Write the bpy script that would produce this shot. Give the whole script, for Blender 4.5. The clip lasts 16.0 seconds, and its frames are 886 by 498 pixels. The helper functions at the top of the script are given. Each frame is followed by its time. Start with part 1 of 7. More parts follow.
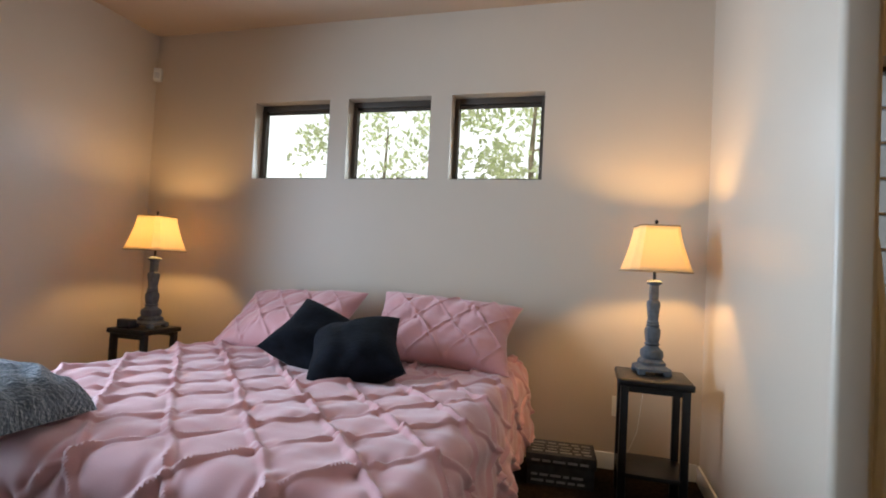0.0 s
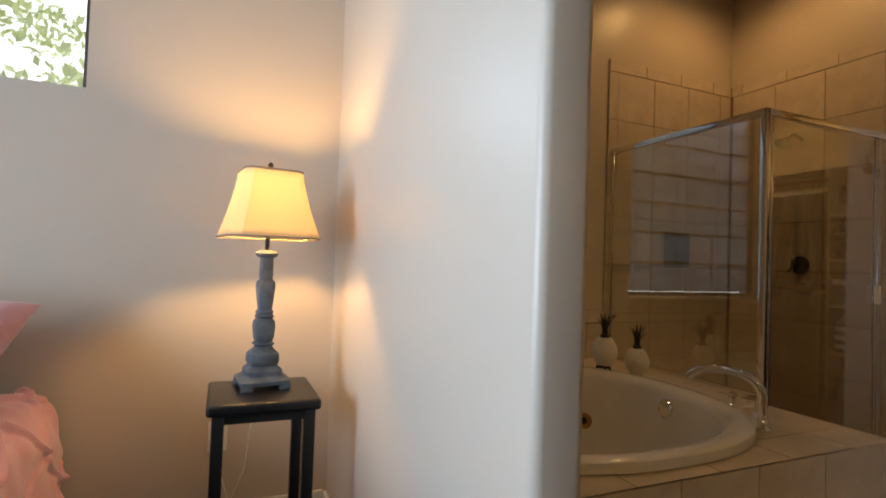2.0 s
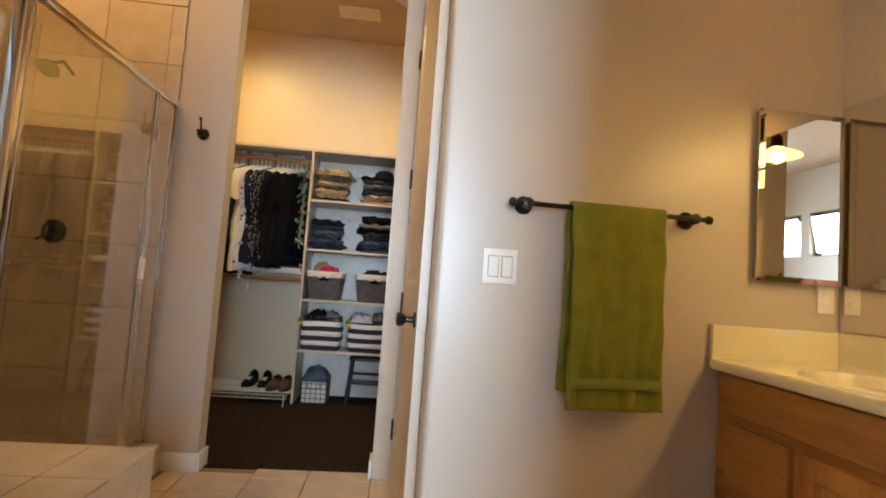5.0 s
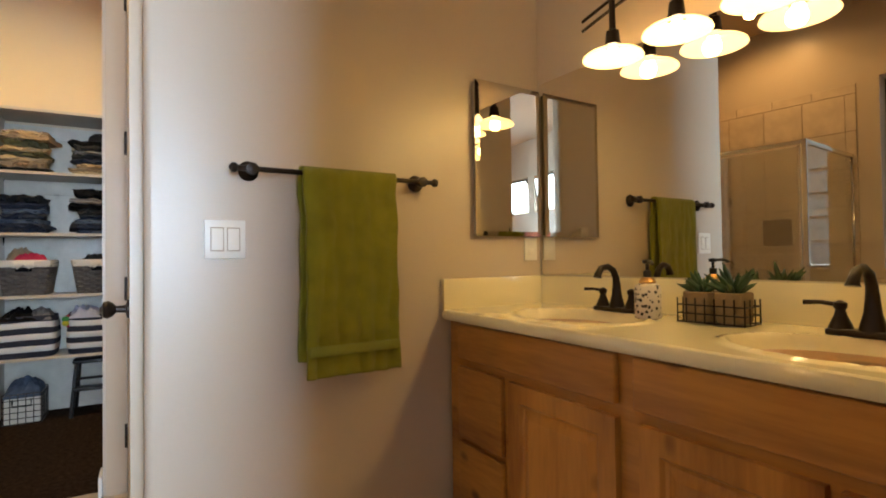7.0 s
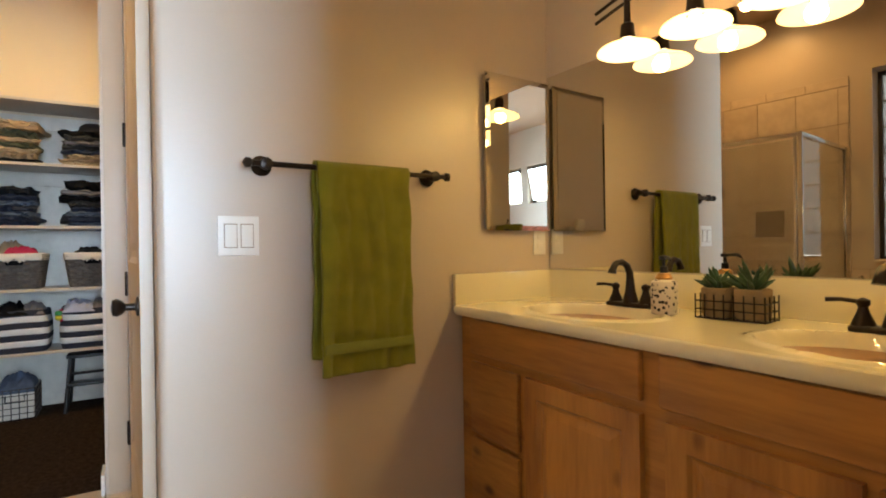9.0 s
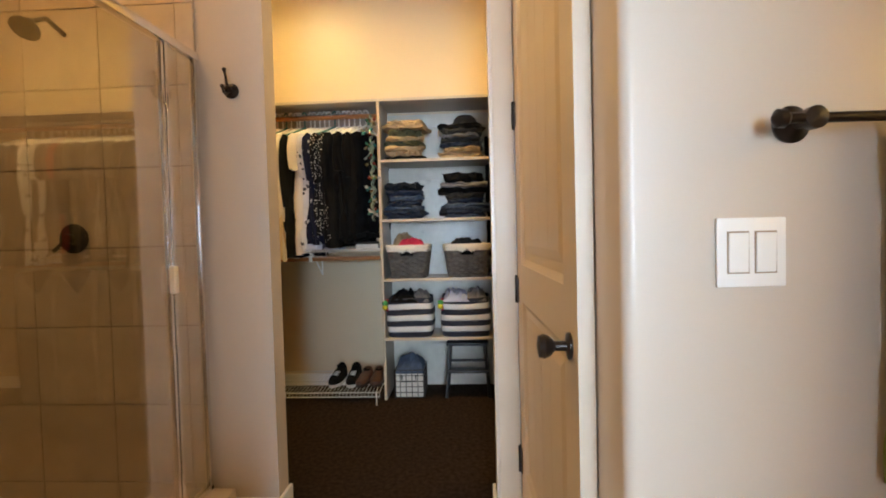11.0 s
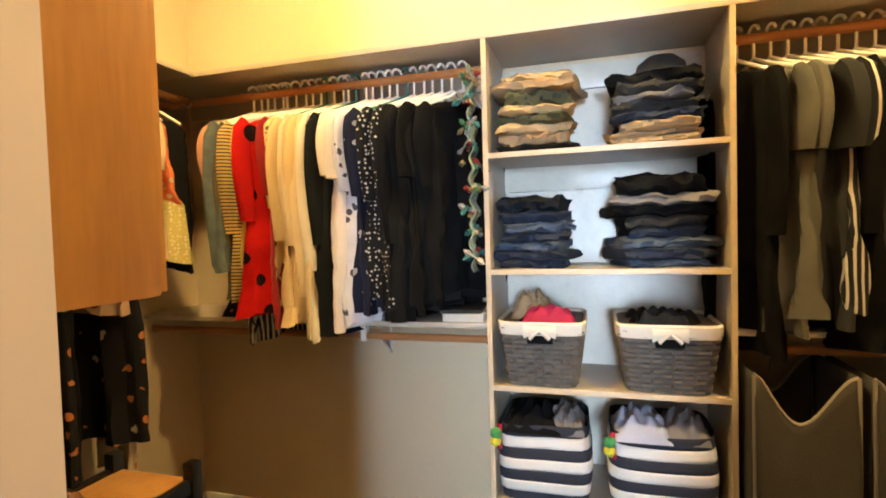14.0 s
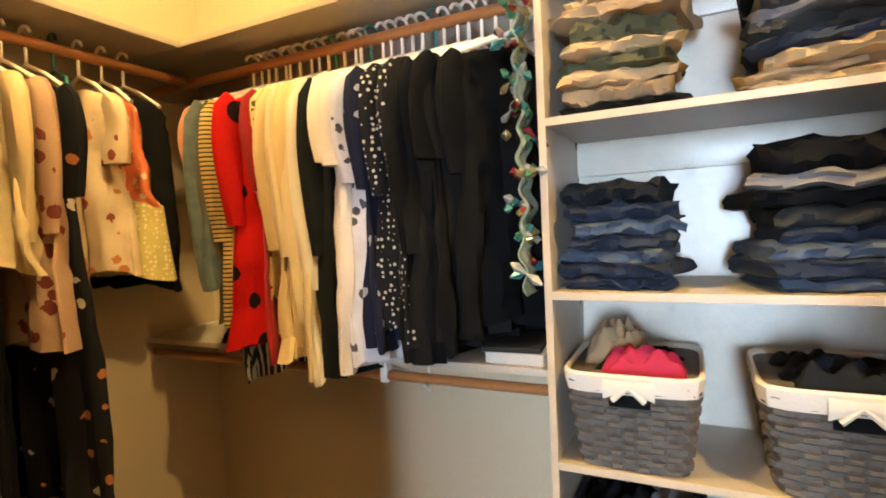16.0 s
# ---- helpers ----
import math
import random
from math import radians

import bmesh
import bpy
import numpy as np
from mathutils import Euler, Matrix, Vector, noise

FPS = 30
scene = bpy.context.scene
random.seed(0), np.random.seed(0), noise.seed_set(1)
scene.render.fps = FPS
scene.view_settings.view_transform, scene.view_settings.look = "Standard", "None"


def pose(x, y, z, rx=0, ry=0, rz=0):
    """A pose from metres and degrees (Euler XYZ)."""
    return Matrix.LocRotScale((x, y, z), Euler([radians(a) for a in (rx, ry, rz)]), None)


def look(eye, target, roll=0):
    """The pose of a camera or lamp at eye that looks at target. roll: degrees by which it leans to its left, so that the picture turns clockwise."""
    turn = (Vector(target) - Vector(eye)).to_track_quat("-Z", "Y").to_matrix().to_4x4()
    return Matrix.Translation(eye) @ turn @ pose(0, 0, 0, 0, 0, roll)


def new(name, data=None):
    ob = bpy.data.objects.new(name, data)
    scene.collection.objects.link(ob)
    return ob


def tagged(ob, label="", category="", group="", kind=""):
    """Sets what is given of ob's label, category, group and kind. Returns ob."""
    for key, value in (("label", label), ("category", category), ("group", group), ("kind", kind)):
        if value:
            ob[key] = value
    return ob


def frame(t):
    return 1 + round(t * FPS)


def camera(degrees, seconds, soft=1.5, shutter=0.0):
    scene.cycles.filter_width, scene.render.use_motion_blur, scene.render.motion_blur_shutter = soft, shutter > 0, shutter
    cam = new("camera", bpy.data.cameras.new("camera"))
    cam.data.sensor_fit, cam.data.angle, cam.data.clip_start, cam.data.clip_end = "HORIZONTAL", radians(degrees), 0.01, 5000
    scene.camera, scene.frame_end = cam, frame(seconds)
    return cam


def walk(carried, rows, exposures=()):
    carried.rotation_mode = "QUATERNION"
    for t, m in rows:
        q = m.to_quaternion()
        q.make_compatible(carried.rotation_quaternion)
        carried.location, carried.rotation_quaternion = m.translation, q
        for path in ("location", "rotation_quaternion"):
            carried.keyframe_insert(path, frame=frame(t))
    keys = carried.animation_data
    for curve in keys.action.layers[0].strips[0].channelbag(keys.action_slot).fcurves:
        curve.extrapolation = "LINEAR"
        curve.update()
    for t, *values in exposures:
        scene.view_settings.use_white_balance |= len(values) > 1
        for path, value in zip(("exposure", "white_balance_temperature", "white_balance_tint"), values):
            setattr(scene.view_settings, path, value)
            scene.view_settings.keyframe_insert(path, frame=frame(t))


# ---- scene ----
cam = camera(81.3, 16.0, soft=1.9)
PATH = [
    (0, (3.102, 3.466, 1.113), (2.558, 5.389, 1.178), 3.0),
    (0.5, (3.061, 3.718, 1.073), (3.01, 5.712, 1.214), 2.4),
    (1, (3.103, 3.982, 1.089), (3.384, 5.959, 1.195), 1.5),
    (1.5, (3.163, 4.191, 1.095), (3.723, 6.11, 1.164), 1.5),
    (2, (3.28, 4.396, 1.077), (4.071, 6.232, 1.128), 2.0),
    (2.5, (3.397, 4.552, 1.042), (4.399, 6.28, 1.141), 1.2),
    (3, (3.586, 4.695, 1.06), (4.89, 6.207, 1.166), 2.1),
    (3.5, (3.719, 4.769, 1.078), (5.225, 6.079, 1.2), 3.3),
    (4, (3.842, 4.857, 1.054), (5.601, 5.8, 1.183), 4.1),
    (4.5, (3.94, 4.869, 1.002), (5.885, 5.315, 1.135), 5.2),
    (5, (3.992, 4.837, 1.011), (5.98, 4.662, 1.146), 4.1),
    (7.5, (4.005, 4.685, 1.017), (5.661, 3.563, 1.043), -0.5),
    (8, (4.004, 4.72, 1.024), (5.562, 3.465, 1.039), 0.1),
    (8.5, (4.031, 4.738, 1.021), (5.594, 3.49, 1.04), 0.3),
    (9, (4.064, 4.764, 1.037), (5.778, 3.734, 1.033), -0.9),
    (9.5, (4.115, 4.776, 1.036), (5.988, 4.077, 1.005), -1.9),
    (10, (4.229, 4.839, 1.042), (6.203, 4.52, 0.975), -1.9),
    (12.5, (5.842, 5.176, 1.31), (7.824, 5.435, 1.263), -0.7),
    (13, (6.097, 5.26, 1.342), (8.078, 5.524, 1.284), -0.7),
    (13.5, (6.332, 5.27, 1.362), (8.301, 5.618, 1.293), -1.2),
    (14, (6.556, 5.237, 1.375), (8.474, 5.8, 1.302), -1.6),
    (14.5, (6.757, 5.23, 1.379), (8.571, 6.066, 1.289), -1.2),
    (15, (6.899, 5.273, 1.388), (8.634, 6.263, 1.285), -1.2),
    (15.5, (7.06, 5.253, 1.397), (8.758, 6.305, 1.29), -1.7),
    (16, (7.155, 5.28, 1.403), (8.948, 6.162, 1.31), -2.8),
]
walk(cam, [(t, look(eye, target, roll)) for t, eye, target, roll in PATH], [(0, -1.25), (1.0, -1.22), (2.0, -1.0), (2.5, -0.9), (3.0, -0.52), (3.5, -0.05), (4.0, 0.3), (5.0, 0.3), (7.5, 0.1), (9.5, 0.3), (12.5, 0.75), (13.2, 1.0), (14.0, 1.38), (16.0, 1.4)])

# ---- world and large lights ----
world = bpy.data.worlds.new("world")
scene.world = world
world.use_nodes = True
wn = world.node_tree
sky = wn.nodes.new("ShaderNodeTexSky")
sky.sky_type, sky.sun_disc = "NISHITA", False
sky.sun_elevation, sky.sun_rotation = radians(48), radians(200)
wn.links.new(sky.outputs[0], wn.nodes["Background"].inputs[0])
wn.nodes["Background"].inputs[1].default_value = 0.14


def lamp(name, kind, m, watts, color=(1, 1, 1), size=0.1, size_y=None, angle=None):
    d = bpy.data.lights.new(name, kind)
    d.energy, d.color = watts, color
    if kind == "AREA":
        d.shape, d.size, d.size_y = "RECTANGLE", size, size_y or size
    elif kind == "SUN":
        d.angle = angle
    else:
        d.shadow_soft_size = size
        if kind == "SPOT":
            d.spot_size, d.spot_blend = radians(angle), 0.6
    ob = new(name, d)
    ob.matrix_world = m
    return ob


WARM = (1.0, 0.66, 0.17)
ORANGE = (1.0, 0.55, 0.18)
WARMER = (1.0, 0.60, 0.22)
YELLOW = (1.0, 0.71, 0.27)
DAY = (0.58, 0.765, 1.0)
lamp("sun", "SUN", look((0, 0, 30), (4, 12, 0)), 5.0, (1, 0.95, 0.88), angle=radians(0.5))
# daylight through the openings
lamp("window_daylight_west", "AREA", look((-0.10, 4.35, 1.45), (3.7, 4.6, 1.25)), 215, DAY, 1.5, 1.9).data.spread = radians(125)
for wx in (1.05, 1.78, 2.51):
    lamp("window_daylight_bed", "AREA", look((wx, 6.66, 1.94), (wx, 3.0, 1.2)), 8, DAY, 0.52, 0.45)
lamp("window_daylight_bath", "AREA", look((4.77, 7.49, 1.7), (4.9, 3.5, 1.0)), 2.5, DAY, 1.35, 1.5)
# bedside lamps
lamp("bulb_bedside", "POINT", pose(3.43, 6.30, 1.29), 40, WARMER, 0.03)
lamp("bulb_bedside", "POINT", pose(0.28, 6.30, 1.265), 27, WARMER, 0.03)
# recessed lights over bath and shower
lamp("downlight", "SPOT", look((6.25, 6.55, 3.19), (6.25, 6.56, 0)), 36, ORANGE, 0.05, angle=164)
lamp("downlight", "SPOT", look((4.70, 6.20, 3.19), (4.70, 6.21, 0)), 10, ORANGE, 0.05, angle=164)
lamp("downlight", "SPOT", look((5.2, 4.75, 3.19), (5.2, 4.76, 0)), 6, WARM, 0.05, angle=164)
# vanity bulbs
VANITY_X = (5.26, 5.02, 4.77, 4.53, 4.29)
for vx in VANITY_X:
    lamp("vanity_bulb", "POINT", pose(vx, 3.32 + 0.059 * (vx - 5.685), 1.70), 2.0, WARM, 0.03)
# closet ceiling light
lamp("downlight", "SPOT", look((7.65, 6.30, 3.19), (7.65, 6.31, 0)), 70, YELLOW, 0.05, angle=170)
lamp("downlight", "SPOT", look((7.60, 4.25, 3.19), (7.60, 4.26, 0)), 70, YELLOW, 0.05, angle=170)

# ---- materials ----


def rgb(c):
    return (*c, 1)


def mat(name, col, rough=0.6, metal=0.0, var=0.10, scale=6, bump=0.05, bscale=90, coat=0.0, sheen=0.0, transmission=0.0, ior=1.45, stretch=(1, 1, 1), spread=0.0, spec=0.5, bdist=0.01, rvar=0.08):
    m = bpy.data.materials.new(name)
    m.use_nodes = True
    nt = m.node_tree
    b = nt.nodes["Principled BSDF"]
    tc = nt.nodes.new("ShaderNodeTexCoord")
    mp = nt.nodes.new("ShaderNodeMapping")
    mp.inputs["Scale"].default_value = stretch
    nt.links.new(tc.outputs["Object"], mp.inputs[0])
    n1 = nt.nodes.new("ShaderNodeTexNoise")
    n1.inputs["Scale"].default_value, n1.inputs["Detail"].default_value = scale, 5
    nt.links.new(mp.outputs[0], n1.inputs[0])
    ramp = nt.nodes.new("ShaderNodeValToRGB")
    e = ramp.color_ramp.elements
    e[0].position, e[1].position = 0.3, 0.7
    e[0].color = rgb([max(0, c * (1 - var)) for c in col])
    e[1].color = rgb([min(1, c * (1 + var)) for c in col])
    nt.links.new(n1.outputs[0], ramp.inputs[0])
    out = ramp.outputs[0]
    if spread:
        oi = nt.nodes.new("ShaderNodeObjectInfo")
        mr = nt.nodes.new("ShaderNodeMapRange")
        mr.inputs[3].default_value, mr.inputs[4].default_value = 1 - spread, 1 + spread
        nt.links.new(oi.outputs["Random"], mr.inputs[0])
        hs = nt.nodes.new("ShaderNodeHueSaturation")
        nt.links.new(mr.outputs[0], hs.inputs["Value"])
        nt.links.new(out, hs.inputs["Color"])
        out = hs.outputs[0]
    nt.links.new(out, b.inputs["Base Color"])
    if bump:
        n2 = nt.nodes.new("ShaderNodeTexNoise")
        n2.inputs["Scale"].default_value, n2.inputs["Detail"].default_value = bscale, 4
        nt.links.new(mp.outputs[0], n2.inputs[0])
        bp = nt.nodes.new("ShaderNodeBump")
        bp.inputs["Strength"].default_value, bp.inputs["Distance"].default_value = bump, bdist
        nt.links.new(n2.outputs[0], bp.inputs["Height"])
        nt.links.new(bp.outputs[0], b.inputs["Normal"])
        mr2 = nt.nodes.new("ShaderNodeMapRange")
        mr2.inputs[3].default_value, mr2.inputs[4].default_value = max(0.02, rough - rvar), min(1, rough + rvar)
        nt.links.new(n1.outputs[0], mr2.inputs[0])
        nt.links.new(mr2.outputs[0], b.inputs["Roughness"])
    else:
        b.inputs["Roughness"].default_value = rough
    b.inputs["Metallic"].default_value = metal
    b.inputs["Coat Weight"].default_value = coat
    b.inputs["Sheen Weight"].default_value = sheen
    b.inputs["Transmission Weight"].default_value = transmission
    b.inputs["IOR"].default_value = ior
    b.inputs["Specular IOR Level"].default_value = spec
    return m


def patterned(name, base, spot, kind="dots", scale=40, cut=0.25, rough=0.8, third=None, axis="Z"):
    """Cloth with a woven-in pattern: dots, stripes, blooms or checks."""
    m = mat(name, base, rough, var=0.12, scale=9, bump=0.15, bscale=220, sheen=0.0, spec=0.15)
    nt = m.node_tree
    b = nt.nodes["Principled BSDF"]
    tc = nt.nodes.new("ShaderNodeTexCoord")
    src = b.inputs["Base Color"].links[0].from_socket
    mix = nt.nodes.new("ShaderNodeMix")
    mix.data_type = "RGBA"
    if kind == "checks":
        w = nt.nodes.new("ShaderNodeMath")
        w.operation = "MAXIMUM"
        for i, ax in enumerate("XZ"):
            wv = nt.nodes.new("ShaderNodeTexWave")
            wv.bands_direction = ax
            wv.inputs["Scale"].default_value, wv.inputs["Distortion"].default_value = scale, 0.8
            nt.links.new(tc.outputs["Object"], wv.inputs[0])
            nt.links.new(wv.outputs["Fac"], w.inputs[i])
        fac, thr = w.outputs[0], "GREATER_THAN"
    elif kind == "stripes":
        w = nt.nodes.new("ShaderNodeTexWave")
        w.wave_type, w.bands_direction = "BANDS", axis
        w.inputs["Scale"].default_value, w.inputs["Distortion"].default_value = scale, 0.6
        fac, thr = w.outputs["Fac"], "GREATER_THAN"
    else:
        w = nt.nodes.new("ShaderNodeTexVoronoi")
        w.inputs["Scale"].default_value = scale
        w.inputs["Randomness"].default_value = 0.55 if kind == "dots" else 1.0
        fac, thr = w.outputs["Distance"], "LESS_THAN"
    if kind != "checks":
        nt.links.new(tc.outputs["Object"], w.inputs[0])
    mt = nt.nodes.new("ShaderNodeMath")
    mt.operation = thr
    mt.inputs[1].default_value = cut
    if kind == "blooms":
        nz = nt.nodes.new("ShaderNodeTexNoise")
        nz.inputs["Scale"].default_value = scale * 2.2
        nt.links.new(tc.outputs["Object"], nz.inputs[0])
        ad = nt.nodes.new("ShaderNodeMath")
        ad.operation, ad.inputs[2].default_value = "MULTIPLY_ADD", 0.0
        ad.inputs[1].default_value = 0.55
        nt.links.new(nz.outputs[0], ad.inputs[0])
        nt.links.new(fac, ad.inputs[2])
        fac = ad.outputs[0]
    nt.links.new(fac, mt.inputs[0])
    nt.links.new(mt.outputs[0], mix.inputs[0])
    nt.links.new(src, mix.inputs[6])
    mix.inputs[7].default_value = rgb(spot)
    if third:
        cr = nt.nodes.new("ShaderNodeValToRGB")
        cr.color_ramp.elements[0].color, cr.color_ramp.elements[1].color = rgb(spot), rgb(third)
        cr.color_ramp.interpolation = "CONSTANT"
        cr.color_ramp.elements[1].position = 0.5
        sp = nt.nodes.new("ShaderNodeSeparateColor")
        nt.links.new(w.outputs["Color"], sp.inputs[0])
        nt.links.new(sp.outputs[0], cr.inputs[0])
        nt.links.new(cr.outputs[0], mix.inputs[7])
    nt.links.new(mix.outputs[2], b.inputs["Base Color"])
    return m


def wood(name, light, dark, axis="X", rough=0.42, knots=0.0, scale=5.0, coat=0.15):
    m = bpy.data.materials.new(name)
    m.use_nodes = True
    nt = m.node_tree
    b = nt.nodes["Principled BSDF"]
    tc = nt.nodes.new("ShaderNodeTexCoord")
    mp = nt.nodes.new("ShaderNodeMapping")
    st = {"X": (0.12, 1, 1), "Y": (1, 0.12, 1), "Z": (1, 1, 0.12)}[axis]
    mp.inputs["Scale"].default_value = st
    nt.links.new(tc.outputs["Object"], mp.inputs[0])
    n = nt.nodes.new("ShaderNodeTexNoise")
    n.inputs["Scale"].default_value, n.inputs["Detail"].default_value, n.inputs["Distortion"].default_value = scale, 6, 1.2
    nt.links.new(mp.outputs[0], n.inputs[0])
    w = nt.nodes.new("ShaderNodeTexNoise")
    w.inputs["Scale"].default_value, w.inputs["Detail"].default_value = scale * 14, 3
    nt.links.new(mp.outputs[0], w.inputs[0])
    ad = nt.nodes.new("ShaderNodeMath")
    ad.operation = "MULTIPLY_ADD"
    ad.inputs[1].default_value = 0.35
    nt.links.new(w.outputs[0], ad.inputs[0])
    nt.links.new(n.outputs[0], ad.inputs[2])
    r = nt.nodes.new("ShaderNodeValToRGB")
    r.color_ramp.elements[0].position, r.color_ramp.elements[1].position = 0.45, 0.85
    r.color_ramp.elements[0].color, r.color_ramp.elements[1].color = rgb(dark), rgb(light)
    nt.links.new(ad.outputs[0], r.inputs[0])
    out = r.outputs[0]
    if knots:
        mp2 = nt.nodes.new("ShaderNodeMapping")
        s2 = {"X": (0.6, 1, 1), "Y": (1, 0.6, 1), "Z": (1, 1, 0.6)}[axis]
        mp2.inputs["Scale"].default_value = s2
        nt.links.new(tc.outputs["Object"], mp2.inputs[0])
        v = nt.nodes.new("ShaderNodeTexVoronoi")
        v.inputs["Scale"].default_value = knots
        nt.links.new(mp2.outputs[0], v.inputs[0])
        kr = nt.nodes.new("ShaderNodeValToRGB")
        kr.color_ramp.elements[0].position, kr.color_ramp.elements[1].position = 0.05, 0.16
        kr.color_ramp.elements[0].color, kr.color_ramp.elements[1].color = (0.18, 0.10, 0.05, 1), (1, 1, 1, 1)
        nt.links.new(v.outputs["Distance"], kr.inputs[0])
        mx = nt.nodes.new("ShaderNodeMix")
        mx.data_type, mx.blend_type = "RGBA", "MULTIPLY"
        mx.inputs[0].default_value = 0.9
        nt.links.new(out, mx.inputs[6])
        nt.links.new(kr.outputs[0], mx.inputs[7])
        out = mx.outputs[2]
    nt.links.new(out, b.inputs["Base Color"])
    bp = nt.nodes.new("ShaderNodeBump")
    bp.inputs["Strength"].default_value, bp.inputs["Distance"].default_value = 0.08, 0.004
    nt.links.new(ad.outputs[0], bp.inputs["Height"])
    nt.links.new(bp.outputs[0], b.inputs["Normal"])
    b.inputs["Roughness"].default_value = rough
    b.inputs["Coat Weight"].default_value = coat
    return m


def glowing(name, col, strength):
    m = bpy.data.materials.new(name)
    m.use_nodes = True
    nt = m.node_tree
    b = nt.nodes["Principled BSDF"]
    b.inputs["Base Color"].default_value = rgb(col)
    b.inputs["Emission Color"].default_value = rgb(col)
    b.inputs["Emission Strength"].default_value = strength
    return m


def shade_cloth(name, col, glow=0.65, emit=0.0):
    """Lampshade cloth: lets part of the bulb's light through. emit adds a glow of its own."""
    m = bpy.data.materials.new(name)
    m.use_nodes = True
    nt = m.node_tree
    nt.nodes.remove(nt.nodes["Principled BSDF"])
    d, t = nt.nodes.new("ShaderNodeBsdfDiffuse"), nt.nodes.new("ShaderNodeBsdfTranslucent")
    d.inputs[0].default_value = t.inputs[0].default_value = rgb(col)
    mx = nt.nodes.new("ShaderNodeMixShader")
    mx.inputs[0].default_value = glow
    nt.links.new(d.outputs[0], mx.inputs[1])
    nt.links.new(t.outputs[0], mx.inputs[2])
    out = mx.outputs[0]
    if emit:
        em, ad = nt.nodes.new("ShaderNodeEmission"), nt.nodes.new("ShaderNodeAddShader")
        em.inputs[0].default_value, em.inputs[1].default_value = rgb((1.0, 0.74, 0.36)), emit
        nt.links.new(out, ad.inputs[0])
        nt.links.new(em.outputs[0], ad.inputs[1])
        out = ad.outputs[0]
    nt.links.new(out, nt.nodes["Material Output"].inputs[0])
    return m


M = {}
M["wall"] = mat("wall_paint", (0.57, 0.483, 0.385), 0.34, var=0.015, scale=2, bump=0.05, bscale=60, bdist=0.004, rvar=0.0)
# yellower than the other walls: the warm cast of the downlights is mixed in
M["closet_wall"] = mat("closet_wall_paint_lamplit", (0.62, 0.50, 0.33), 0.4, var=0.015, scale=2, bump=0.05, bscale=60, bdist=0.004, rvar=0.0)
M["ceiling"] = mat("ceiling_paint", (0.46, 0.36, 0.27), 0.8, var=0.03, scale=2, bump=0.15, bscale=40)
M["trim"] = mat("white_trim", (0.78, 0.76, 0.72), 0.35, var=0.03, bump=0.02)
M["carpet"] = mat("brown_carpet", (0.048, 0.031, 0.021), 1.0, var=0.4, scale=40, bump=1.0, bscale=300, spec=0.05, bdist=0.02)
M["tile"] = mat("beige_tile", (0.60, 0.50, 0.39), 0.40, var=0.13, scale=7, bump=0.06, bscale=50, spread=0.05)
M["floor_tile"] = mat("floor_tile", (0.56, 0.45, 0.33), 0.33, var=0.15, scale=6, bump=0.06, bscale=40, spread=0.05)
M["grout"] = mat("grout", (0.22, 0.165, 0.12), 0.9, var=0.2, scale=30)
M["tub"] = mat("tub_acrylic", (0.76, 0.71, 0.63), 0.12, var=0.015, bump=0.0, coat=0.4)
M["chrome"] = mat("chrome", (0.82, 0.82, 0.82), 0.10, 1.0, var=0.02, bump=0.02, bscale=20)


def coated_glass(name, tint, shine):
    """Clear sheet glass with a bright surface reflection and a light tint."""
    m = bpy.data.materials.new(name)
    m.use_nodes = True
    nt = m.node_tree
    nt.nodes.remove(nt.nodes["Principled BSDF"])
    t, g = nt.nodes.new("ShaderNodeBsdfTransparent"), nt.nodes.new("ShaderNodeBsdfGlossy")
    t.inputs[0].default_value, g.inputs[0].default_value, g.inputs["Roughness"].default_value = rgb(tint), rgb((0.95, 0.96, 0.97)), 0.0
    mx = nt.nodes.new("ShaderNodeMixShader")
    mx.inputs[0].default_value = shine
    nt.links.new(t.outputs[0], mx.inputs[1])
    nt.links.new(g.outputs[0], mx.inputs[2])
    nt.links.new(mx.outputs[0], nt.nodes["Material Output"].inputs[0])
    return m


M["glass"] = coated_glass("shower_glass", (0.88, 0.88, 0.86), 0.20)
M["mirror"] = mat("mirror", (0.76, 0.74, 0.68), 0.01, 1.0, var=0.0, bump=0.0)
M["bronze"] = mat("oiled_bronze", (0.025, 0.018, 0.014), 0.32, 0.6, var=0.3, bump=0.05)
M["block"] = mat("glass_block", (0.155, 0.155, 0.160), 0.30, var=0.03, bump=0.45, bscale=38, transmission=0.92, bdist=0.02)
M["mortar"] = mat("mortar", (0.46, 0.38, 0.27), 0.9)
M["win_frame"] = mat("window_frame_brown", (0.075, 0.058, 0.045), 0.5, 0.2)
M["pane"] = mat("window_pane", (1, 1, 1), 0.0, var=0, bump=0, transmission=1.0, ior=1.02)
M["alder"] = wood("knotty_alder", (0.50, 0.225, 0.042), (0.23, 0.080, 0.013), "X", knots=7)
M["alder_v"] = wood("knotty_alder_upright", (0.50, 0.225, 0.042), (0.23, 0.080, 0.013), "Z", knots=7)
M["alder_side"] = wood("alder_side", (0.33, 0.16, 0.065), (0.22, 0.095, 0.035), "Z", knots=4)
M["oak"] = wood("oak_panel", (0.50, 0.25, 0.075), (0.31, 0.13, 0.036), "Z", 0.45, scale=4)
M["rod"] = wood("rod_wood", (0.45, 0.20, 0.07), (0.30, 0.12, 0.04), "Y", 0.4)
M["rod_x"] = wood("rod_wood_x", (0.45, 0.20, 0.07), (0.30, 0.12, 0.04), "X", 0.4)
M["melamine"] = mat("shelf_board", (0.47, 0.41, 0.33), 0.38, var=0.05, bump=0.03)
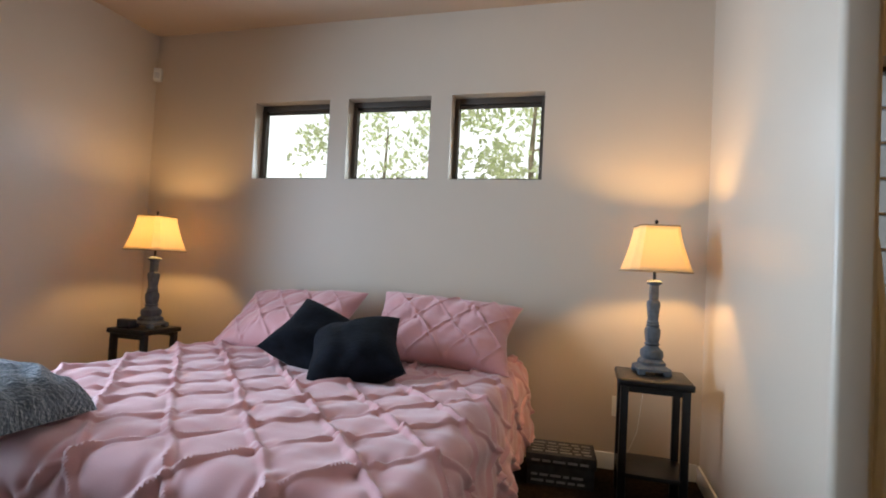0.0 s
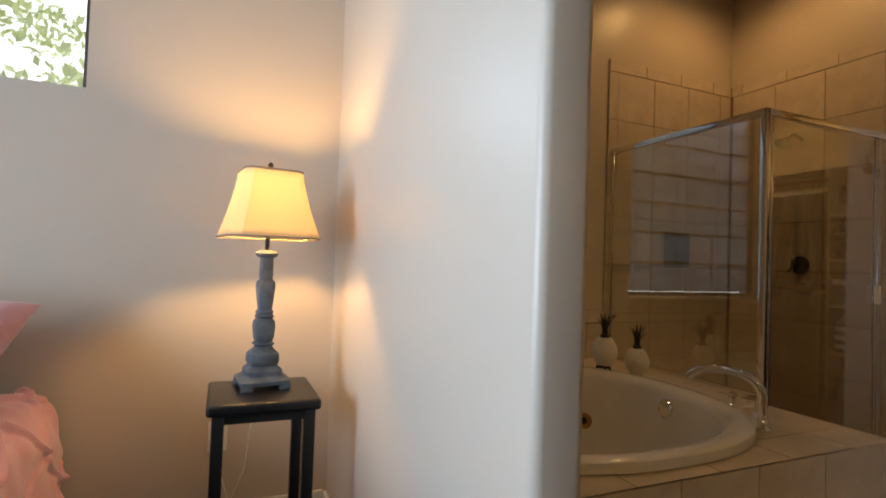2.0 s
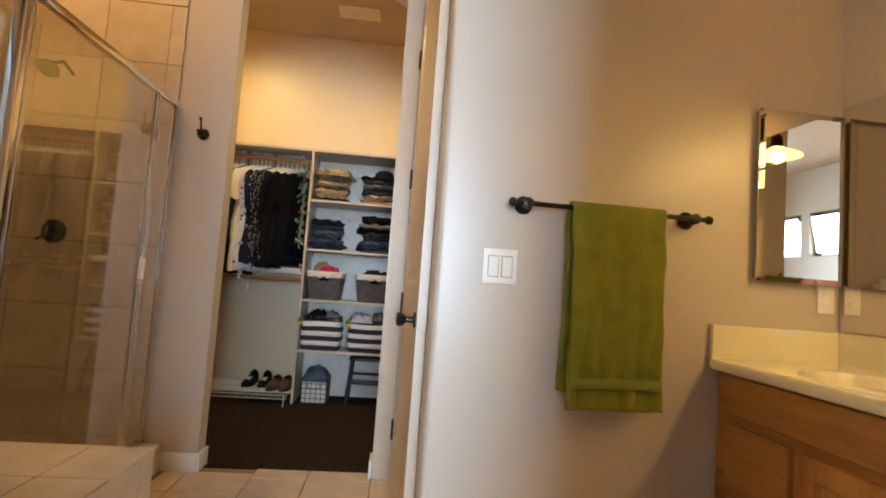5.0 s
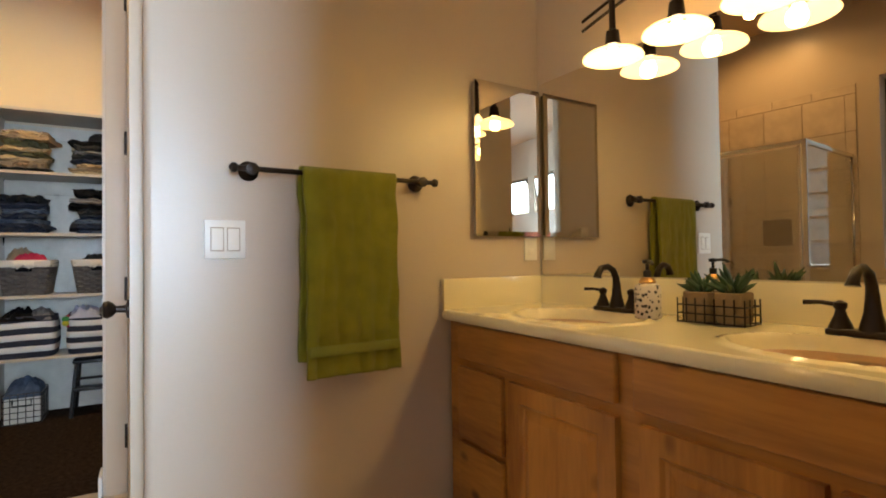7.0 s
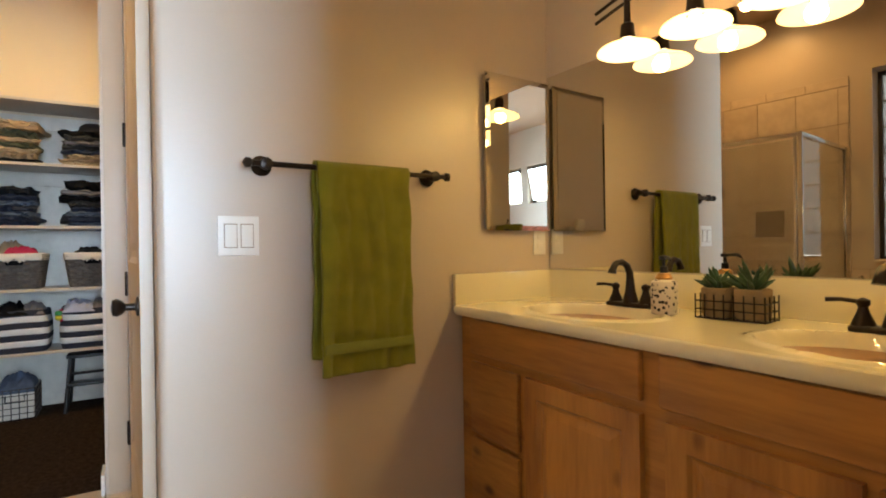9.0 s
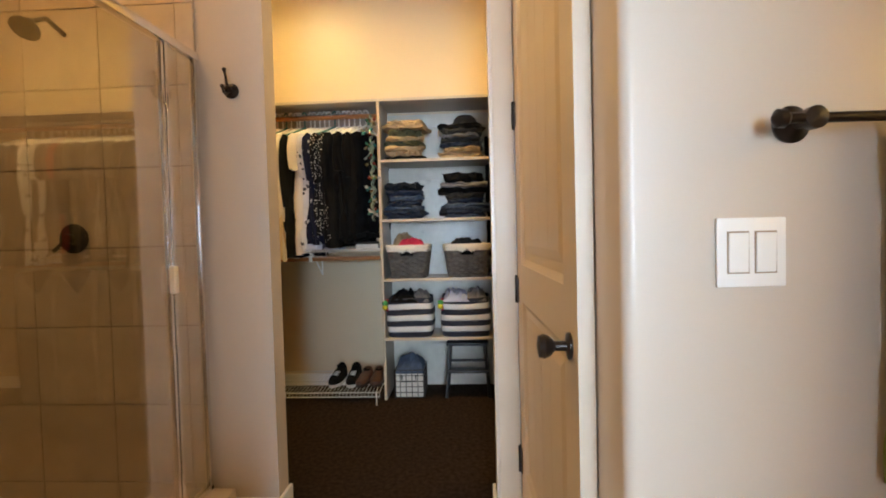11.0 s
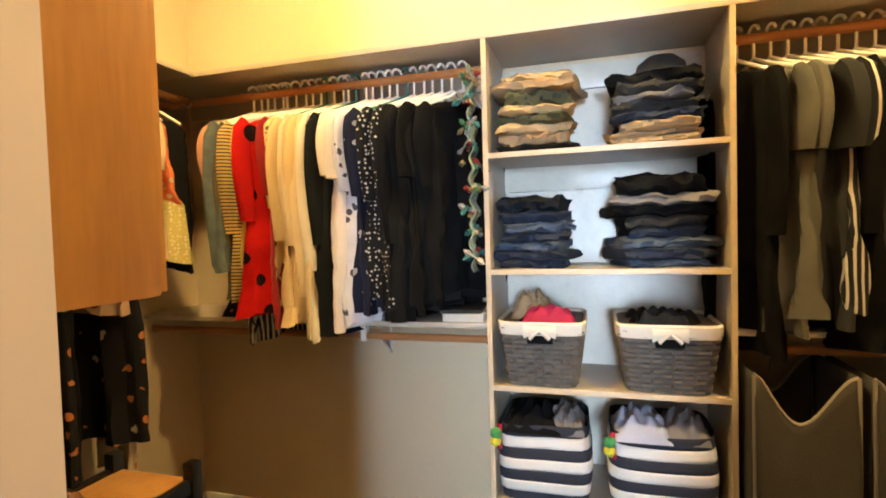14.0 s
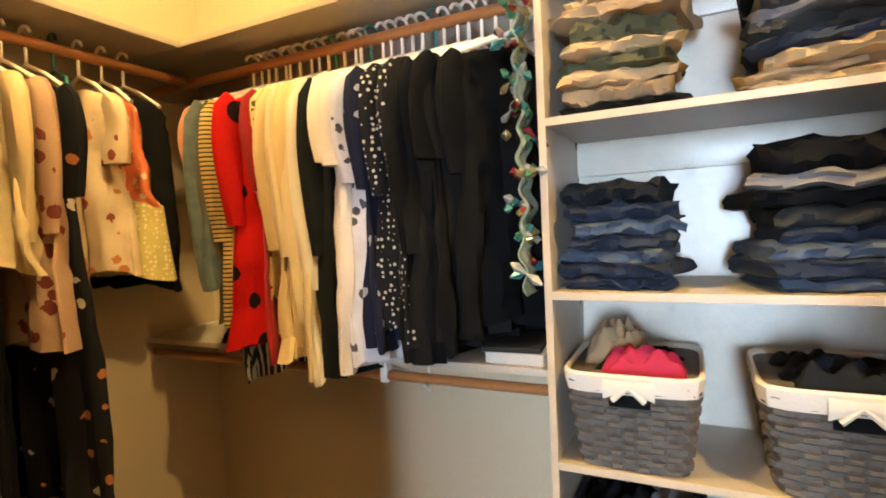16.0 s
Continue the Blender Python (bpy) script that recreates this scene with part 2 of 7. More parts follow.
M["melamine_edge"] = mat("shelf_edge", (0.55, 0.44, 0.30), 0.4, var=0.06, bump=0.03)
M["marble"] = mat("cultured_marble", (0.80, 0.72, 0.48), 0.10, var=0.03, scale=3, bump=0.0, coat=0.5)
M["black_wood"] = mat("black_painted_wood", (0.007, 0.0065, 0.0065), 0.35, var=0.3, bump=0.08)
M["grey_lamp"] = mat("grey_distressed_lamp", (0.10, 0.115, 0.13), 0.6, var=0.4, scale=18, bump=0.4, bscale=60)
M["shade"] = shade_cloth("lampshade", (0.93, 0.80, 0.56), 0.68)
M["pink"] = mat("pink_duvet", (0.60, 0.295, 0.30), 0.62, var=0.06, scale=3, bump=0.12, bscale=250, sheen=0.5)
M["black_velvet"] = mat("black_velvet", (0.0035, 0.0042, 0.007), 0.85, var=0.7, scale=16, bump=0.4, bscale=90, sheen=0.02, spec=0.12)
M["throw"] = mat("grey_plush", (0.11, 0.135, 0.165), 0.95, var=0.45, scale=24, bump=1.0, bscale=90, sheen=0.6, bdist=0.03)
M["green"] = mat("green_terry", (0.22, 0.225, 0.012), 0.95, var=0.15, scale=14, bump=0.7, bscale=320, sheen=0.15, bdist=0.01)
M["cream_terry"] = mat("cream_terry", (0.70, 0.62, 0.50), 0.95, var=0.08, scale=12, bump=0.3, bscale=300, sheen=0.2)
M["white_plastic"] = mat("white_plastic", (0.80, 0.78, 0.72), 0.3, var=0.02, bump=0)
M["door_paint"] = mat("door_paint", (0.60, 0.49, 0.36), 0.38, var=0.03, bump=0.05, bscale=40)
M["white_ceramic"] = mat("white_ceramic", (0.74, 0.70, 0.62), 0.3, var=0.06, bump=0.5, bscale=60)
M["dark_leaf"] = mat("dark_leaf", (0.03, 0.035, 0.025), 0.6, var=0.4)
M["green_leaf"] = mat("green_leaf", (0.035, 0.075, 0.03), 0.5, var=0.4, scale=20)
M["brass"] = mat("brass_jet", (0.45, 0.26, 0.09), 0.3, 0.8, var=0.1)
M["black"] = mat("black_plastic", (0.015, 0.015, 0.016), 0.4, var=0.2)

# ---- mesh helpers ----


def B():
    return bmesh.new()


def box(bm, x0, x1, y0, y1, z0, z1, bev=0.0, seg=2, m=None):
    vs = [bm.verts.new((x, y, z)) for z in (z0, z1) for y in (y0, y1) for x in (x0, x1)]
    fs = [(0, 2, 3, 1), (4, 5, 7, 6), (0, 1, 5, 4), (2, 6, 7, 3), (0, 4, 6, 2), (1, 3, 7, 5)]
    faces = [bm.faces.new([vs[i] for i in f]) for f in fs]
    if bev:
        es = list({e for f in faces for e in f.edges})
        r = bmesh.ops.bevel(bm, geom=es, offset=bev, segments=seg, profile=0.6, affect="EDGES", clamp_overlap=True)
        vs = list({v for f in r["faces"] for v in f.verts} | {v for v in vs if v.is_valid})
    if m is not None:
        bmesh.ops.transform(bm, matrix=m, verts=[v for v in vs if v.is_valid])
    return bm


def loft(bm, rings, close=True, caps=True):
    rows = [[bm.verts.new(p) for p in r] for r in rings]
    n = len(rows[0])
    for a, b in zip(rows, rows[1:]):
        for i in range(n if close else n - 1):
            j = (i + 1) % n
            bm.faces.new((a[i], a[j], b[j], b[i]))
    if caps and close:
        bm.faces.new(rows[0][::-1])
        bm.faces.new(rows[-1])
    return bm


def lathe(bm, prof, n=24, c=(0, 0, 0), caps=True):
    return loft(bm, [[(c[0] + r * math.cos(2 * math.pi * i / n), c[1] + r * math.sin(2 * math.pi * i / n), c[2] + z) for i in range(n)] for r, z in prof], caps=caps)


def squared(bm, prof, c=(0, 0, 0), n=24, p=5.0):
    """A lathe with a rounded-square section."""
    rings = []
    for r, z in prof:
        ring = []
        for i in range(n):
            a = 2 * math.pi * (i + 0.5) / n
            k = (abs(math.cos(a)) ** p + abs(math.sin(a)) ** p) ** (-1 / p)
            ring.append((c[0] + r * k * math.cos(a), c[1] + r * k * math.sin(a), c[2] + z))
        rings.append(ring)
    return loft(bm, rings)


def tube(bm, pts, r, n=8, caps=True):
    pts = [Vector(p) for p in pts]
    rings = []
    up = Vector((0, 0, 1))
    for i, p in enumerate(pts):
        d = (pts[min(i + 1, len(pts) - 1)] - pts[max(i - 1, 0)]).normalized()
        s = d.cross(up)
        if s.length < 0.05:
            s = d.cross(Vector((1, 0, 0)))
        s.normalize()
        if i and s.dot(last) < 0:
            s = -s
        last = s
        t = d.cross(s)
        rr = r[i] if isinstance(r, (list, tuple)) else r
        rings.append([tuple(p + rr * (math.cos(2 * math.pi * k / n) * s + math.sin(2 * math.pi * k / n) * t)) for k in range(n)])
    return loft(bm, rings, caps=caps)


def grid(bm, nu, nv, f):
    rows = [[bm.verts.new(f(i / nu, j / nv)) for i in range(nu + 1)] for j in range(nv + 1)]
    for a, b in zip(rows, rows[1:]):
        for i in range(nu):
            bm.faces.new((a[i], a[i + 1], b[i + 1], b[i]))
    return bm


def wall_mesh(bm, axis, a0, a1, u0, u1, z0, z1, holes=()):
    """A wall of thickness a0..a1 along an axis, with rectangular openings (u0, u1, z0, z1) that go through."""
    us = sorted({u0, u1, *[h[0] for h in holes], *[h[1] for h in holes]})
    zs = sorted({z0, z1, *[h[2] for h in holes], *[h[3] for h in holes]})

    def solid(i, j):
        if not (0 <= i < len(us) - 1 and 0 <= j < len(zs) - 1):
            return False
        u, z = (us[i] + us[i + 1]) / 2, (zs[j] + zs[j + 1]) / 2
        return not any(h[0] < u < h[1] and h[2] < z < h[3] for h in holes)

    def P(a, u, z):
        return (a, u, z) if axis == "x" else (u, a, z)

    def quad(*ps):
        bm.faces.new([bm.verts.new(p) for p in ps])

    for i in range(len(us) - 1):
        for j in range(len(zs) - 1):
            if not solid(i, j):
                continue
            ua, ub, za, zb = us[i], us[i + 1], zs[j], zs[j + 1]
            quad(P(a0, ua, za), P(a0, ub, za), P(a0, ub, zb), P(a0, ua, zb))
            quad(P(a1, ua, za), P(a1, ua, zb), P(a1, ub, zb), P(a1, ub, za))
            if not solid(i - 1, j):
                quad(P(a0, ua, za), P(a0, ua, zb), P(a1, ua, zb), P(a1, ua, za))
            if not solid(i + 1, j):
                quad(P(a0, ub, za), P(a1, ub, za), P(a1, ub, zb), P(a0, ub, zb))
            if not solid(i, j - 1):
                quad(P(a0, ua, za), P(a1, ua, za), P(a1, ub, za), P(a0, ub, za))
            if not solid(i, j + 1):
                quad(P(a0, ua, zb), P(a0, ub, zb), P(a1, ub, zb), P(a1, ua, zb))
    bmesh.ops.remove_doubles(bm, verts=bm.verts, dist=0.0005)
    bmesh.ops.recalc_face_normals(bm, faces=bm.faces)
    return bm


def mesh_of(name, bm, material, smooth=True):
    bmesh.ops.recalc_face_normals(bm, faces=bm.faces)
    me = bpy.data.meshes.new(name)
    bm.to_mesh(me)
    bm.free()
    me.materials.append(material)
    if smooth:
        for p in me.polygons:
            p.use_smooth = True
        me.set_sharp_from_angle(angle=radians(38))
    return me


def solo(name, bm, material, label="", category="", kind="", group="", loc=None, smooth=True, shadow=True):
    ob = new(name, mesh_of(name, bm, material, smooth))
    if loc:
        ob.location = loc
    ob.visible_shadow = shadow
    return tagged(ob, label, category, group, kind)


def thing(name, label, category, loc=(0, 0, 0), rz=0.0, group="", kind=""):
    ob = new(name)
    ob.empty_display_size = 0.05
    ob.location, ob.rotation_euler = loc, (0, 0, radians(rz))
    return tagged(ob, label, category, group, kind)


def part(name, bm, material, parent, label="", smooth=True, shadow=True, solid=0.0):
    ob = new(name, bm if isinstance(bm, bpy.types.Mesh) else mesh_of(name, bm, material, smooth))
    ob.parent = parent
    ob.visible_shadow = shadow
    if solid:
        md = ob.modifiers.new("thickness", "SOLIDIFY")
        md.thickness, md.offset = solid, 0
    return tagged(ob, label)


def arc(c, r, a0, a1, n, plane="xz"):
    out = []
    for i in range(n + 1):
        a = radians(a0 + (a1 - a0) * i / n)
        u, v = r * math.cos(a), r * math.sin(a)
        out.append({"xz": (c[0] + u, c[1], c[2] + v), "yz": (c[0], c[1] + u, c[2] + v), "xy": (c[0] + u, c[1] + v, c[2])}[plane])
    return out


def wob(x, y, z, s=1.0):
    return noise.noise(Vector((x * s, y * s, z * s)))


# ---- structure ----
CEIL, CEIL_BED = 3.22, 2.76
solo("floor_bedroom", box(B(), -0.3, 3.80, 0.6, 6.8, -0.1, 0.0), M["carpet"], "dark brown bedroom carpet", "floor", "structure")
solo("floor_bathroom", box(B(), 3.80, 6.93, 3.0, 7.35, -0.1, -0.006), M["grout"], "beige square tiled bathroom floor", "floor", "structure")
solo("floor_closet", box(B(), 6.93, 8.95, 3.0, 7.45, -0.1, 0.0), M["carpet"], "dark brown closet carpet", "floor", "structure")
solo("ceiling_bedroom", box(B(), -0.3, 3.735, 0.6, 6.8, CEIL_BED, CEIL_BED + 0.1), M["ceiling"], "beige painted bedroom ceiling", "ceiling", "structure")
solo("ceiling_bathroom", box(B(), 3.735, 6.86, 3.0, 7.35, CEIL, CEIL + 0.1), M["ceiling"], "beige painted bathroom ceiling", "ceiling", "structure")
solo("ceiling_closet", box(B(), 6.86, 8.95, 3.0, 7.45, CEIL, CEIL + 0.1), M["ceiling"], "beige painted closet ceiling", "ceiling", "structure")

BED_WINDOWS = [(0.755, 1.345), (1.485, 2.075), (2.216, 2.806)]
WZ0, WZ1 = 1.667, 2.215
solo("wall_bed", wall_mesh(B(), "y", 6.63, 6.80, -0.3, 3.735, 0, CEIL_BED, [(a, b, WZ0, WZ1) for a, b in BED_WINDOWS]), M["wall"], "beige painted wall behind the bed with three small windows", "wall", "structure", smooth=False)
solo("wall_west", wall_mesh(B(), "x", -0.30, -0.15, 0.6, 6.63, 0, CEIL_BED, [(3.6, 5.1, 0.5, 2.4)]), M["wall"], "beige painted bedroom side wall", "wall", "structure", smooth=False)
solo("wall_south_bedroom", box(B(), -0.3, 3.735, 0.45, 0.6, 0, CEIL_BED), M["wall"], "beige painted bedroom wall", "wall", "structure")


def upright(x0, x1, y0, y1, z0, z1, r=0.02):
    """A wall end with bullnosed upright corners."""
    bm = B()
    ring = []
    for cx, cy, a in ((x1 - r, y1 - r, 0), (x0 + r, y1 - r, 90), (x0 + r, y0 + r, 180), (x1 - r, y0 + r, 270)):
        ring += [(cx + r * math.cos(radians(a + k * 15)), cy + r * math.sin(radians(a + k * 15))) for k in range(7)]
    return loft(bm, [[(x, y, z) for x, y in ring] for z in (z0, z1)])


PX0, PX1 = 3.735, 3.838
solo("wall_partition_tub", upright(PX0, PX1, 5.075, 7.32, -0.1, CEIL), M["wall"], "beige painted partition with a bullnosed end", "wall", "structure")
solo("wall_partition_vanity", upright(PX0, PX1, 0.45, 4.47, -0.1, CEIL), M["wall"], "beige painted partition beside the vanity", "wall", "structure")
solo("wall_header", box(B(), PX0 + 0.003, PX1 - 0.003, 4.47, 5.075, 2.62, CEIL), M["wall"], "beige painted header over the opening", "wall", "structure")
TWX0, TWX1, TWZ0, TWZ1 = 4.00, 5.50, 0.875, 2.535
solo("wall_tub", wall_mesh(B(), "y", 7.17, 7.45, PX1, 6.86, -0.1, CEIL, [(TWX0, TWX1, TWZ0, TWZ1)]), M["wall"], "beige painted wall above the bath", "wall", "structure", smooth=False)
# the wall behind the vanity runs a few degrees off the others
ASKEW = Matrix.Translation((5.685, 3.212, 0)) @ Matrix.Rotation(0.059, 4, "Z") @ Matrix.Translation((-5.685, -3.222, 0))
solo("wall_mirror", box(B(), PX1 - 0.05, 5.80, 3.07, 3.22, -0.1, CEIL), M["wall"], "beige painted wall behind the vanity", "wall", "structure").matrix_world = ASKEW
# the towel wall juts out; the open closet door lies along its return
CORNER = Matrix.Translation((5.69, 4.1, 0)) @ Matrix.Rotation(0.055, 4, "Z") @ Matrix.Translation((-5.69, -4.1, 0))
bm = upright(5.70, 6.86, 3.07, 4.709, -0.1, CEIL, 0.022)
for v in bm.verts:
    if v.co.x < 6.0:
        v.co.x -= 0.055 * (v.co.y - 4.1)
solo("wall_towel", bm, M["wall"], "beige painted wall with the towel bar", "wall", "structure")
# closet wall with an arched opening
AY0, AY1, SPR, RISE = 4.885, 5.795, 2.62, 0.13
bm = B()
box(bm, 6.86, 6.97, 4.66, AY0, -0.1, CEIL)
box(bm, 6.86, 6.97, AY1, 7.32, -0.1, CEIL)
half = (AY1 - AY0) / 2
rad = (half * half + RISE * RISE) / (2 * RISE)
a_max = math.asin(half / rad)
pts = [((AY0 + AY1) / 2 + rad * math.sin(a_max * k / 12), SPR + RISE - rad + rad * math.cos(a_max * k / 12)) for k in range(-12, 13)]
for (ya, za), (yb, zb) in zip(pts, pts[1:]):
    vs = [bm.verts.new((x, y, z)) for x in (6.86, 6.97) for y, z in ((ya, za), (yb, zb), (yb, CEIL), (ya, CEIL))]
    for f in ((0, 1, 2, 3), (7, 6, 5, 4), (0, 4, 5, 1)):
        bm.faces.new([vs[i] for i in f])
solo("wall_closet_front", bm, M["wall"], "beige painted wall with an arched closet doorway", "wall", "structure")
solo("wall_closet_front_inner", box(B(), 6.862, 6.97, 3.0, 4.66, -0.1, CEIL), M["closet_wall"], "beige painted closet wall", "wall", "structure")
CBX, CLY, CRY = 8.76, 7.22, 3.25
solo("wall_closet_back", box(B(), CBX, 8.95, CRY, CLY, -0.1, CEIL), M["closet_wall"], "beige painted closet back wall", "wall", "structure")
solo("wall_closet_side_a", box(B(), 6.97, 8.95, CLY, 7.45, -0.1, CEIL), M["closet_wall"], "beige painted closet side wall", "wall", "structure")
solo("wall_closet_side_b", box(B(), 6.97, 8.95, 3.0, CRY, -0.1, CEIL), M["closet_wall"], "beige painted closet side wall", "wall", "structure")


def baseboard(x0, x1, y0, y1, name="baseboard"):
    f = -0.055 if x1 > 3.9 else 0.0
    return solo(name, box(B(), x0, x1, y0, y1, f, f + 0.095, 0.005), M["trim"], "white painted baseboard", "baseboard", "structure")


baseboard(-0.15, 3.72, 6.614, 6.628)
baseboard(3.719, 3.733, 5.09, 6.612)
baseboard(3.72, 3.853, 5.058, 5.073)
baseboard(6.844, 6.858, 5.795, 6.06)
baseboard(6.845, 6.98, 5.778, 5.793)
baseboard(6.84, 6.985, 4.887, 4.902)
baseboard(8.744, 8.758, 5.62, CLY)
baseboard(8.744, 8.758, CRY, 4.79)
baseboard(6.98, 8.742, CLY - 0.016, CLY - 0.002)
baseboard(5.684, 5.698, 3.78, 4.70).matrix_world = CORNER


def window_unit(name, x0, x1, y, z0, z1, label):
    w = thing(name, label, "window", ((x0 + x1) / 2, y, z0), kind="structure")
    hw, h = (x1 - x0) / 2, z1 - z0
    for nm, b in (("frame_side", (-hw, -hw + 0.03, 0, h)), ("frame_side", (hw - 0.03, hw, 0, h)), ("frame_top", (-hw + 0.03, hw - 0.03, h - 0.04, h)), ("frame_bottom", (-hw + 0.03, hw - 0.03, 0, 0.022))):
        part(nm, box(B(), b[0], b[1], -0.02, 0.03, b[2], b[3], 0.004), M["win_frame"], w)
    part("sash_top", box(B(), -hw + 0.03, hw - 0.03, 0.0, 0.02, h - 0.062, h - 0.042, 0.003), M["win_frame"], w)
    part("pane", box(B(), -hw + 0.03, hw - 0.03, 0.004, 0.010, 0.022, h - 0.04), M["pane"], w, shadow=False)
    return w


for i, (a, b) in enumerate(BED_WINDOWS):
    window_unit(f"window_{i + 1}", a, b, 6.735, WZ0, WZ1, "small fixed window with a dark bronze frame in a deep recess")
window_unit("window_4", 3.6, 5.1, 0.0, 0.5, 2.4, "tall bedroom window with a dark frame").matrix_world = Matrix.Translation((-0.22, 4.35, 0.5)) @ Matrix.Rotation(radians(90), 4, "Z")

# glass block window over the bath
gb = thing("window_5", "window of wavy glass blocks in a metal frame over the bath", "window", (TWX0, 7.395, TWZ0), kind="structure")
W5, H5 = TWX1 - TWX0, TWZ1 - TWZ0
for b in ((0, 0.03, 0, H5), (W5 - 0.03, W5, 0, H5), (0.03, W5 - 0.03, H5 - 0.03, H5), (0.03, W5 - 0.03, 0, 0.03)):
    part("frame", box(B(), b[0], b[1], -0.045, 0.05, b[2], b[3], 0.004), M["win_frame"], gb)
NC, NR = 7, 7
cw, ch = (W5 - 0.06) / NC, (H5 - 0.06) / NR
bm = B()
for r in range(1, NR):
    box(bm, 0.03, W5 - 0.03, -0.008, 0.04, 0.03 + r * ch - 0.007, 0.03 + r * ch + 0.007)
part("joint", bm, M["mortar"], gb, "thin mortar joints", smooth=False)
bmb = B()
box(bmb, -cw / 2 + 0.001, cw / 2 - 0.001, -0.02, 0.045, -ch / 2 + 0.008, ch / 2 - 0.008, 0.003, 1)
block_me = mesh_of("glass_block", bmb, M["block"])
for r in range(NR):
    for c in range(NC):
        o = part("glass_block", block_me, None, gb, shadow=False)
        o.location = (0.03 + (c + 0.5) * cw, 0, 0.03 + (r + 0.5) * ch)
solo("window_sill", box(B(), TWX0 + 0.004, TWX1 - 0.004, 7.135, 7.345, TWZ0 - 0.024, TWZ0 + 0.006, 0.01, 3), M["wall"], "painted bullnosed sill ledge under the glass blocks", "window sill", "structure")

# door of the closet, standing open along the return wall
door = thing("door_1", "beige painted panelled door standing open, with bronze hinges and knob", "door", (6.845, 4.786, -0.04), 2.2, kind="structure")
DW, DH, DT = 0.985, 2.66, 0.036
bm = B()
PAN = [(0.13, DW - 0.13, 0.24, 0.90), (0.13, DW - 0.13, 1.04, 2.44)]
wall_mesh(bm, "y", -DT, 0.0, -DW, 0.0, 0.0, DH, [(-b, -a, z0, z1) for a, b, z0, z1 in PAN])
part("door_leaf", bm, M["door_paint"], door, smooth=False)
for a, b, z0, z1 in PAN:
    bm = B()
    prof = [(0.0, -0.001), (0.02, -0.010), (0.045, -0.012), (0.075, -0.005)]
    rings = [[(-b + i, d, z0 + i), (-a - i, d, z0 + i), (-a - i, d, z1 - i), (-b + i, d, z1 - i)] for i, d in prof]
    loft(bm, rings, caps=False)
    bm.verts.ensure_lookup_table()
    bm.faces.new([bm.verts.new(p) for p in rings[-1]])
    for k in range(1, 4):
        gx = -b + 0.075 + (b - a - 0.15) * k / 4
        box(bm, gx - 0.002, gx + 0.002, -0.007, -0.0045, z0 + 0.085, z1 - 0.085)
    part("door_panel", bm, M["door_paint"], door, "recessed panel with moulded edge", smooth=False)
for hz in (0.25, 0.935, 1.62, 2.305):
    bm = B()
    lathe(bm, [(0.001, -0.056), (0.007, -0.055), (0.008, -0.048), (0.008, 0.048), (0.007, 0.055), (0.001, 0.056)], 10, (0.006, 0.006, hz))
    box(bm, -0.034, 0.0, -0.002, 0.003, hz - 0.048, hz + 0.048)
    part("hinge", bm, M["bronze"], door, "dark bronze hinge")
bm = B()
knob_prof = [(0.03, 0.0), (0.03, 0.006), (0.012, 0.010), (0.011, 0.035), (0.022, 0.045), (0.028, 0.058), (0.024, 0.070), (0.004, 0.074)]
lathe(bm, knob_prof, 18)
bmesh.ops.transform(bm, matrix=Matrix.Translation((-DW + 0.07, 0, 0.91)) @ Matrix.Rotation(radians(-90), 4, "X"), verts=bm.verts)
part("knob", bm, M["bronze"], door, "dark bronze knob")
solo("door_jamb", box(B(), 6.846, 6.859, 4.79, 4.872, -0.055, SPR + 0.02, 0.004), M["door_paint"], "painted door jamb of the closet", "door frame", "structure")


# ---- bedroom things ----


def duvet_top(x, y):
    """Height of the pin-tucked cloth over the mattress."""
    p = 0.30
    u, v = (x + y * 0.9 + 0.022 * wob(x, y, 4, 5)) / p, (x - y * 0.9 + 0.022 * wob(x, y, 9, 5)) / p
    h = 0.0
    for q in (u, v):
        d = abs((q % 1.0) - 0.5)
        h += (0.015 + 0.008 * wob(x, y, 2.0, 5.0)) * math.exp(-((0.5 - d) * p / 0.013) ** 2)
    du, dv = (u % 1.0) - 0.5, (v % 1.0) - 0.5
    h += 0.009 * (1 - 4 * du * du) * (1 - 4 * dv * dv)
    h += 0.016 * wob(x, y, 0, 3.1) + 0.006 * wob(x * 1.0, y * 2.2, 3.0, 7.0)
    # creases gather towards the crossings of the tucks
    du, dv = abs(du), abs(dv)
    near = math.exp(-((0.5 - max(du, dv)) / 0.22) ** 2)
    h += 0.009 * near * math.sin(75 * x + 6 * wob(x, y, 7, 4.0)) * math.exp(-((0.5 - min(du, dv)) / 0.35) ** 2)
    h += 0.008 * math.sin(34 * (x * 0.8 - y * 0.5) + 5 * wob(x, y, 7, 3.0)) * (0.5 + wob(x, y, 12, 2.5))
    return h


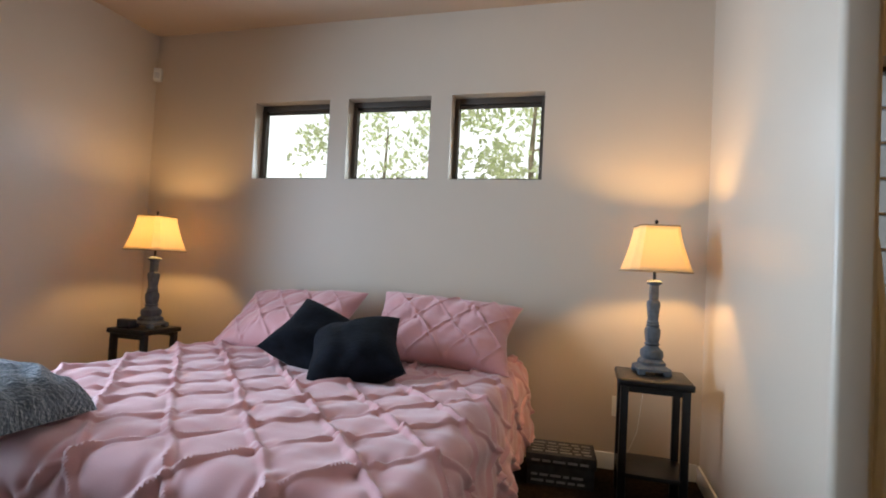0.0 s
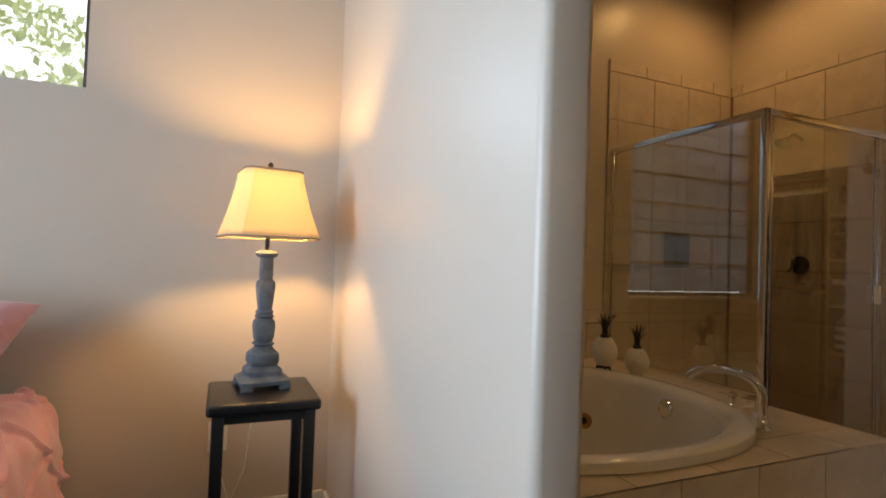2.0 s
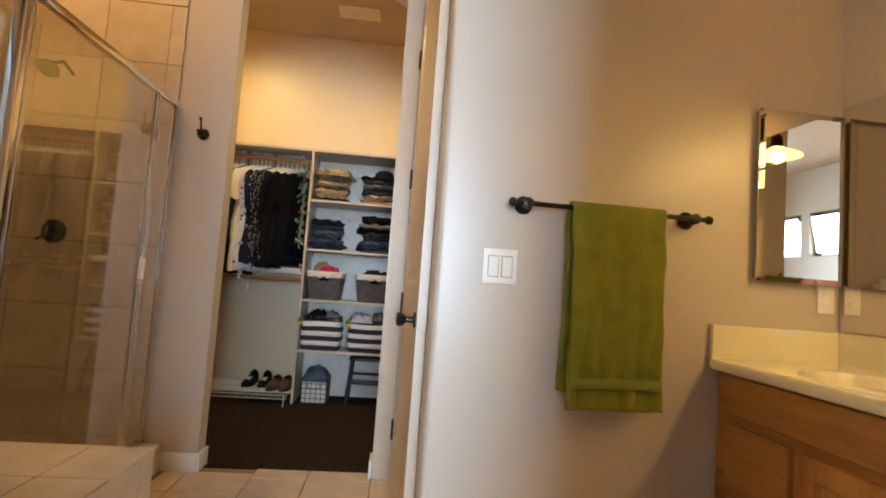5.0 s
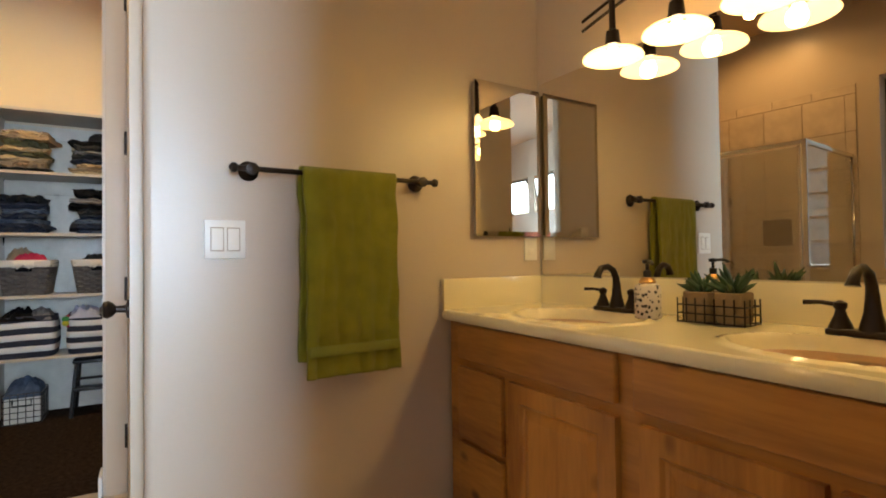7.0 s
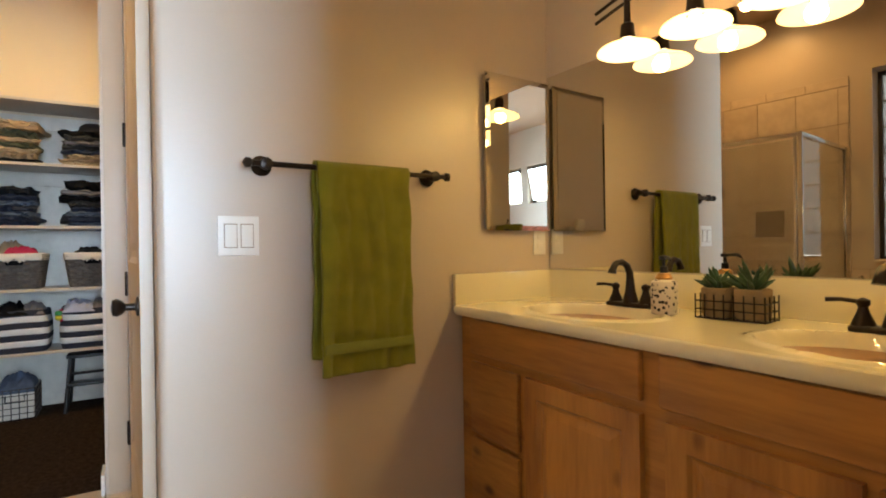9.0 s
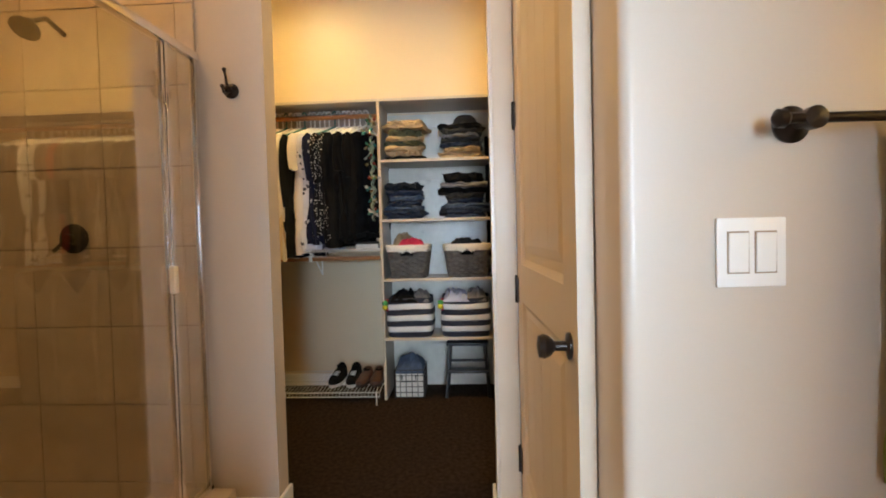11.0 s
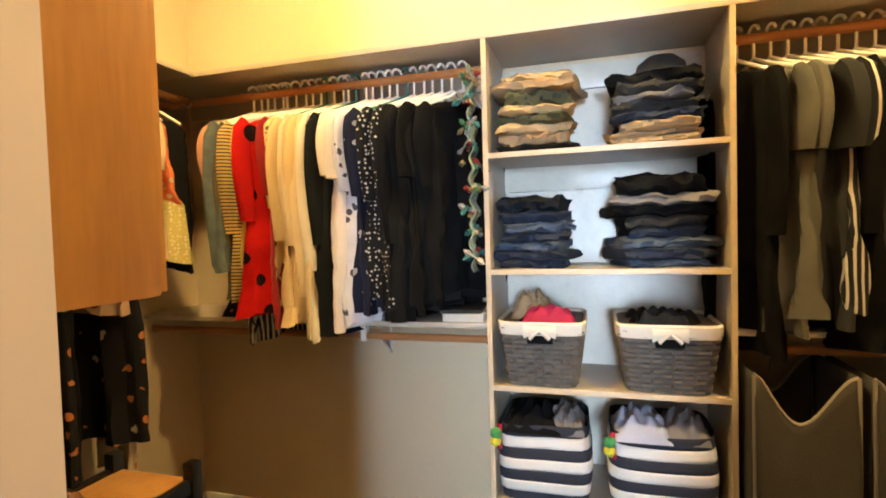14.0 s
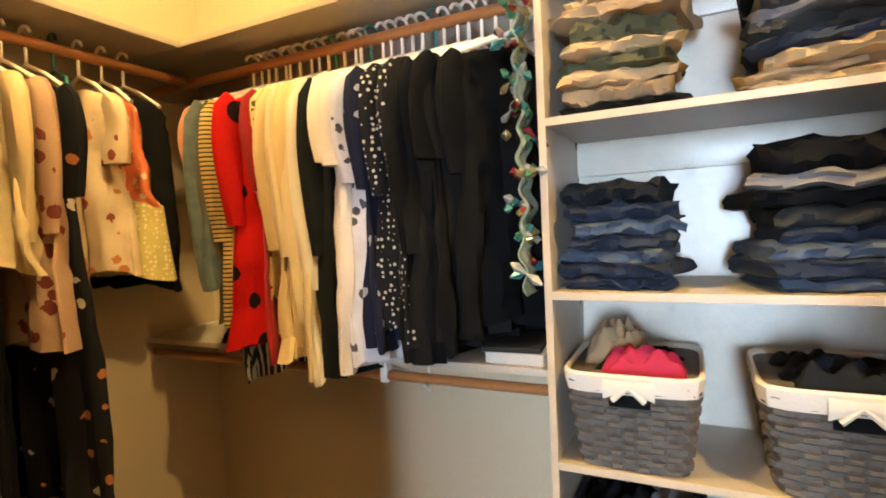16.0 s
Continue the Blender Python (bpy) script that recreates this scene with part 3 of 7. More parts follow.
def make_bed():
    x0, x1, y0, y1 = 0.85, 2.77, 4.50, 6.58
    bed = thing("bed", "king bed with pink pin-tucked duvet against the window wall", "bed", ((x0 + x1) / 2, (y0 + y1) / 2, 0))
    w, l = (x1 - x0) / 2, (y1 - y0) / 2
    part("box_spring", box(B(), -w + 0.05, w - 0.05, -l + 0.05, l, 0.16, 0.36, 0.03, 3), M["black_velvet"], bed)
    part("mattress", box(B(), -w + 0.04, w - 0.04, -l + 0.04, l - 0.01, 0.36, 0.54, 0.05, 4), M["trim"], bed)
    for sx in (-1, 1):
        for sy in (-1, 1):
            part("leg", box(B(), sx * (w - 0.12) - 0.03, sx * (w - 0.12) + 0.03, sy * (l - 0.12) - 0.03, sy * (l - 0.12) + 0.03, 0, 0.16, 0.005), M["black_wood"], bed)
    r, drop, top = 0.10, 0.44, 0.575

    def f(u, v):
        # across: drape, turn, top, turn, drape
        s = (u - 0.5) * 2 * (w + drop)
        q = (v - 0.5) * 2 * (l + drop * 0.5) - drop * 0.5
        a = max(abs(s) - (w - r), 0)
        b = max(-q - (l - r), 0)
        d = math.hypot(a, b)
        sx = math.copysign(min(abs(s), w - r), s)
        qy = max(q, -(l - r))
        h = duvet_top(s, q)
        if d <= 0:
            return (sx, min(qy, l - 0.02), top + h)
        t = min(d / r, math.pi / 2)
        out = r * math.sin(t) + h * math.sin(t) * 1.2
        z = top - r * (1 - math.cos(t)) - max(d - r * math.pi / 2, 0) + h * math.cos(t)
        out += 0.03 * max(d - 0.16, 0) / 0.3 * (1 + math.sin(9 * (q if a > b else s) + 3 * wob(s, q, 1, 2)))
        k = (a / d, b / d)
        return (sx + math.copysign(out * k[0], s), qy - out * k[1], max(z, 0.13))

    part("duvet", grid(B(), 440, 360, f), M["pink"], bed, "pink pin-tucked cotton duvet", solid=0.012)
    return bed


def pillow_mesh(w, h, t, seed, tuck=0.0, horn=0.0):
    bm = B()
    n = 120 if tuck else 36

    def side(sgn):
        def f(u, v):
            a, b = 2 * u - 1, 2 * v - 1
            k = (1 - abs(a) ** 3.2) * (1 - abs(b) ** 3.2)
            pinch = 1 - 0.07 * (abs(a) ** 2) * (1 - abs(b)) - 0.07 * (abs(b) ** 2) * (1 - abs(a))
            x = a * w / 2 * (1 - 0.06 * (1 - b * b)) + horn * (abs(a * b) ** 3) * math.copysign(0.03, a)
            y = b * h / 2 * (1 - 0.08 * (1 - a * a)) + horn * (abs(a * b) ** 3) * math.copysign(0.04, b)
            z = sgn * t / 2 * max(k, 0) ** 0.55
            z += max(k, 0) ** 0.5 * (0.012 * wob(x, y, seed, 6) + 0.006 * math.sin(18 * (x - y) + 6 * wob(x, y, seed, 4)))
            if tuck:
                z += sgn * duvet_top(x * 1.5 + seed, y * 1.5) * tuck * max(k, 0) ** 0.4
            return (x * pinch, y, z)
        grid(bm, n, n, f)
    side(1)
    side(-1)
    bmesh.ops.remove_doubles(bm, verts=bm.verts, dist=0.0015)
    return bm


make_bed()
PIL = [("pink pin-tucked pillow sham leaning on the wall", 0.84, 0.52, 0.19, (2.33, 6.25, 0.755), (38, 3, 2), 0.75),
       ("pink pin-tucked pillow sham leaning on the wall", 0.84, 0.52, 0.19, (1.38, 6.25, 0.745), (36, -3, -3), 0.75)]
for i, (lb, w, h, t, loc, rot, tk) in enumerate(PIL):
    o = solo("pillow", pillow_mesh(w, h, t, 2.0 + i, tk), M["pink"], lb, "pillow", group="pillows on the bed")
    o.matrix_world = pose(*loc, *rot)
for i, (loc, rot, w) in enumerate((((1.79, 5.85, 0.70), (34, 24, 8), 0.42), ((2.06, 5.72, 0.685), (26, -12, 20), 0.45))):
    o = solo("throw_pillow", pillow_mesh(w, w, 0.22, 7.0 + i, horn=0.12), M["black_velvet"], "black velvet throw pillow with a soft sheen", "pillow", group="throw pillows on the bed")
    o.matrix_world = pose(*loc, *rot)


def throw_f(u, v):
    x, y = (u - 0.5) * 1.15, (v - 0.5) * 0.40
    k = max(0.0, (1 - abs(2 * u - 1) ** 6) * (1 - abs(2 * v - 1) ** 6))
    return (x, y, 0.012 + 0.135 * k ** 0.4 + k ** 0.3 * (0.012 * wob(x, y, 1, 14) + 0.010 * math.sin(70 * y + 4 * wob(x, y, 2, 9))))


bm = grid(B(), 60, 60, throw_f)
bmesh.ops.contextual_create(bm, geom=[e for e in bm.edges if e.is_boundary])
solo("blanket", bm, M["throw"], "folded grey plush blanket on the foot of the bed", "blanket", loc=(1.08, 4.54, 0.60))


def nightstand(loc, label, h=0.62, s=0.145):
    t = thing("nightstand", label, "nightstand", loc, group="bedside nightstands")
    part("tabletop", box(B(), -s - 0.012, s + 0.012, -s - 0.012, s + 0.012, h - 0.035, h, 0.012, 3), M["black_wood"], t)
    for sx in (-1, 1):
        for sy in (-1, 1):
            part("leg", box(B(), sx * (s - 0.022) - 0.018, sx * (s - 0.022) + 0.018, sy * (s - 0.022) - 0.018, sy * (s - 0.022) + 0.018, 0, h - 0.035, 0.004), M["black_wood"], t)
    part("shelf", box(B(), -s + 0.004, s - 0.004, -s + 0.004, s - 0.004, 0.16, 0.18, 0.003), M["black_wood"], t)
    for sy in (-1, 1):
        part("apron", box(B(), -s + 0.04, s - 0.04, sy * (s - 0.02) - 0.008, sy * (s - 0.02) + 0.008, h - 0.065, h - 0.036), M["black_wood"], t)
    return t


nightstand((3.43, 6.245, 0), "tall black wooden nightstand with a lower shelf", 0.625, 0.158)
nightstand((0.26, 6.28, 0), "black wooden nightstand in the far corner", 0.60)


def table_lamp(loc, label, turn=0.0):
    t = thing("table_lamp", label, "lamp", loc, turn, group="bedside lamps")
    part("base", squared(B(), [(0.082, 0.018), (0.084, 0.030), (0.078, 0.034), (0.058, 0.045), (0.060, 0.060), (0.045, 0.075)], n=28, p=9), M["grey_lamp"], t)
    for sx in (-1, 1):
        for sy in (-1, 1):
            part("foot", box(B(), sx * 0.062 - 0.018, sx * 0.062 + 0.018, sy * 0.062 - 0.018, sy * 0.062 + 0.018, 0.0, 0.019, 0.003), M["grey_lamp"], t)
    prof = [(0.045, 0.075), (0.052, 0.090), (0.050, 0.115), (0.034, 0.130), (0.027, 0.140), (0.036, 0.148), (0.027, 0.156), (0.032, 0.170), (0.036, 0.205),
            (0.034, 0.225), (0.025, 0.236), (0.032, 0.243), (0.024, 0.250), (0.029, 0.258), (0.022, 0.266), (0.026, 0.30), (0.031, 0.345), (0.029, 0.362),
            (0.020, 0.372), (0.022, 0.385), (0.021, 0.445), (0.032, 0.452), (0.036, 0.460), (0.030, 0.468), (0.012, 0.474)]
    part("stem", squared(B(), prof, n=20, p=5), M["grey_lamp"], t, "turned grey distressed stem")
    part("neck", lathe(B(), [(0.008, 0.47), (0.008, 0.56), (0.016, 0.562), (0.016, 0.60)], 12), M["bronze"], t)
    part("bulb", lathe(B(), [(0.010, 0.60), (0.026, 0.64), (0.030, 0.66), (0.020, 0.69), (0.002, 0.70)], 14), M["bulb"], t, shadow=False)
    z0, z1 = 0.515, 0.745
    rings = []
    for k in range(9):
        s = k / 8
        half = 0.150 * (1 - s) ** 1.35 + 0.094 * (1 - (1 - s) ** 1.35)
        c = half * 0.24
        pts = [(half, -half + c), (half, half - c), (half - c, half), (-half + c, half), (-half, half - c), (-half, -half + c), (-half + c, -half), (half - c, -half)]
        dense = []
        for a, b in zip(pts, pts[1:] + pts[:1]):
            for q in range(5):
                dense.append((a[0] + (b[0] - a[0]) * q / 5, a[1] + (b[1] - a[1]) * q / 5, z0 + (z1 - z0) * s))
        rings.append(dense)
    bm = loft(B(), rings, caps=False)
    part("shade", bm, M["shade"], t, "cream cut-corner bell shade, lit from inside", solid=0.002)
    for ring in (rings[0], rings[-1]):
        part("shade_rim", tube(B(), ring + [ring[0]], 0.004, 6), M["shade_trim"], t)
    part("finial", lathe(B(), [(0.004, 0.745), (0.012, 0.752), (0.006, 0.762), (0.011, 0.772), (0.002, 0.782)], 12), M["bronze"], t)
    return t


M["bulb"] = glowing("lit_bulb", (1.0, 0.72, 0.38), 25)
M["shade_trim"] = mat("shade_trim", (0.32, 0.24, 0.15), 0.8)
table_lamp((3.43, 6.30, 0.625), "grey carved table lamp with a lit cream shade", 8)
table_lamp((0.28, 6.30, 0.60), "grey carved table lamp with a lit cream shade", 0)

ck = thing("alarm_clock", "small black alarm clock on the nightstand", "clock", (0.22, 6.17, 0.60))
part("case", box(B(), -0.055, 0.055, -0.03, 0.03, 0, 0.06, 0.01, 3), M["black"], ck)
part("face", box(B(), -0.045, 0.045, -0.033, -0.0305, 0.012, 0.05), mat("clock_face", (0.03, 0.03, 0.035), 0.15), ck)

sb = thing("storage_box", "black storage box with white painted writing on the floor", "box", (3.0, 6.36, 0), 4)
part("body", box(B(), -0.17, 0.17, -0.11, 0.11, 0, 0.105, 0.006), mat("box_black", (0.028, 0.026, 0.026), 0.7, var=0.5, scale=25), sb)
part("lid", box(B(), -0.18, 0.18, -0.12, 0.12, 0.107, 0.165, 0.008), mat("box_lid", (0.03, 0.028, 0.028), 0.65, var=0.5, scale=25), sb)
M["scrawl"] = mat("white_writing", (0.26, 0.25, 0.24), 0.8)
random.seed(5)
for row in range(4):
    bx = -0.15
    while bx < 0.12:
        ln = random.uniform(0.03, 0.07)
        part("writing", box(B(), bx, min(bx + ln, 0.155), -0.085 + row * 0.045, -0.075 + row * 0.045 + random.uniform(0, 0.01), 0.166, 0.168), M["scrawl"], sb)
        bx += ln + 0.015
for row in range(3):
    bx = -0.15
    while bx < 0.12:
        ln = random.uniform(0.03, 0.07)
        zz = 0.02 + row * 0.03 if row < 2 else 0.125
        part("writing", box(B(), bx, min(bx + ln, 0.155), -0.1125 if row < 2 else -0.1225, -0.1105 if row < 2 else -0.1205, zz, zz + 0.012), M["scrawl"], sb)
        bx += ln + 0.012

det = thing("motion_sensor", "small white alarm sensor high in the corner", "sensor", (-0.06, 6.55, 2.43), 30)
part("housing", box(B(), -0.028, 0.028, -0.02, 0.025, -0.05, 0.05, 0.012, 3), M["white_plastic"], det)
part("lens", box(B(), -0.018, 0.018, -0.0245, -0.0205, -0.03, 0.012, 0.002), mat("sensor_lens", (0.6, 0.58, 0.55), 0.4), det)


def wall_plate(name, label, cat, m, w=0.07, h=0.115, holes=1, rocker=True):
    t = thing(name, label, cat)
    t.matrix_world = m
    part("plate", box(B(), -w / 2, w / 2, -0.006, 0, -h / 2, h / 2, 0.003), M["white_plastic"], t)
    for k in range(holes):
        cx = (k - (holes - 1) / 2) * 0.046
        if rocker:
            part("rocker", box(B(), cx - 0.0165, cx + 0.0165, -0.010, -0.0062, -0.033, 0.033, 0.002, m=Matrix.Rotation(radians(1.5), 4, "X")), M["white_plastic"], t)
            part("gap", box(B(), cx - 0.0185, cx + 0.0185, -0.0068, -0.0058, -0.0355, 0.0355), M["shade_trim"], t)
        else:
            for dz in (-0.02, 0.02):
                part("socket", box(B(), cx - 0.014, cx + 0.014, -0.0085, -0.0062, dz - 0.013, dz + 0.013, 0.003), M["white_plastic"], t)
    return t


wall_plate("wall_outlet", "white wall outlet behind the nightstand", "outlet", pose(3.30, 6.628, 0.36), rocker=False)
cord = tube(B(), [(3.30, 6.615, 0.36), (3.31, 6.58, 0.25), (3.35, 6.55, 0.12), (3.40, 6.56, 0.25), (3.42, 6.55, 0.45), (3.42, 6.48, 0.615), (3.42, 6.42, 0.628)], 0.003, 6)
solo("lamp_cord", cord, M["white_plastic"], "white power cord hanging behind the nightstand", "cord")

# ---- outdoors: a leafy tree before a bright sky ----
m = bpy.data.materials.new("bright_distance")
m.use_nodes = True
nt = m.node_tree
b = nt.nodes["Principled BSDF"]
nz = nt.nodes.new("ShaderNodeTexNoise")
nz.inputs["Scale"].default_value, nz.inputs["Detail"].default_value = 0.5, 6
tcd = nt.nodes.new("ShaderNodeTexCoord")
nt.links.new(tcd.outputs["Object"], nz.inputs[0])
rp = nt.nodes.new("ShaderNodeValToRGB")
rp.color_ramp.elements[0].position, rp.color_ramp.elements[1].position = 0.38, 0.6
rp.color_ramp.elements[0].color, rp.color_ramp.elements[1].color = (0.80, 0.88, 0.80, 1), (0.95, 0.98, 1.0, 1)
nt.links.new(nz.outputs[0], rp.inputs[0])
nt.links.new(rp.outputs[0], b.inputs["Emission Color"])
b.inputs["Emission Strength"].default_value = 4.0
b.inputs["Base Color"].default_value = (0, 0, 0, 1)
solo("backdrop", box(B(), -22, 24, 24.0, 24.2, -3, 22), m, "bright hazy sky and distance", "backdrop", "structure")
solo("ground", box(B(), -60, 60, -60, 120, -0.5, -0.3), mat("dry_ground", (0.30, 0.26, 0.19), 0.95, var=0.3, scale=0.6), "dry pale ground outdoors", "ground", "structure")


def make_tree(loc, h, spread, seed, n):
    random.seed(seed)
    t = thing("tree", "leafy green tree in bright sun outside the windows", "tree", loc, group="trees outside")
    bm = B()
    tube(bm, [(0, 0, 0), (0.05, 0.02, h * 0.3), (-0.03, 0.05, h * 0.6), (0.04, 0, h * 0.9)], [0.09, 0.07, 0.045, 0.015], 8)
    for k in range(5):
        a, z = random.uniform(0, 6.3), h * random.uniform(0.25, 0.7)
        tube(bm, [(0, 0, z), (0.4 * spread * math.cos(a), 0.4 * spread * math.sin(a), z + 0.3), (0.85 * spread * math.cos(a), 0.85 * spread * math.sin(a), z + 0.55)], [0.02, 0.011, 0.005], 6)
    # bark colour is raised so that it looks blown out by the sun
    part("trunk", bm, mat("bark", (0.42, 0.35, 0.27), 0.9, var=0.3, scale=12, bump=0.6), t)
    bm = B()
    cl = [(random.uniform(-1, 1) * spread, random.uniform(-1, 1) * spread, h * random.uniform(0.28, 1.05), random.uniform(0.25, 0.5)) for _ in range(60)]
    for _ in range(n):
        cx, cy, cz, r = random.choice(cl)
        p = Vector((cx, cy, cz)) + Vector((random.gauss(0, 1), random.gauss(0, 1), random.gauss(0, 0.8))) * r * 0.55
        d = Vector((random.gauss(0, 1), random.gauss(0, 1), random.gauss(0, 1))).normalized()
        e = d.orthogonal().normalized()
        s = random.uniform(0.045, 0.09)
        vs = [bm.verts.new(p + s * q) for q in (-d, 0.45 * e, d, -0.45 * e)]
        bm.faces.new(vs)
    # leaf colour is far paler than foliage: the sun's glare is put into it
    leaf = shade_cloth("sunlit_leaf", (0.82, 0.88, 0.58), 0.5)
    part("crown", bm, leaf, t, "many small leaves, strong sun put into their pale colour", smooth=False)
    return t


make_tree((2.2, 11.5, -0.3), 5.2, 1.6, 3, 5200)
make_tree((-0.9, 13.0, -0.3), 4.6, 1.2, 4, 2400)


# ---- bathroom things ----
FB = -0.055


def tile_set(parent, name, u0, u1, z0, z1, size, place, thick=0.006, joint=0.004, material=None, keep=None):
    """Square tiles as pieces; place(u, v) gives the pose of a tile's middle, with its face along -y of the pose."""
    cache = {}
    us = []
    u = u0
    while u < u1 - 0.015:
        us.append((u, min(u + size, u1)))
        u += size
    vs = []
    v = z0
    while v < z1 - 0.015:
        vs.append((v, min(v + size, z1)))
        v += size
    for a, b in us:
        for c, d in vs:
            if keep and not keep((a + b) / 2, (c + d) / 2):
                continue
            key = (round(b - a, 4), round(d - c, 4))
            if key not in cache:
                w, h = (b - a) / 2 - joint / 2, (d - c) / 2 - joint / 2
                bm = B()
                loft(bm, [[(-w, 0, -h), (w, 0, -h), (w, 0, h), (-w, 0, h)], [(-w, -thick + 0.0015, -h), (w, -thick + 0.0015, -h), (w, -thick + 0.0015, h), (-w, -thick + 0.0015, h)],
                          [(-w + 0.002, -thick, -h + 0.002), (w - 0.002, -thick, -h + 0.002), (w - 0.002, -thick, h - 0.002), (-w + 0.002, -thick, h - 0.002)]])
                cache[key] = mesh_of(name, bm, material or M["tile"], False)
            o = part(name, cache[key], None, parent)
            o.matrix_basis = place((a + b) / 2, (c + d) / 2)


# bath tub in its tiled deck
DX0, DX1, DY0, DY1, DZ = 3.862, 5.60, 5.50, 7.168, 0.475
TCX, TCY, TAX, TAY = 4.62, 6.27, 0.75, 0.715


def ell(a, k=1.0, p=2.35):
    c, s = math.cos(a), math.sin(a)
    return (TCX + k * TAX * math.copysign(abs(c) ** (2 / p), c), TCY + k * TAY * math.copysign(abs(s) ** (2 / p), s))


def inside_tub(x, y, k):
    return (abs((x - TCX) / (TAX * k)) ** 2.35 + abs((y - TCY) / (TAY * k)) ** 2.35) < 1


deck = thing("tub_deck", "beige tiled deck around the bath", "bath deck", kind="structure")
bm = B()
box(bm, DX0, DX1, DY0, DY0 + 0.03, FB, DZ - 0.007)
box(bm, DX1 - 0.03, DX1, DY0 + 0.03, DY1, FB, DZ - 0.007)
NN = 96
outer = []
for i in range(NN):
    a = 2 * math.pi * i / NN
    dx, dy = math.cos(a), math.sin(a)
    tx = ((DX1 - TCX) if dx > 0 else (TCX - DX0)) / max(abs(dx), 1e-6)
    ty = ((DY1 - TCY) if dy > 0 else (TCY - DY0)) / max(abs(dy), 1e-6)
    k = min(tx, ty)
    outer.append((TCX + dx * k, TCY + dy * k))
inner = []
for ox, oy in outer:
    a = math.atan2(oy - TCY, ox - TCX)
    c, s = abs(math.cos(a)), abs(math.sin(a))
    r = ((c / (TAX * 0.93)) ** 2.35 + (s / (TAY * 0.93)) ** 2.35) ** (-1 / 2.35)
    inner.append((TCX + r * math.cos(a), TCY + r * math.sin(a)))
loft(bm, [[(x, y, DZ - 0.007) for x, y in outer], [(x, y, DZ - 0.007) for x, y in inner]], caps=False)
part("grout_bed", bm, M["grout"], deck, smooth=False)
TS = 0.333
tile_set(deck, "front_tile", DX0, DX1, FB, DZ - 0.003, TS, lambda u, v: Matrix.Translation((u, DY0, v)))
tile_set(deck, "end_tile", DY0, 6.05, FB, DZ - 0.003, TS, lambda u, v: Matrix.Translation((DX1, u, v)) @ Matrix.Rotation(radians(90), 4, "Z"))
# top tiles, trimmed round the rim
ux = [DX0, 4.03, 4.363, 4.696, 5.029, 5.362, DX1 + 0.006]
vy = [DY0 - 0.006, DY0 + 0.165, DY0 + 0.498, DY0 + 0.831, DY0 + 1.164, DY0 + 1.497, DY1]
for a, b in zip(ux, ux[1:]):
    for c, d in zip(vy, vy[1:]):
        corners = [inside_tub(x, y, 0.95) for x in (a, b) for y in (c, d)]
        if all(corners):
            continue
        bm = B()
        n = 1 if not any(inside_tub(a + (b - a) * i / 6, c + (d - c) * j / 6, 0.97) for i in range(7) for j in range(7)) else 9
        for i in range(n):
            for j in range(n):
                xa, xb = a + 0.002 + (b - a - 0.004) * i / n, a + 0.002 + (b - a - 0.004) * (i + 1) / n
                ya, yb = c + 0.002 + (d - c - 0.004) * j / n, c + 0.002 + (d - c - 0.004) * (j + 1) / n
                if n > 1 and inside_tub((xa + xb) / 2, (ya + yb) / 2, 0.95):
                    continue
                if n == 1:
                    box(bm, xa, xb, ya, yb, DZ - 0.006, DZ)
                else:
                    bm.faces.new([bm.verts.new(p) for p in ((xa, ya, DZ), (xb, ya, DZ), (xb, yb, DZ), (xa, yb, DZ))])
        if bm.faces:
            bmesh.ops.remove_doubles(bm, verts=bm.verts, dist=0.0004)
            part("deck_tile", bm, M["tile"], deck, smooth=False)
        else:
            bm.free()

tub = thing("bathtub", "large oval cream whirlpool bath set in the deck", "bathtub", (0, 0, 0))
prof = [(0.955, 0.001), (1.0, 0.003), (1.003, 0.020), (0.995, 0.034), (0.975, 0.042), (0.94, 0.043), (0.90, 0.036), (0.872, 0.024), (0.855, 0.0), (0.84, -0.05), (0.80, -0.20), (0.74, -0.34), (0.66, -0.405), (0.5, -0.425), (0.2, -0.43), (0.02, -0.43)]
bm = loft(B(), [[(*ell(2 * math.pi * i / 120, k), DZ + z) for i in range(120)] for k, z in prof], caps=False)
part("shell", bm, M["tub"], tub, "glossy cream acrylic shell")


def on_tub(a, z):
    """Pose on the inner wall of the bath at an angle, facing the middle."""
    zz = [(0.855, 0.0), (0.84, -0.05), (0.80, -0.20), (0.74, -0.34)]
    for (k0, z0), (k1, z1) in zip(zz, zz[1:]):
        if z1 <= z <= z0:
            k = k0 + (k1 - k0) * (z - z0) / (z1 - z0)
    x, y = ell(a, k)
    n = Vector((TCX - x, TCY - y, 0.12)).normalized()
    return Matrix.Translation((x, y, DZ + z)) @ n.to_track_quat("Z", "Y").to_matrix().to_4x4()


def disc(prof, m, n=20):
    bm = lathe(B(), prof, n)
    bmesh.ops.transform(bm, matrix=m, verts=bm.verts)
    return bm


for a, z in ((0.66, -0.22), (1.9, -0.20), (4.3, -0.2)):
    jet = part("jet", disc([(0.042, -0.01), (0.042, 0.004), (0.036, 0.010), (0.028, 0.006), (0.024, 0.012)], on_tub(a, z)), M["brass"], tub, "brass-coloured whirlpool jet")
    part("nozzle", disc([(0.022, 0.005), (0.016, 0.018), (0.006, 0.020)], on_tub(a, z), 14), M["bronze"], jet)
part("overflow", disc([(0.045, -0.01), (0.045, 0.006), (0.038, 0.014), (0.008, 0.016)], on_tub(-0.04, -0.055)), M["chrome"], tub, "round overflow plate")
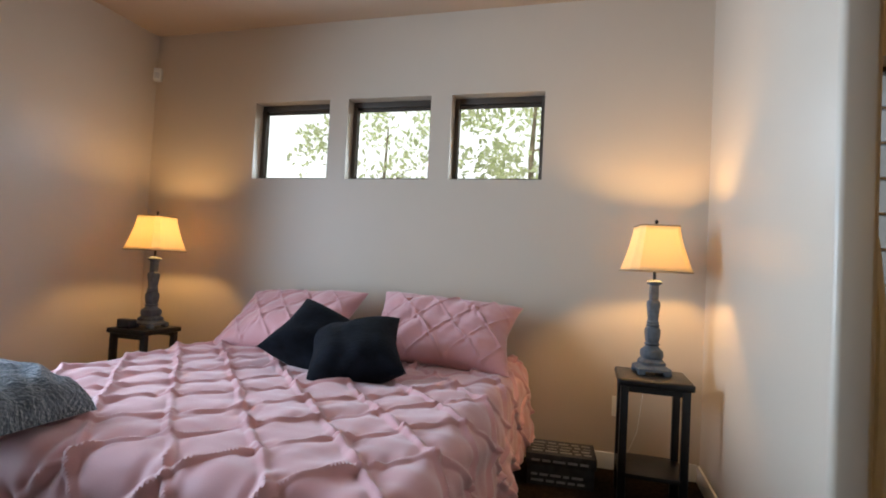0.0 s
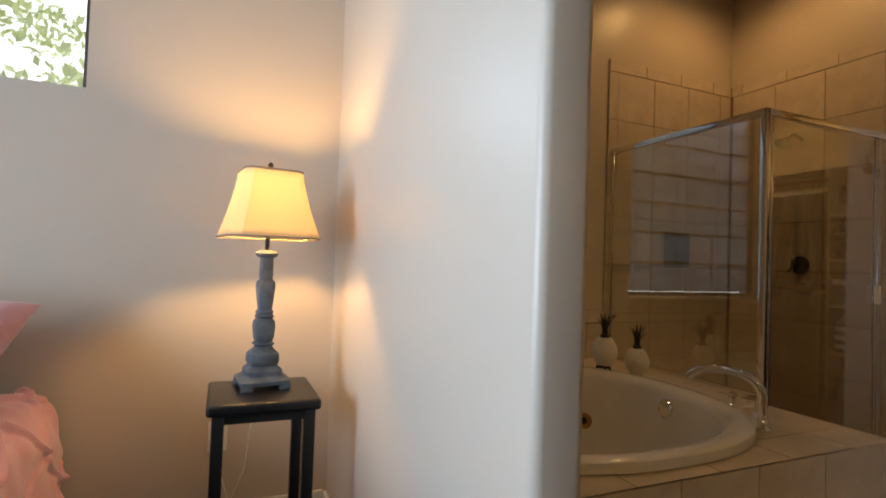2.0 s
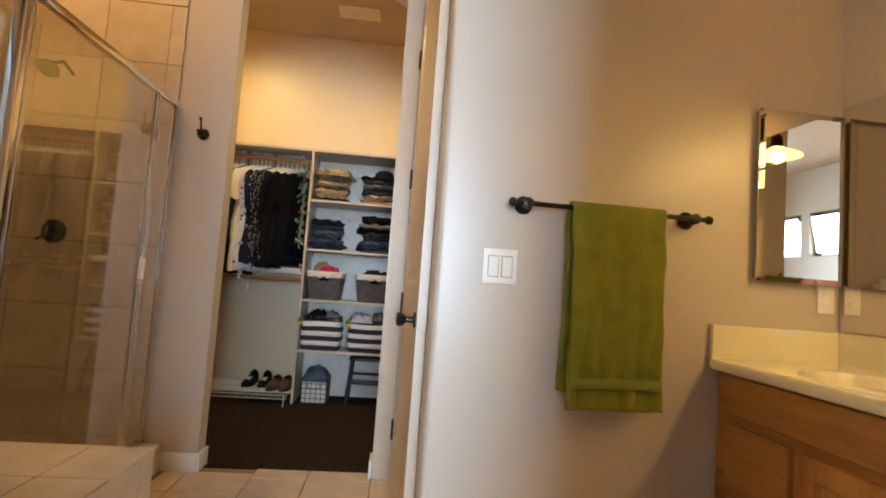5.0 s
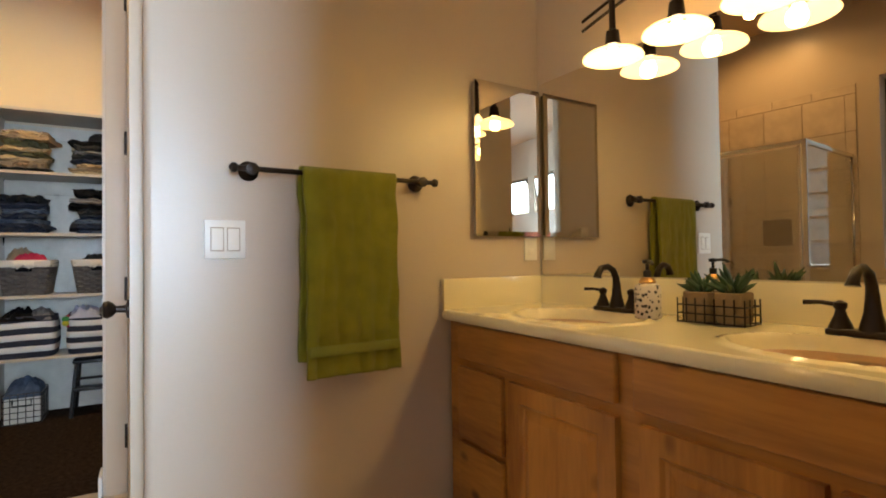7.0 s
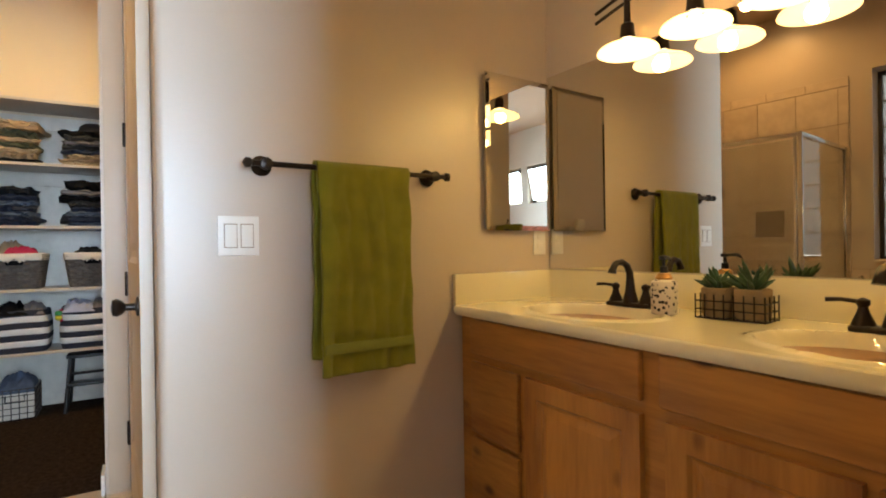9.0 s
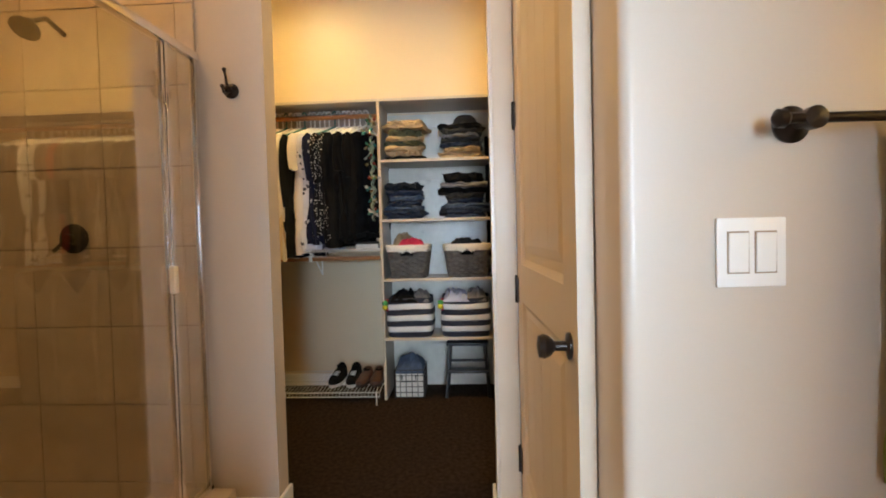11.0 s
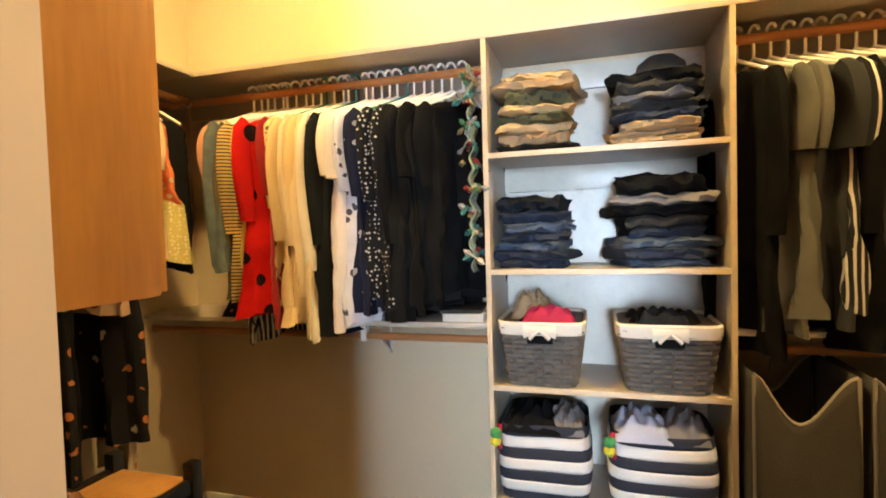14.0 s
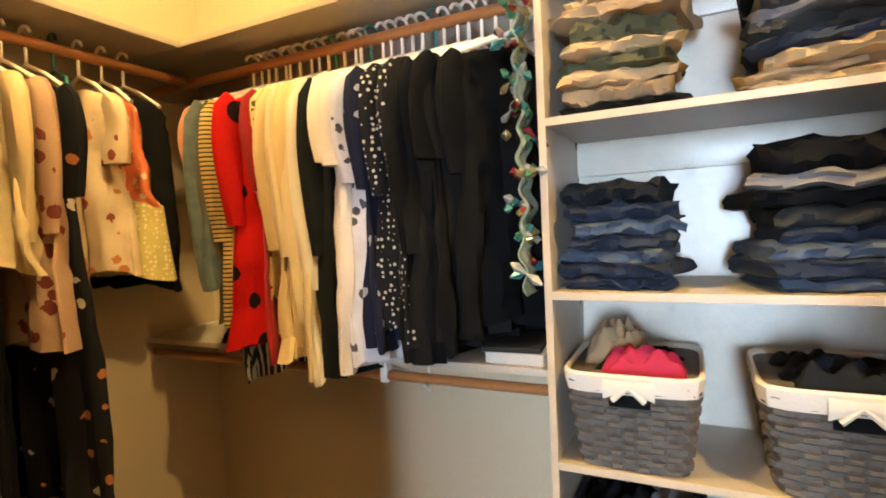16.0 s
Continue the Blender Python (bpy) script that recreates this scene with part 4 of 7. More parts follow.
for k in range(3):
    part("button", disc([(0.026, -0.01), (0.026, 0.006), (0.019, 0.010), (0.016, 0.006), (0.004, 0.006)], on_tub(1.10 + 0.085 * k, -0.085)), M["brass"], tub, "ringed control button")

fa = thing("tub_faucet", "chrome arched bath faucet on the tiled deck", "faucet", (5.225, 5.745, DZ))
tip = Vector((-0.16, 0.22, 0))
pts = [(0, 0, 0.03), (0, 0, 0.08), (0.0, 0.0, 0.13)]
pts += [tuple(tip * (0.5 - 0.5 * math.cos(a)) + Vector((0, 0, 0.13 + 0.085 * math.sin(a)))) for a in [math.pi * k / 14 for k in range(1, 13)]]
part("spout", tube(B(), pts, [0.021] * 3 + [0.020 - 0.0003 * k for k in range(12)], 14), M["chrome"], fa)
part("base", lathe(B(), [(0.038, 0), (0.038, 0.006), (0.030, 0.014), (0.026, 0.02), (0.030, 0.026), (0.025, 0.034), (0.022, 0.05)], 20), M["chrome"], fa)
for dx, dy in ((0.17, 0.13), (0.19, 0.27)):
    h = part("handle", lathe(B(), [(0.026, 0), (0.026, 0.006), (0.016, 0.016), (0.014, 0.045), (0.020, 0.05), (0.020, 0.06), (0.006, 0.066)], 16, (dx, dy, 0)), M["chrome"], fa)
    part("lever", tube(B(), [(dx, dy, 0.055), (dx - 0.055, dy + 0.02, 0.062)], [0.007, 0.005], 8), M["chrome"], h)


def pineapple(loc, s, feet):
    t = thing("pineapple_ornament", "white ceramic pineapple ornament with dark leaves", "ornament", loc, group="pineapple ornaments on the bath deck")
    base = 0.05 * s if feet else 0.012
    if feet:
        for k in range(3):
            a = k * 2.1
            part("foot", tube(B(), [(0.045 * s * math.cos(a), 0.045 * s * math.sin(a), 0.004), (0.03 * s * math.cos(a), 0.03 * s * math.sin(a), base)], 0.007, 6), M["bronze"], t)
    part("stand", lathe(B(), [(0.03 * s, base - 0.012), (0.034 * s, base - 0.004), (0.03 * s, base + 0.004)], 14), M["bronze"], t)
    bm = B()
    rings = []
    for k in range(15):
        q = k / 14
        r = s * 0.062 * (math.sin(math.pi * (0.10 + 0.80 * q)) ** 0.6)
        rings.append([((r + 0.004 * s * math.cos(3.0 * (i + k * 1.0)) * math.cos(k * 2.2)) * math.cos(2 * math.pi * i / 24), (r + 0.004 * s * math.cos(3.0 * (i + k)) * math.cos(k * 2.2)) * math.sin(2 * math.pi * i / 24), base + 0.14 * s * q) for i in range(24)])
    loft(bm, rings)
    part("body", bm, M["white_ceramic"], t)
    part("collar", lathe(B(), [(0.026 * s, base + 0.138 * s), (0.022 * s, base + 0.152 * s), (0.012 * s, base + 0.16 * s)], 12), M["dark_leaf"], t)
    random.seed(int(s * 100))
    for k in range(13):
        a = k * 2.4
        ln = s * random.uniform(0.08, 0.125)
        o = 0.25 + 0.55 * (k / 13)
        bm = B()
        rings = []
        for q in range(6):
            f = q / 5
            r = 0.008 * s + ln * 0.55 * o * f * f
            z = base + 0.148 * s + ln * f * (1.05 - 0.25 * o * f)
            w = 0.011 * s * (1 - f) ** 0.7 + 0.001
            ca, sa = math.cos(a), math.sin(a)
            rings.append([(r * ca - w * sa, r * sa + w * ca, z), (r * ca + 0.002, r * sa, z - 0.003), (r * ca + w * sa, r * sa - w * ca, z), (r * ca - 0.002, r * sa, z + 0.002)])
        loft(bm, rings)
        part("leaf", bm, M["dark_leaf"], t)
    return t


pineapple((5.28, 6.70, DZ), 1.12, True)
pineapple((5.44, 6.62, DZ), 1.05, False)

# wire basket with a folded cloth by the partition
wb = thing("wire_basket", "black wire basket with rolled white washcloths on the bath deck", "basket", (4.055, 5.60, DZ))


def wire_box(parent, w, d, h, step, r, material, flare=1.0):
    bm = B()
    for k in range(int(h / step) + 1):
        z = r + k * step
        f = 1 + (flare - 1) * z / h
        tube(bm, [(-w * f, -d * f, z), (w * f, -d * f, z), (w * f, d * f, z), (-w * f, d * f, z), (-w * f, -d * f, z)], r, 5)
    tagged(part("hoop", bm, material, parent), kind="stuff")
    bm = B()
    nx, ny = max(2, int(2 * w / step)), max(2, int(2 * d / step))
    for k in range(nx + 1):
        x = -w + 2 * w * k / nx
        for s in (-1, 1):
            tube(bm, [(x, s * d, 0), (x * flare, s * d * flare, h)], r, 5)
    for k in range(1, ny):
        y = -d + 2 * d * k / ny
        for s in (-1, 1):
            tube(bm, [(s * w, y, 0), (s * w * flare, y * flare, h)], r, 5)
    for k in range(1, nx):
        x = -w + 2 * w * k / nx
        tube(bm, [(x, -d, r), (x, d, r)], r, 5)
    tagged(part("upright_wire", bm, material, parent), kind="stuff")


wire_box(wb, 0.085, 0.085, 0.17, 0.033, 0.003, M["bronze"])
for k, (dx, dy) in enumerate(((-0.035, -0.03), (0.035, -0.02), (0.0, 0.04))):
    part("washcloth", lathe(B(), [(0.005, 0.01), (0.034, 0.012), (0.037, 0.10), (0.034, 0.19), (0.02, 0.205), (0.004, 0.20)], 14, (dx, dy, 0)), M["cream_terry"], wb)

# tiled wall faces: wainscot round the bath and the shower walls
wt = thing("wall_tiles_bath", "beige tiled wainscot above the bath deck", "wall tile", kind="structure")
part("backing", box(B(), DX0, 5.655, 7.163, 7.169, DZ, 0.795), M["grout"], wt, smooth=False)
tile_set(wt, "tile", DX0, 5.655, DZ, 0.705, TS, lambda u, v: Matrix.Translation((u, 7.163, v)))
tile_set(wt, "trim_tile", DX0, 5.655, 0.709, 0.795, 0.333, lambda u, v: Matrix.Translation((u, 7.163, v)), 0.010)
st = thing("wall_tiles_shower", "beige tiled shower walls with a bullnose border", "wall tile", kind="structure")
part("backing", box(B(), 5.662, 6.858, 7.166, 7.1695, 0.0, 2.503), M["grout"], st, smooth=False)
part("backing", box(B(), 6.857, 6.8595, 6.078, 7.163, FB, 2.503), M["grout"], st, smooth=False)
Z0 = 2.42 - 8 * 0.3305
NORTH = lambda u, v: Matrix.Translation((u, 7.166, v))
EAST = lambda u, v: Matrix.Translation((6.857, u, v)) @ Matrix.Rotation(radians(-90), 4, "Z")
tile_set(st, "tile", 5.74, 6.845, Z0, 2.42, 0.3305, NORTH)
tile_set(st, "tile", 6.155, 7.155, Z0, 2.42, 0.3305, EAST)
tile_set(st, "border_tile", 5.66, 6.845, 2.42, 2.505, 0.3305, NORTH, 0.009)
tile_set(st, "border_tile", 6.075, 7.155, 2.42, 2.505, 0.3305, EAST, 0.009)
for k in range(8):
    tile_set(st, "border_tile", 5.66, 5.74, Z0 + k * 0.3305, Z0 + (k + 1) * 0.3305, 0.3305, NORTH, 0.009)
    tile_set(st, "border_tile", 6.075, 6.155, Z0 + k * 0.3305, Z0 + (k + 1) * 0.3305, 0.3305, EAST, 0.009)
# the niche has no depth; the shade of its recess is this dark colour
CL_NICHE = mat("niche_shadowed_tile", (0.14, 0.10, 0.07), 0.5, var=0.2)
niche = thing("shower_niche", "small soap niche in the shower tiles, shade painted on its flat back", "niche", (6.30, 7.150, 1.22), kind="structure")
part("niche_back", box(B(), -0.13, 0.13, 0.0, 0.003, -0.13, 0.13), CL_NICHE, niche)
for b in ((-0.14, 0.14, -0.14, -0.128), (-0.14, 0.14, 0.128, 0.14), (-0.14, -0.128, -0.128, 0.128), (0.128, 0.14, -0.128, 0.128)):
    part("niche_edge", box(B(), b[0], b[1], -0.006, 0.003, b[2], b[3], 0.002), M["tile"], niche)

# shower enclosure
SX, SY, SZT = 5.695, 6.075, 1.865
sh = thing("shower_enclosure", "chrome-framed clear glass corner shower with a hinged door", "shower", (0, 0, 0))
R = 0.016


def bar(nm, a, b, w=0.014, label=""):
    x0, x1, y0, y1, z0, z1 = [f(a[i], b[i]) + s * w for i in range(3) for f, s in ((min, -1), (max, 1))]
    part(nm, box(B(), x0, x1, y0, y1, z0, z1, 0.004), M["chrome"], sh, label)


CURB = 0.085
part("curb", box(B(), 5.602, 6.845, 5.97, 6.14, FB, CURB, 0.008), M["tile"], sh, "tiled shower curb")
part("pony_wall", box(B(), 5.602, 5.76, 6.142, 7.155, FB, DZ - 0.004, 0.004), M["tile"], sh, "tiled knee wall under the side glass")
part("shower_floor", box(B(), 5.762, 6.843, 6.142, 7.155, FB, 0.0), M["floor_tile"], sh)
bar("corner_post", (SX, SY, CURB), (SX, SY, SZT), 0.017)
bar("wall_channel", (SX, 7.14, DZ), (SX, 7.14, SZT), 0.010)
bar("wall_channel", (6.83, SY, CURB), (6.83, SY, SZT), 0.012)
bar("top_rail", (SX, SY, SZT), (SX, 7.15, SZT), 0.016)
bar("top_rail", (SX, SY, SZT), (6.84, SY, SZT), 0.016)
bar("bottom_rail", (SX, SY + 0.02, DZ + 0.008), (SX, 7.14, DZ + 0.008), 0.010)
bar("bottom_rail", (SX, SY, CURB + 0.01), (6.83, SY, CURB + 0.01), 0.012)
bar("mullion", (6.63, SY, CURB), (6.63, SY, SZT), 0.011)
part("side_glass", box(B(), SX - 0.003, SX + 0.003, SY + 0.018, 7.13, DZ + 0.018, SZT - 0.016), M["glass"], sh, "clear side pane", shadow=False)
part("fixed_glass", box(B(), 6.642, 6.818, SY - 0.003, SY + 0.003, CURB + 0.02, SZT - 0.016), M["glass"], sh, shadow=False)
dr = part("glass_door", box(B(), SX + 0.045, 6.605, SY - 0.003, SY + 0.003, CURB + 0.03, SZT - 0.03), M["glass"], sh, "hinged clear glass door", shadow=False)
for a, b in (((SX + 0.04, SY, CURB + 0.03), (SX + 0.04, SY, SZT - 0.03)), ((6.606, SY, CURB + 0.03), (6.606, SY, SZT - 0.03))):
    x0, x1, y0, y1, z0, z1 = [f(a[i], b[i]) + s * 0.009 for i in range(3) for f, s in ((min, -1), (max, 1))]
    part("door_stile", box(B(), x0, x1, y0, y1, z0, z1, 0.003), M["chrome"], dr)
part("door_pull", box(B(), 6.592, 6.618, SY - 0.03, SY - 0.009, 0.93, 1.03, 0.004), M["white_plastic"], dr, "pale latch pull")
sv = thing("shower_valve", "round bronze shower valve on the tiled wall", "shower valve")
part("escutcheon", disc([(0.062, 0), (0.062, 0.006), (0.05, 0.016), (0.02, 0.02), (0.02, 0.05), (0.004, 0.052)], Matrix.Translation((6.842, 6.62, 1.14)) @ Matrix.Rotation(radians(-90), 4, "Y")), M["bronze"], sv)
part("lever", tube(B(), [(6.80, 6.62, 1.14), (6.79, 6.67, 1.09)], [0.010, 0.007], 8), M["bronze"], sv)
shd = thing("shower_spray", "dark shower spray on a short wall arm", "shower")
part("arm", tube(B(), [(6.843, 6.62, 1.98), (6.75, 6.62, 2.01), (6.68, 6.62, 1.97)], 0.010, 10), M["bronze"], shd)
part("head", disc([(0.012, 0), (0.02, 0.02), (0.05, 0.045), (0.052, 0.055), (0.004, 0.056)], Matrix.Translation((6.68, 6.62, 1.975)) @ Matrix.Rotation(radians(215), 4, "Y")), M["bronze"], shd)

# floor tiles
bf = bpy.data.objects["floor_bathroom"]
bf.location.z = FB
tile_set(bf, "floor_tile", 3.80, 6.93, 3.22, 5.50, 0.333, lambda u, v: Matrix.Translation((u, v, -0.004)) @ Matrix.Rotation(radians(-90), 4, "X"), 0.005, 0.006, M["floor_tile"])
tile_set(bf, "floor_tile", 5.60, 6.86, 5.50, 5.95, 0.333, lambda u, v: Matrix.Translation((u, v, -0.004)) @ Matrix.Rotation(radians(-90), 4, "X"), 0.005, 0.006, M["floor_tile"])
bpy.data.objects["floor_closet"].location.z = FB


def robe_hook(loc, rz, label):
    t = thing("robe_hook", label, "hook", loc, rz)
    part("rosette", disc([(0.030, 0), (0.031, 0.005), (0.022, 0.012), (0.011, 0.018), (0.010, 0.035), (0.015, 0.042), (0.008, 0.05), (0.001, 0.051)], Matrix.Rotation(radians(90), 4, "X")), M["bronze"], t)
    up = [(0, -0.03, 0.004), (0, -0.045, 0.02), (0, -0.050, 0.045), (0, -0.062, 0.07)]
    lo = [(0, -0.03, -0.004), (0, -0.05, -0.025), (0, -0.075, -0.022), (0, -0.082, 0.0)]
    for p in (up, lo):
        part("prong", tube(B(), p, [0.007, 0.006, 0.005, 0.005], 8), M["bronze"], t)
        bm = B()
        bmesh.ops.create_uvsphere(bm, u_segments=10, v_segments=8, radius=0.009, matrix=Matrix.Translation(p[-1]))
        part("tip", bm, M["bronze"], t)
    return t


robe_hook((6.858, 5.93, 1.725), 90, "black double robe hook beside the shower").rotation_euler = (0, 0, radians(-90))

# hanging cloths
t = thing("bath_towel", "olive green terry towel folded over the towel bar", "towel", (5.640, 4.118, 1.292), -90)
t.matrix_world = CORNER @ t.matrix_basis


def towel_face(front, w, h):
    bm = B()
    sgn = -1 if front else 1

    def f(u, v):
        a = 2 * u - 1
        fold = 0.007 * (0.3 + v) * math.sin(8 * a + 2 * wob(a, v, 1, 1.2)) + 0.006 * wob(a * 2, v * 3, 5, 2)
        if v < 0.03:
            th = math.pi / 2 * v / 0.03
            return (a * w / 2, sgn * 0.016 * math.sin(th), 0.016 * math.cos(th))
        q = (v - 0.03) / 0.97
        lip = 0.004 if front and 0.80 < q < 0.862 else 0.0
        return (a * w / 2 * (1 - 0.03 * math.sin(math.pi * q)) + 0.008 * wob(0, q * 3, 1, 2), sgn * (0.016 + 0.010 * q + abs(fold) - lip), -q * h + 0.006 * wob(a * 2, 0, 1, 2) * q)
    return grid(bm, 40, 80, f)


part("front", towel_face(True, 0.325, 0.645), M["green"], t, "front fall with a woven band", solid=0.012)
part("back", towel_face(False, 0.335, 0.60), M["green"], t, solid=0.012)
part("border", box(B(), -0.155, 0.155, -0.047, -0.039, -0.577, -0.545, 0.003), mat("green_band", (0.21, 0.23, 0.035), 0.7, var=0.1, bump=0.5, bscale=200), t, "smooth woven border band")

tb = thing("towel_bar", "black bronze towel bar on the wall", "towel bar", (5.698, 4.135, 1.292), -90)
tb.matrix_world = CORNER @ tb.matrix_basis
part("rail", tube(B(), [(-0.335, -0.058, 0), (0.335, -0.058, 0)], 0.0085, 12), M["bronze"], tb)
for sx in (-1, 1):
    p = part("post", disc([(0.030, 0), (0.031, 0.006), (0.020, 0.014), (0.011, 0.022), (0.011, 0.045), (0.018, 0.050), (0.018, 0.066), (0.004, 0.069)], Matrix.Translation((sx * 0.295, 0, 0)) @ Matrix.Rotation(radians(90), 4, "X")), M["bronze"], tb)
    part("end_cap", disc([(0.009, 0), (0.015, 0.006), (0.015, 0.018), (0.003, 0.026)], Matrix.Translation((sx * 0.335, -0.058, 0)) @ Matrix.Rotation(radians(90 * sx), 4, "Y"), 12), M["bronze"], p)
wall_plate("light_switch", "white double rocker light switch", "switch", CORNER @ pose(5.698, 4.497, 1.082, 0, 0, -90), 0.116, 0.116, 2)
wall_plate("wall_outlet", "white wall outlet above the backsplash", "outlet", CORNER @ pose(5.698, 3.275, 1.06, 0, 0, -90), 0.07, 0.115, 1, False)

# towel and robe by the opening
def hung(name, label, cat, x, y, z0, z1, out, half, material, seed, top=0.3):
    """A bulky cloth gathered on a hook against the partition face at x."""
    rings = []
    for k in range(31):
        q = k / 30
        g = top + (1 - top) * min(1.0, q * 3.0) ** 0.6
        ring = []
        for i in range(40):
            a = 2 * math.pi * i / 40
            c, s = math.cos(a), math.sin(a)
            fold = 1 + 0.10 * (0.4 + q) * math.sin(7 * a + seed + 2 * wob(c, s, q * 2 + seed, 1.3)) + 0.04 * math.sin(15 * a + seed)
            px = x + 0.006 + out / 2 * (1 + g * c * fold * 0.98) if c > 0 else x + 0.006 + out / 2 * (1 + c * 0.98)
            ring.append((px, y + half * g * s * fold, z1 + (z0 - z1) * q + (0.02 * math.sin(3 * a + seed) if k == 30 else 0)))
        rings.append(ring)
    return solo(name, loft(B(), rings), material, label, cat)


robe_hook((PX1 + 0.002, 4.385, 1.19), 90, "black robe hook on the partition")
hung("hand_towel", "olive green terry towel hanging from a hook by the opening", "towel", PX1, 4.385, 0.40, 1.225, 0.258, 0.085, M["green"], 1.0, 0.72)
hung("bathrobe", "cream terry robe hanging from a hook on the partition", "robe", PX1, 5.30, 0.45, 1.285, 0.106, 0.075, M["cream_terry"], 4.0, 0.5)

# mirrors
solo("wall_mirror_panel", box(B(), 3.90, 5.736, 3.222, 3.228, 0.940, 1.765, 0.0015, 1), M["mirror"], "large frameless wall mirror above the vanity", "mirror").matrix_world = ASKEW
mc = thing("medicine_cabinet", "shallow mirrored cabinet on the wall beside the vanity", "cabinet", (5.698, 3.405, 1.415), -90)
mc.matrix_world = CORNER @ mc.matrix_basis
part("body", box(B(), -0.165, 0.165, -0.022, 0, -0.305, 0.305, 0.002), mat("cabinet_edge", (0.30, 0.25, 0.18), 0.4), mc)
bm = loft(B(), [[(-0.172, -0.022, -0.312), (0.172, -0.022, -0.312), (0.172, -0.022, 0.312), (-0.172, -0.022, 0.312)], [(-0.172, -0.026, -0.312), (0.172, -0.026, -0.312), (0.172, -0.026, 0.312), (-0.172, -0.026, 0.312)], [(-0.152, -0.029, -0.292), (0.152, -0.029, -0.292), (0.152, -0.029, 0.292), (-0.152, -0.029, 0.292)]])
part("mirror_door", bm, M["mirror"], mc, "bevelled mirror glass", smooth=False)

# vanity
VX0, VX1, VYB, VYF, CT = 3.866, 5.706, 3.222, 3.735, 0.822
va = thing("vanity_cabinet", "knotty alder double vanity with panelled doors and drawers", "vanity", (0, 0, 0))
part("carcass", box(B(), VX0, VX1, VYB, VYF - 0.055, FB + 0.09, CT - 0.03), M["alder_side"], va)
part("toe_kick", box(B(), VX0, VX1, VYB, VYF - 0.12, FB, FB + 0.09), M["alder_side"], va)
FY = VYF - 0.055
# face frame
bm = B()
wall_mesh(bm, "y", FY, FY + 0.018, VX0, VX1, FB + 0.09, CT - 0.03)
part("face_frame", bm, M["alder"], va, smooth=False)


def raised_front(nm, x0, x1, z0, z1, material, panel=True):
    t = 0.019
    y = FY + 0.018
    bm = B()
    if not panel:
        box(bm, x0, x1, y, y + t, z0, z1, 0.005, 3)
        return part(nm, bm, material, va)
    wd = 0.055
    wall_mesh(bm, "y", y, y + t, x0, x1, z0, z1, [(x0 + wd, x1 - wd, z0 + wd, z1 - wd)])
    d = part(nm, bm, material, va, smooth=False)
    prof = [(0, t), (0.008, t - 0.008), (0.016, t - 0.010), (0.04, t - 0.002)]
    a, b, c, e = x0 + wd, x1 - wd, z0 + wd, z1 - wd
    rings = [[(a + i, y + h, c + i), (b - i, y + h, c + i), (b - i, y + h, e - i), (a + i, y + h, e - i)] for i, h in prof]
    pm = B()
    loft(pm, rings, caps=False)
    pm.faces.new([pm.verts.new(p) for p in rings[-1]])
    part("raised_panel", pm, material, d, smooth=False)
    return d


ZT = CT - 0.045
raised_front("drawer_front", 4.895, 5.625, ZT - 0.122, ZT + 0.002, M["alder"], False)
raised_front("drawer_front", 4.16, 4.84, ZT - 0.122, ZT + 0.002, M["alder"], False)
raised_front("drawer_front", 3.90, 4.10, ZT - 0.122, ZT + 0.002, M["alder"], False)
raised_front("drawer_front", 5.365, 5.625, ZT - 0.405, ZT - 0.152, M["alder"], False)
raised_front("drawer_front", 5.365, 5.625, ZT - 0.72, ZT - 0.425, M["alder"], False)
raised_front("cabinet_door", 4.895, 5.325, ZT - 0.72, ZT - 0.152, M["alder_v"])
raised_front("cabinet_door", 4.448, 4.825, ZT - 0.72, ZT - 0.152, M["alder_v"])
raised_front("cabinet_door", 4.16, 4.425, ZT - 0.72, ZT - 0.152, M["alder_v"])
raised_front("cabinet_door", 3.90, 4.10, ZT - 0.72, ZT - 0.152, M["alder_v"])
# countertop with moulded oval basins
ct = thing("countertop", "cream cultured-marble countertop with two moulded oval basins", "countertop", (0, 0, 0))
BAS = [(5.25, 3.495), (4.49, 3.495)]


def ct_z(x, y):
    z = 0.0
    for bx, by in BAS:
        q = math.hypot((x - bx) / 0.235, (y - by) / 0.165)
        if q < 1.12:
            z += 0.006 * math.exp(-((q - 1.04) / 0.05) ** 2)
        if q < 1.0:
            z -= 0.13 * (1 - q * q) ** 0.75
    return z


nx, ny = 200, 62
SLB, SLX = VYB - 0.10, VX1 + 0.03
part("slab", grid(B(), nx, ny, lambda u, v: (VX0 + (SLX - VX0) * u, SLB + (VYF - 0.016 - SLB) * v, CT + ct_z(VX0 + (SLX - VX0) * u, SLB + (VYF - 0.016 - SLB) * v))), M["marble"], ct, "glossy cream top with basins")
edge = [(VYF - 0.016, CT), (VYF - 0.006, CT - 0.003), (VYF, CT - 0.012), (VYF, CT - 0.024), (VYF - 0.008, CT - 0.036), (VYF - 0.05, CT - 0.036)]
part("front_edge", loft(B(), [[(x, y, z) for y, z in edge] for x in (VX0, VX1)], close=False), M["marble"], ct)
part("backsplash", box(B(), VX0, VX1 + 0.02, VYB + 0.001, VYB + 0.02, CT - 0.004, 0.938, 0.004), M["marble"], ct).matrix_basis = ASKEW
part("side_splash", box(B(), 5.678, 5.697, VYB - 0.02, VYF - 0.005, CT - 0.004, 0.938, 0.004), M["marble"], ct).matrix_basis = CORNER


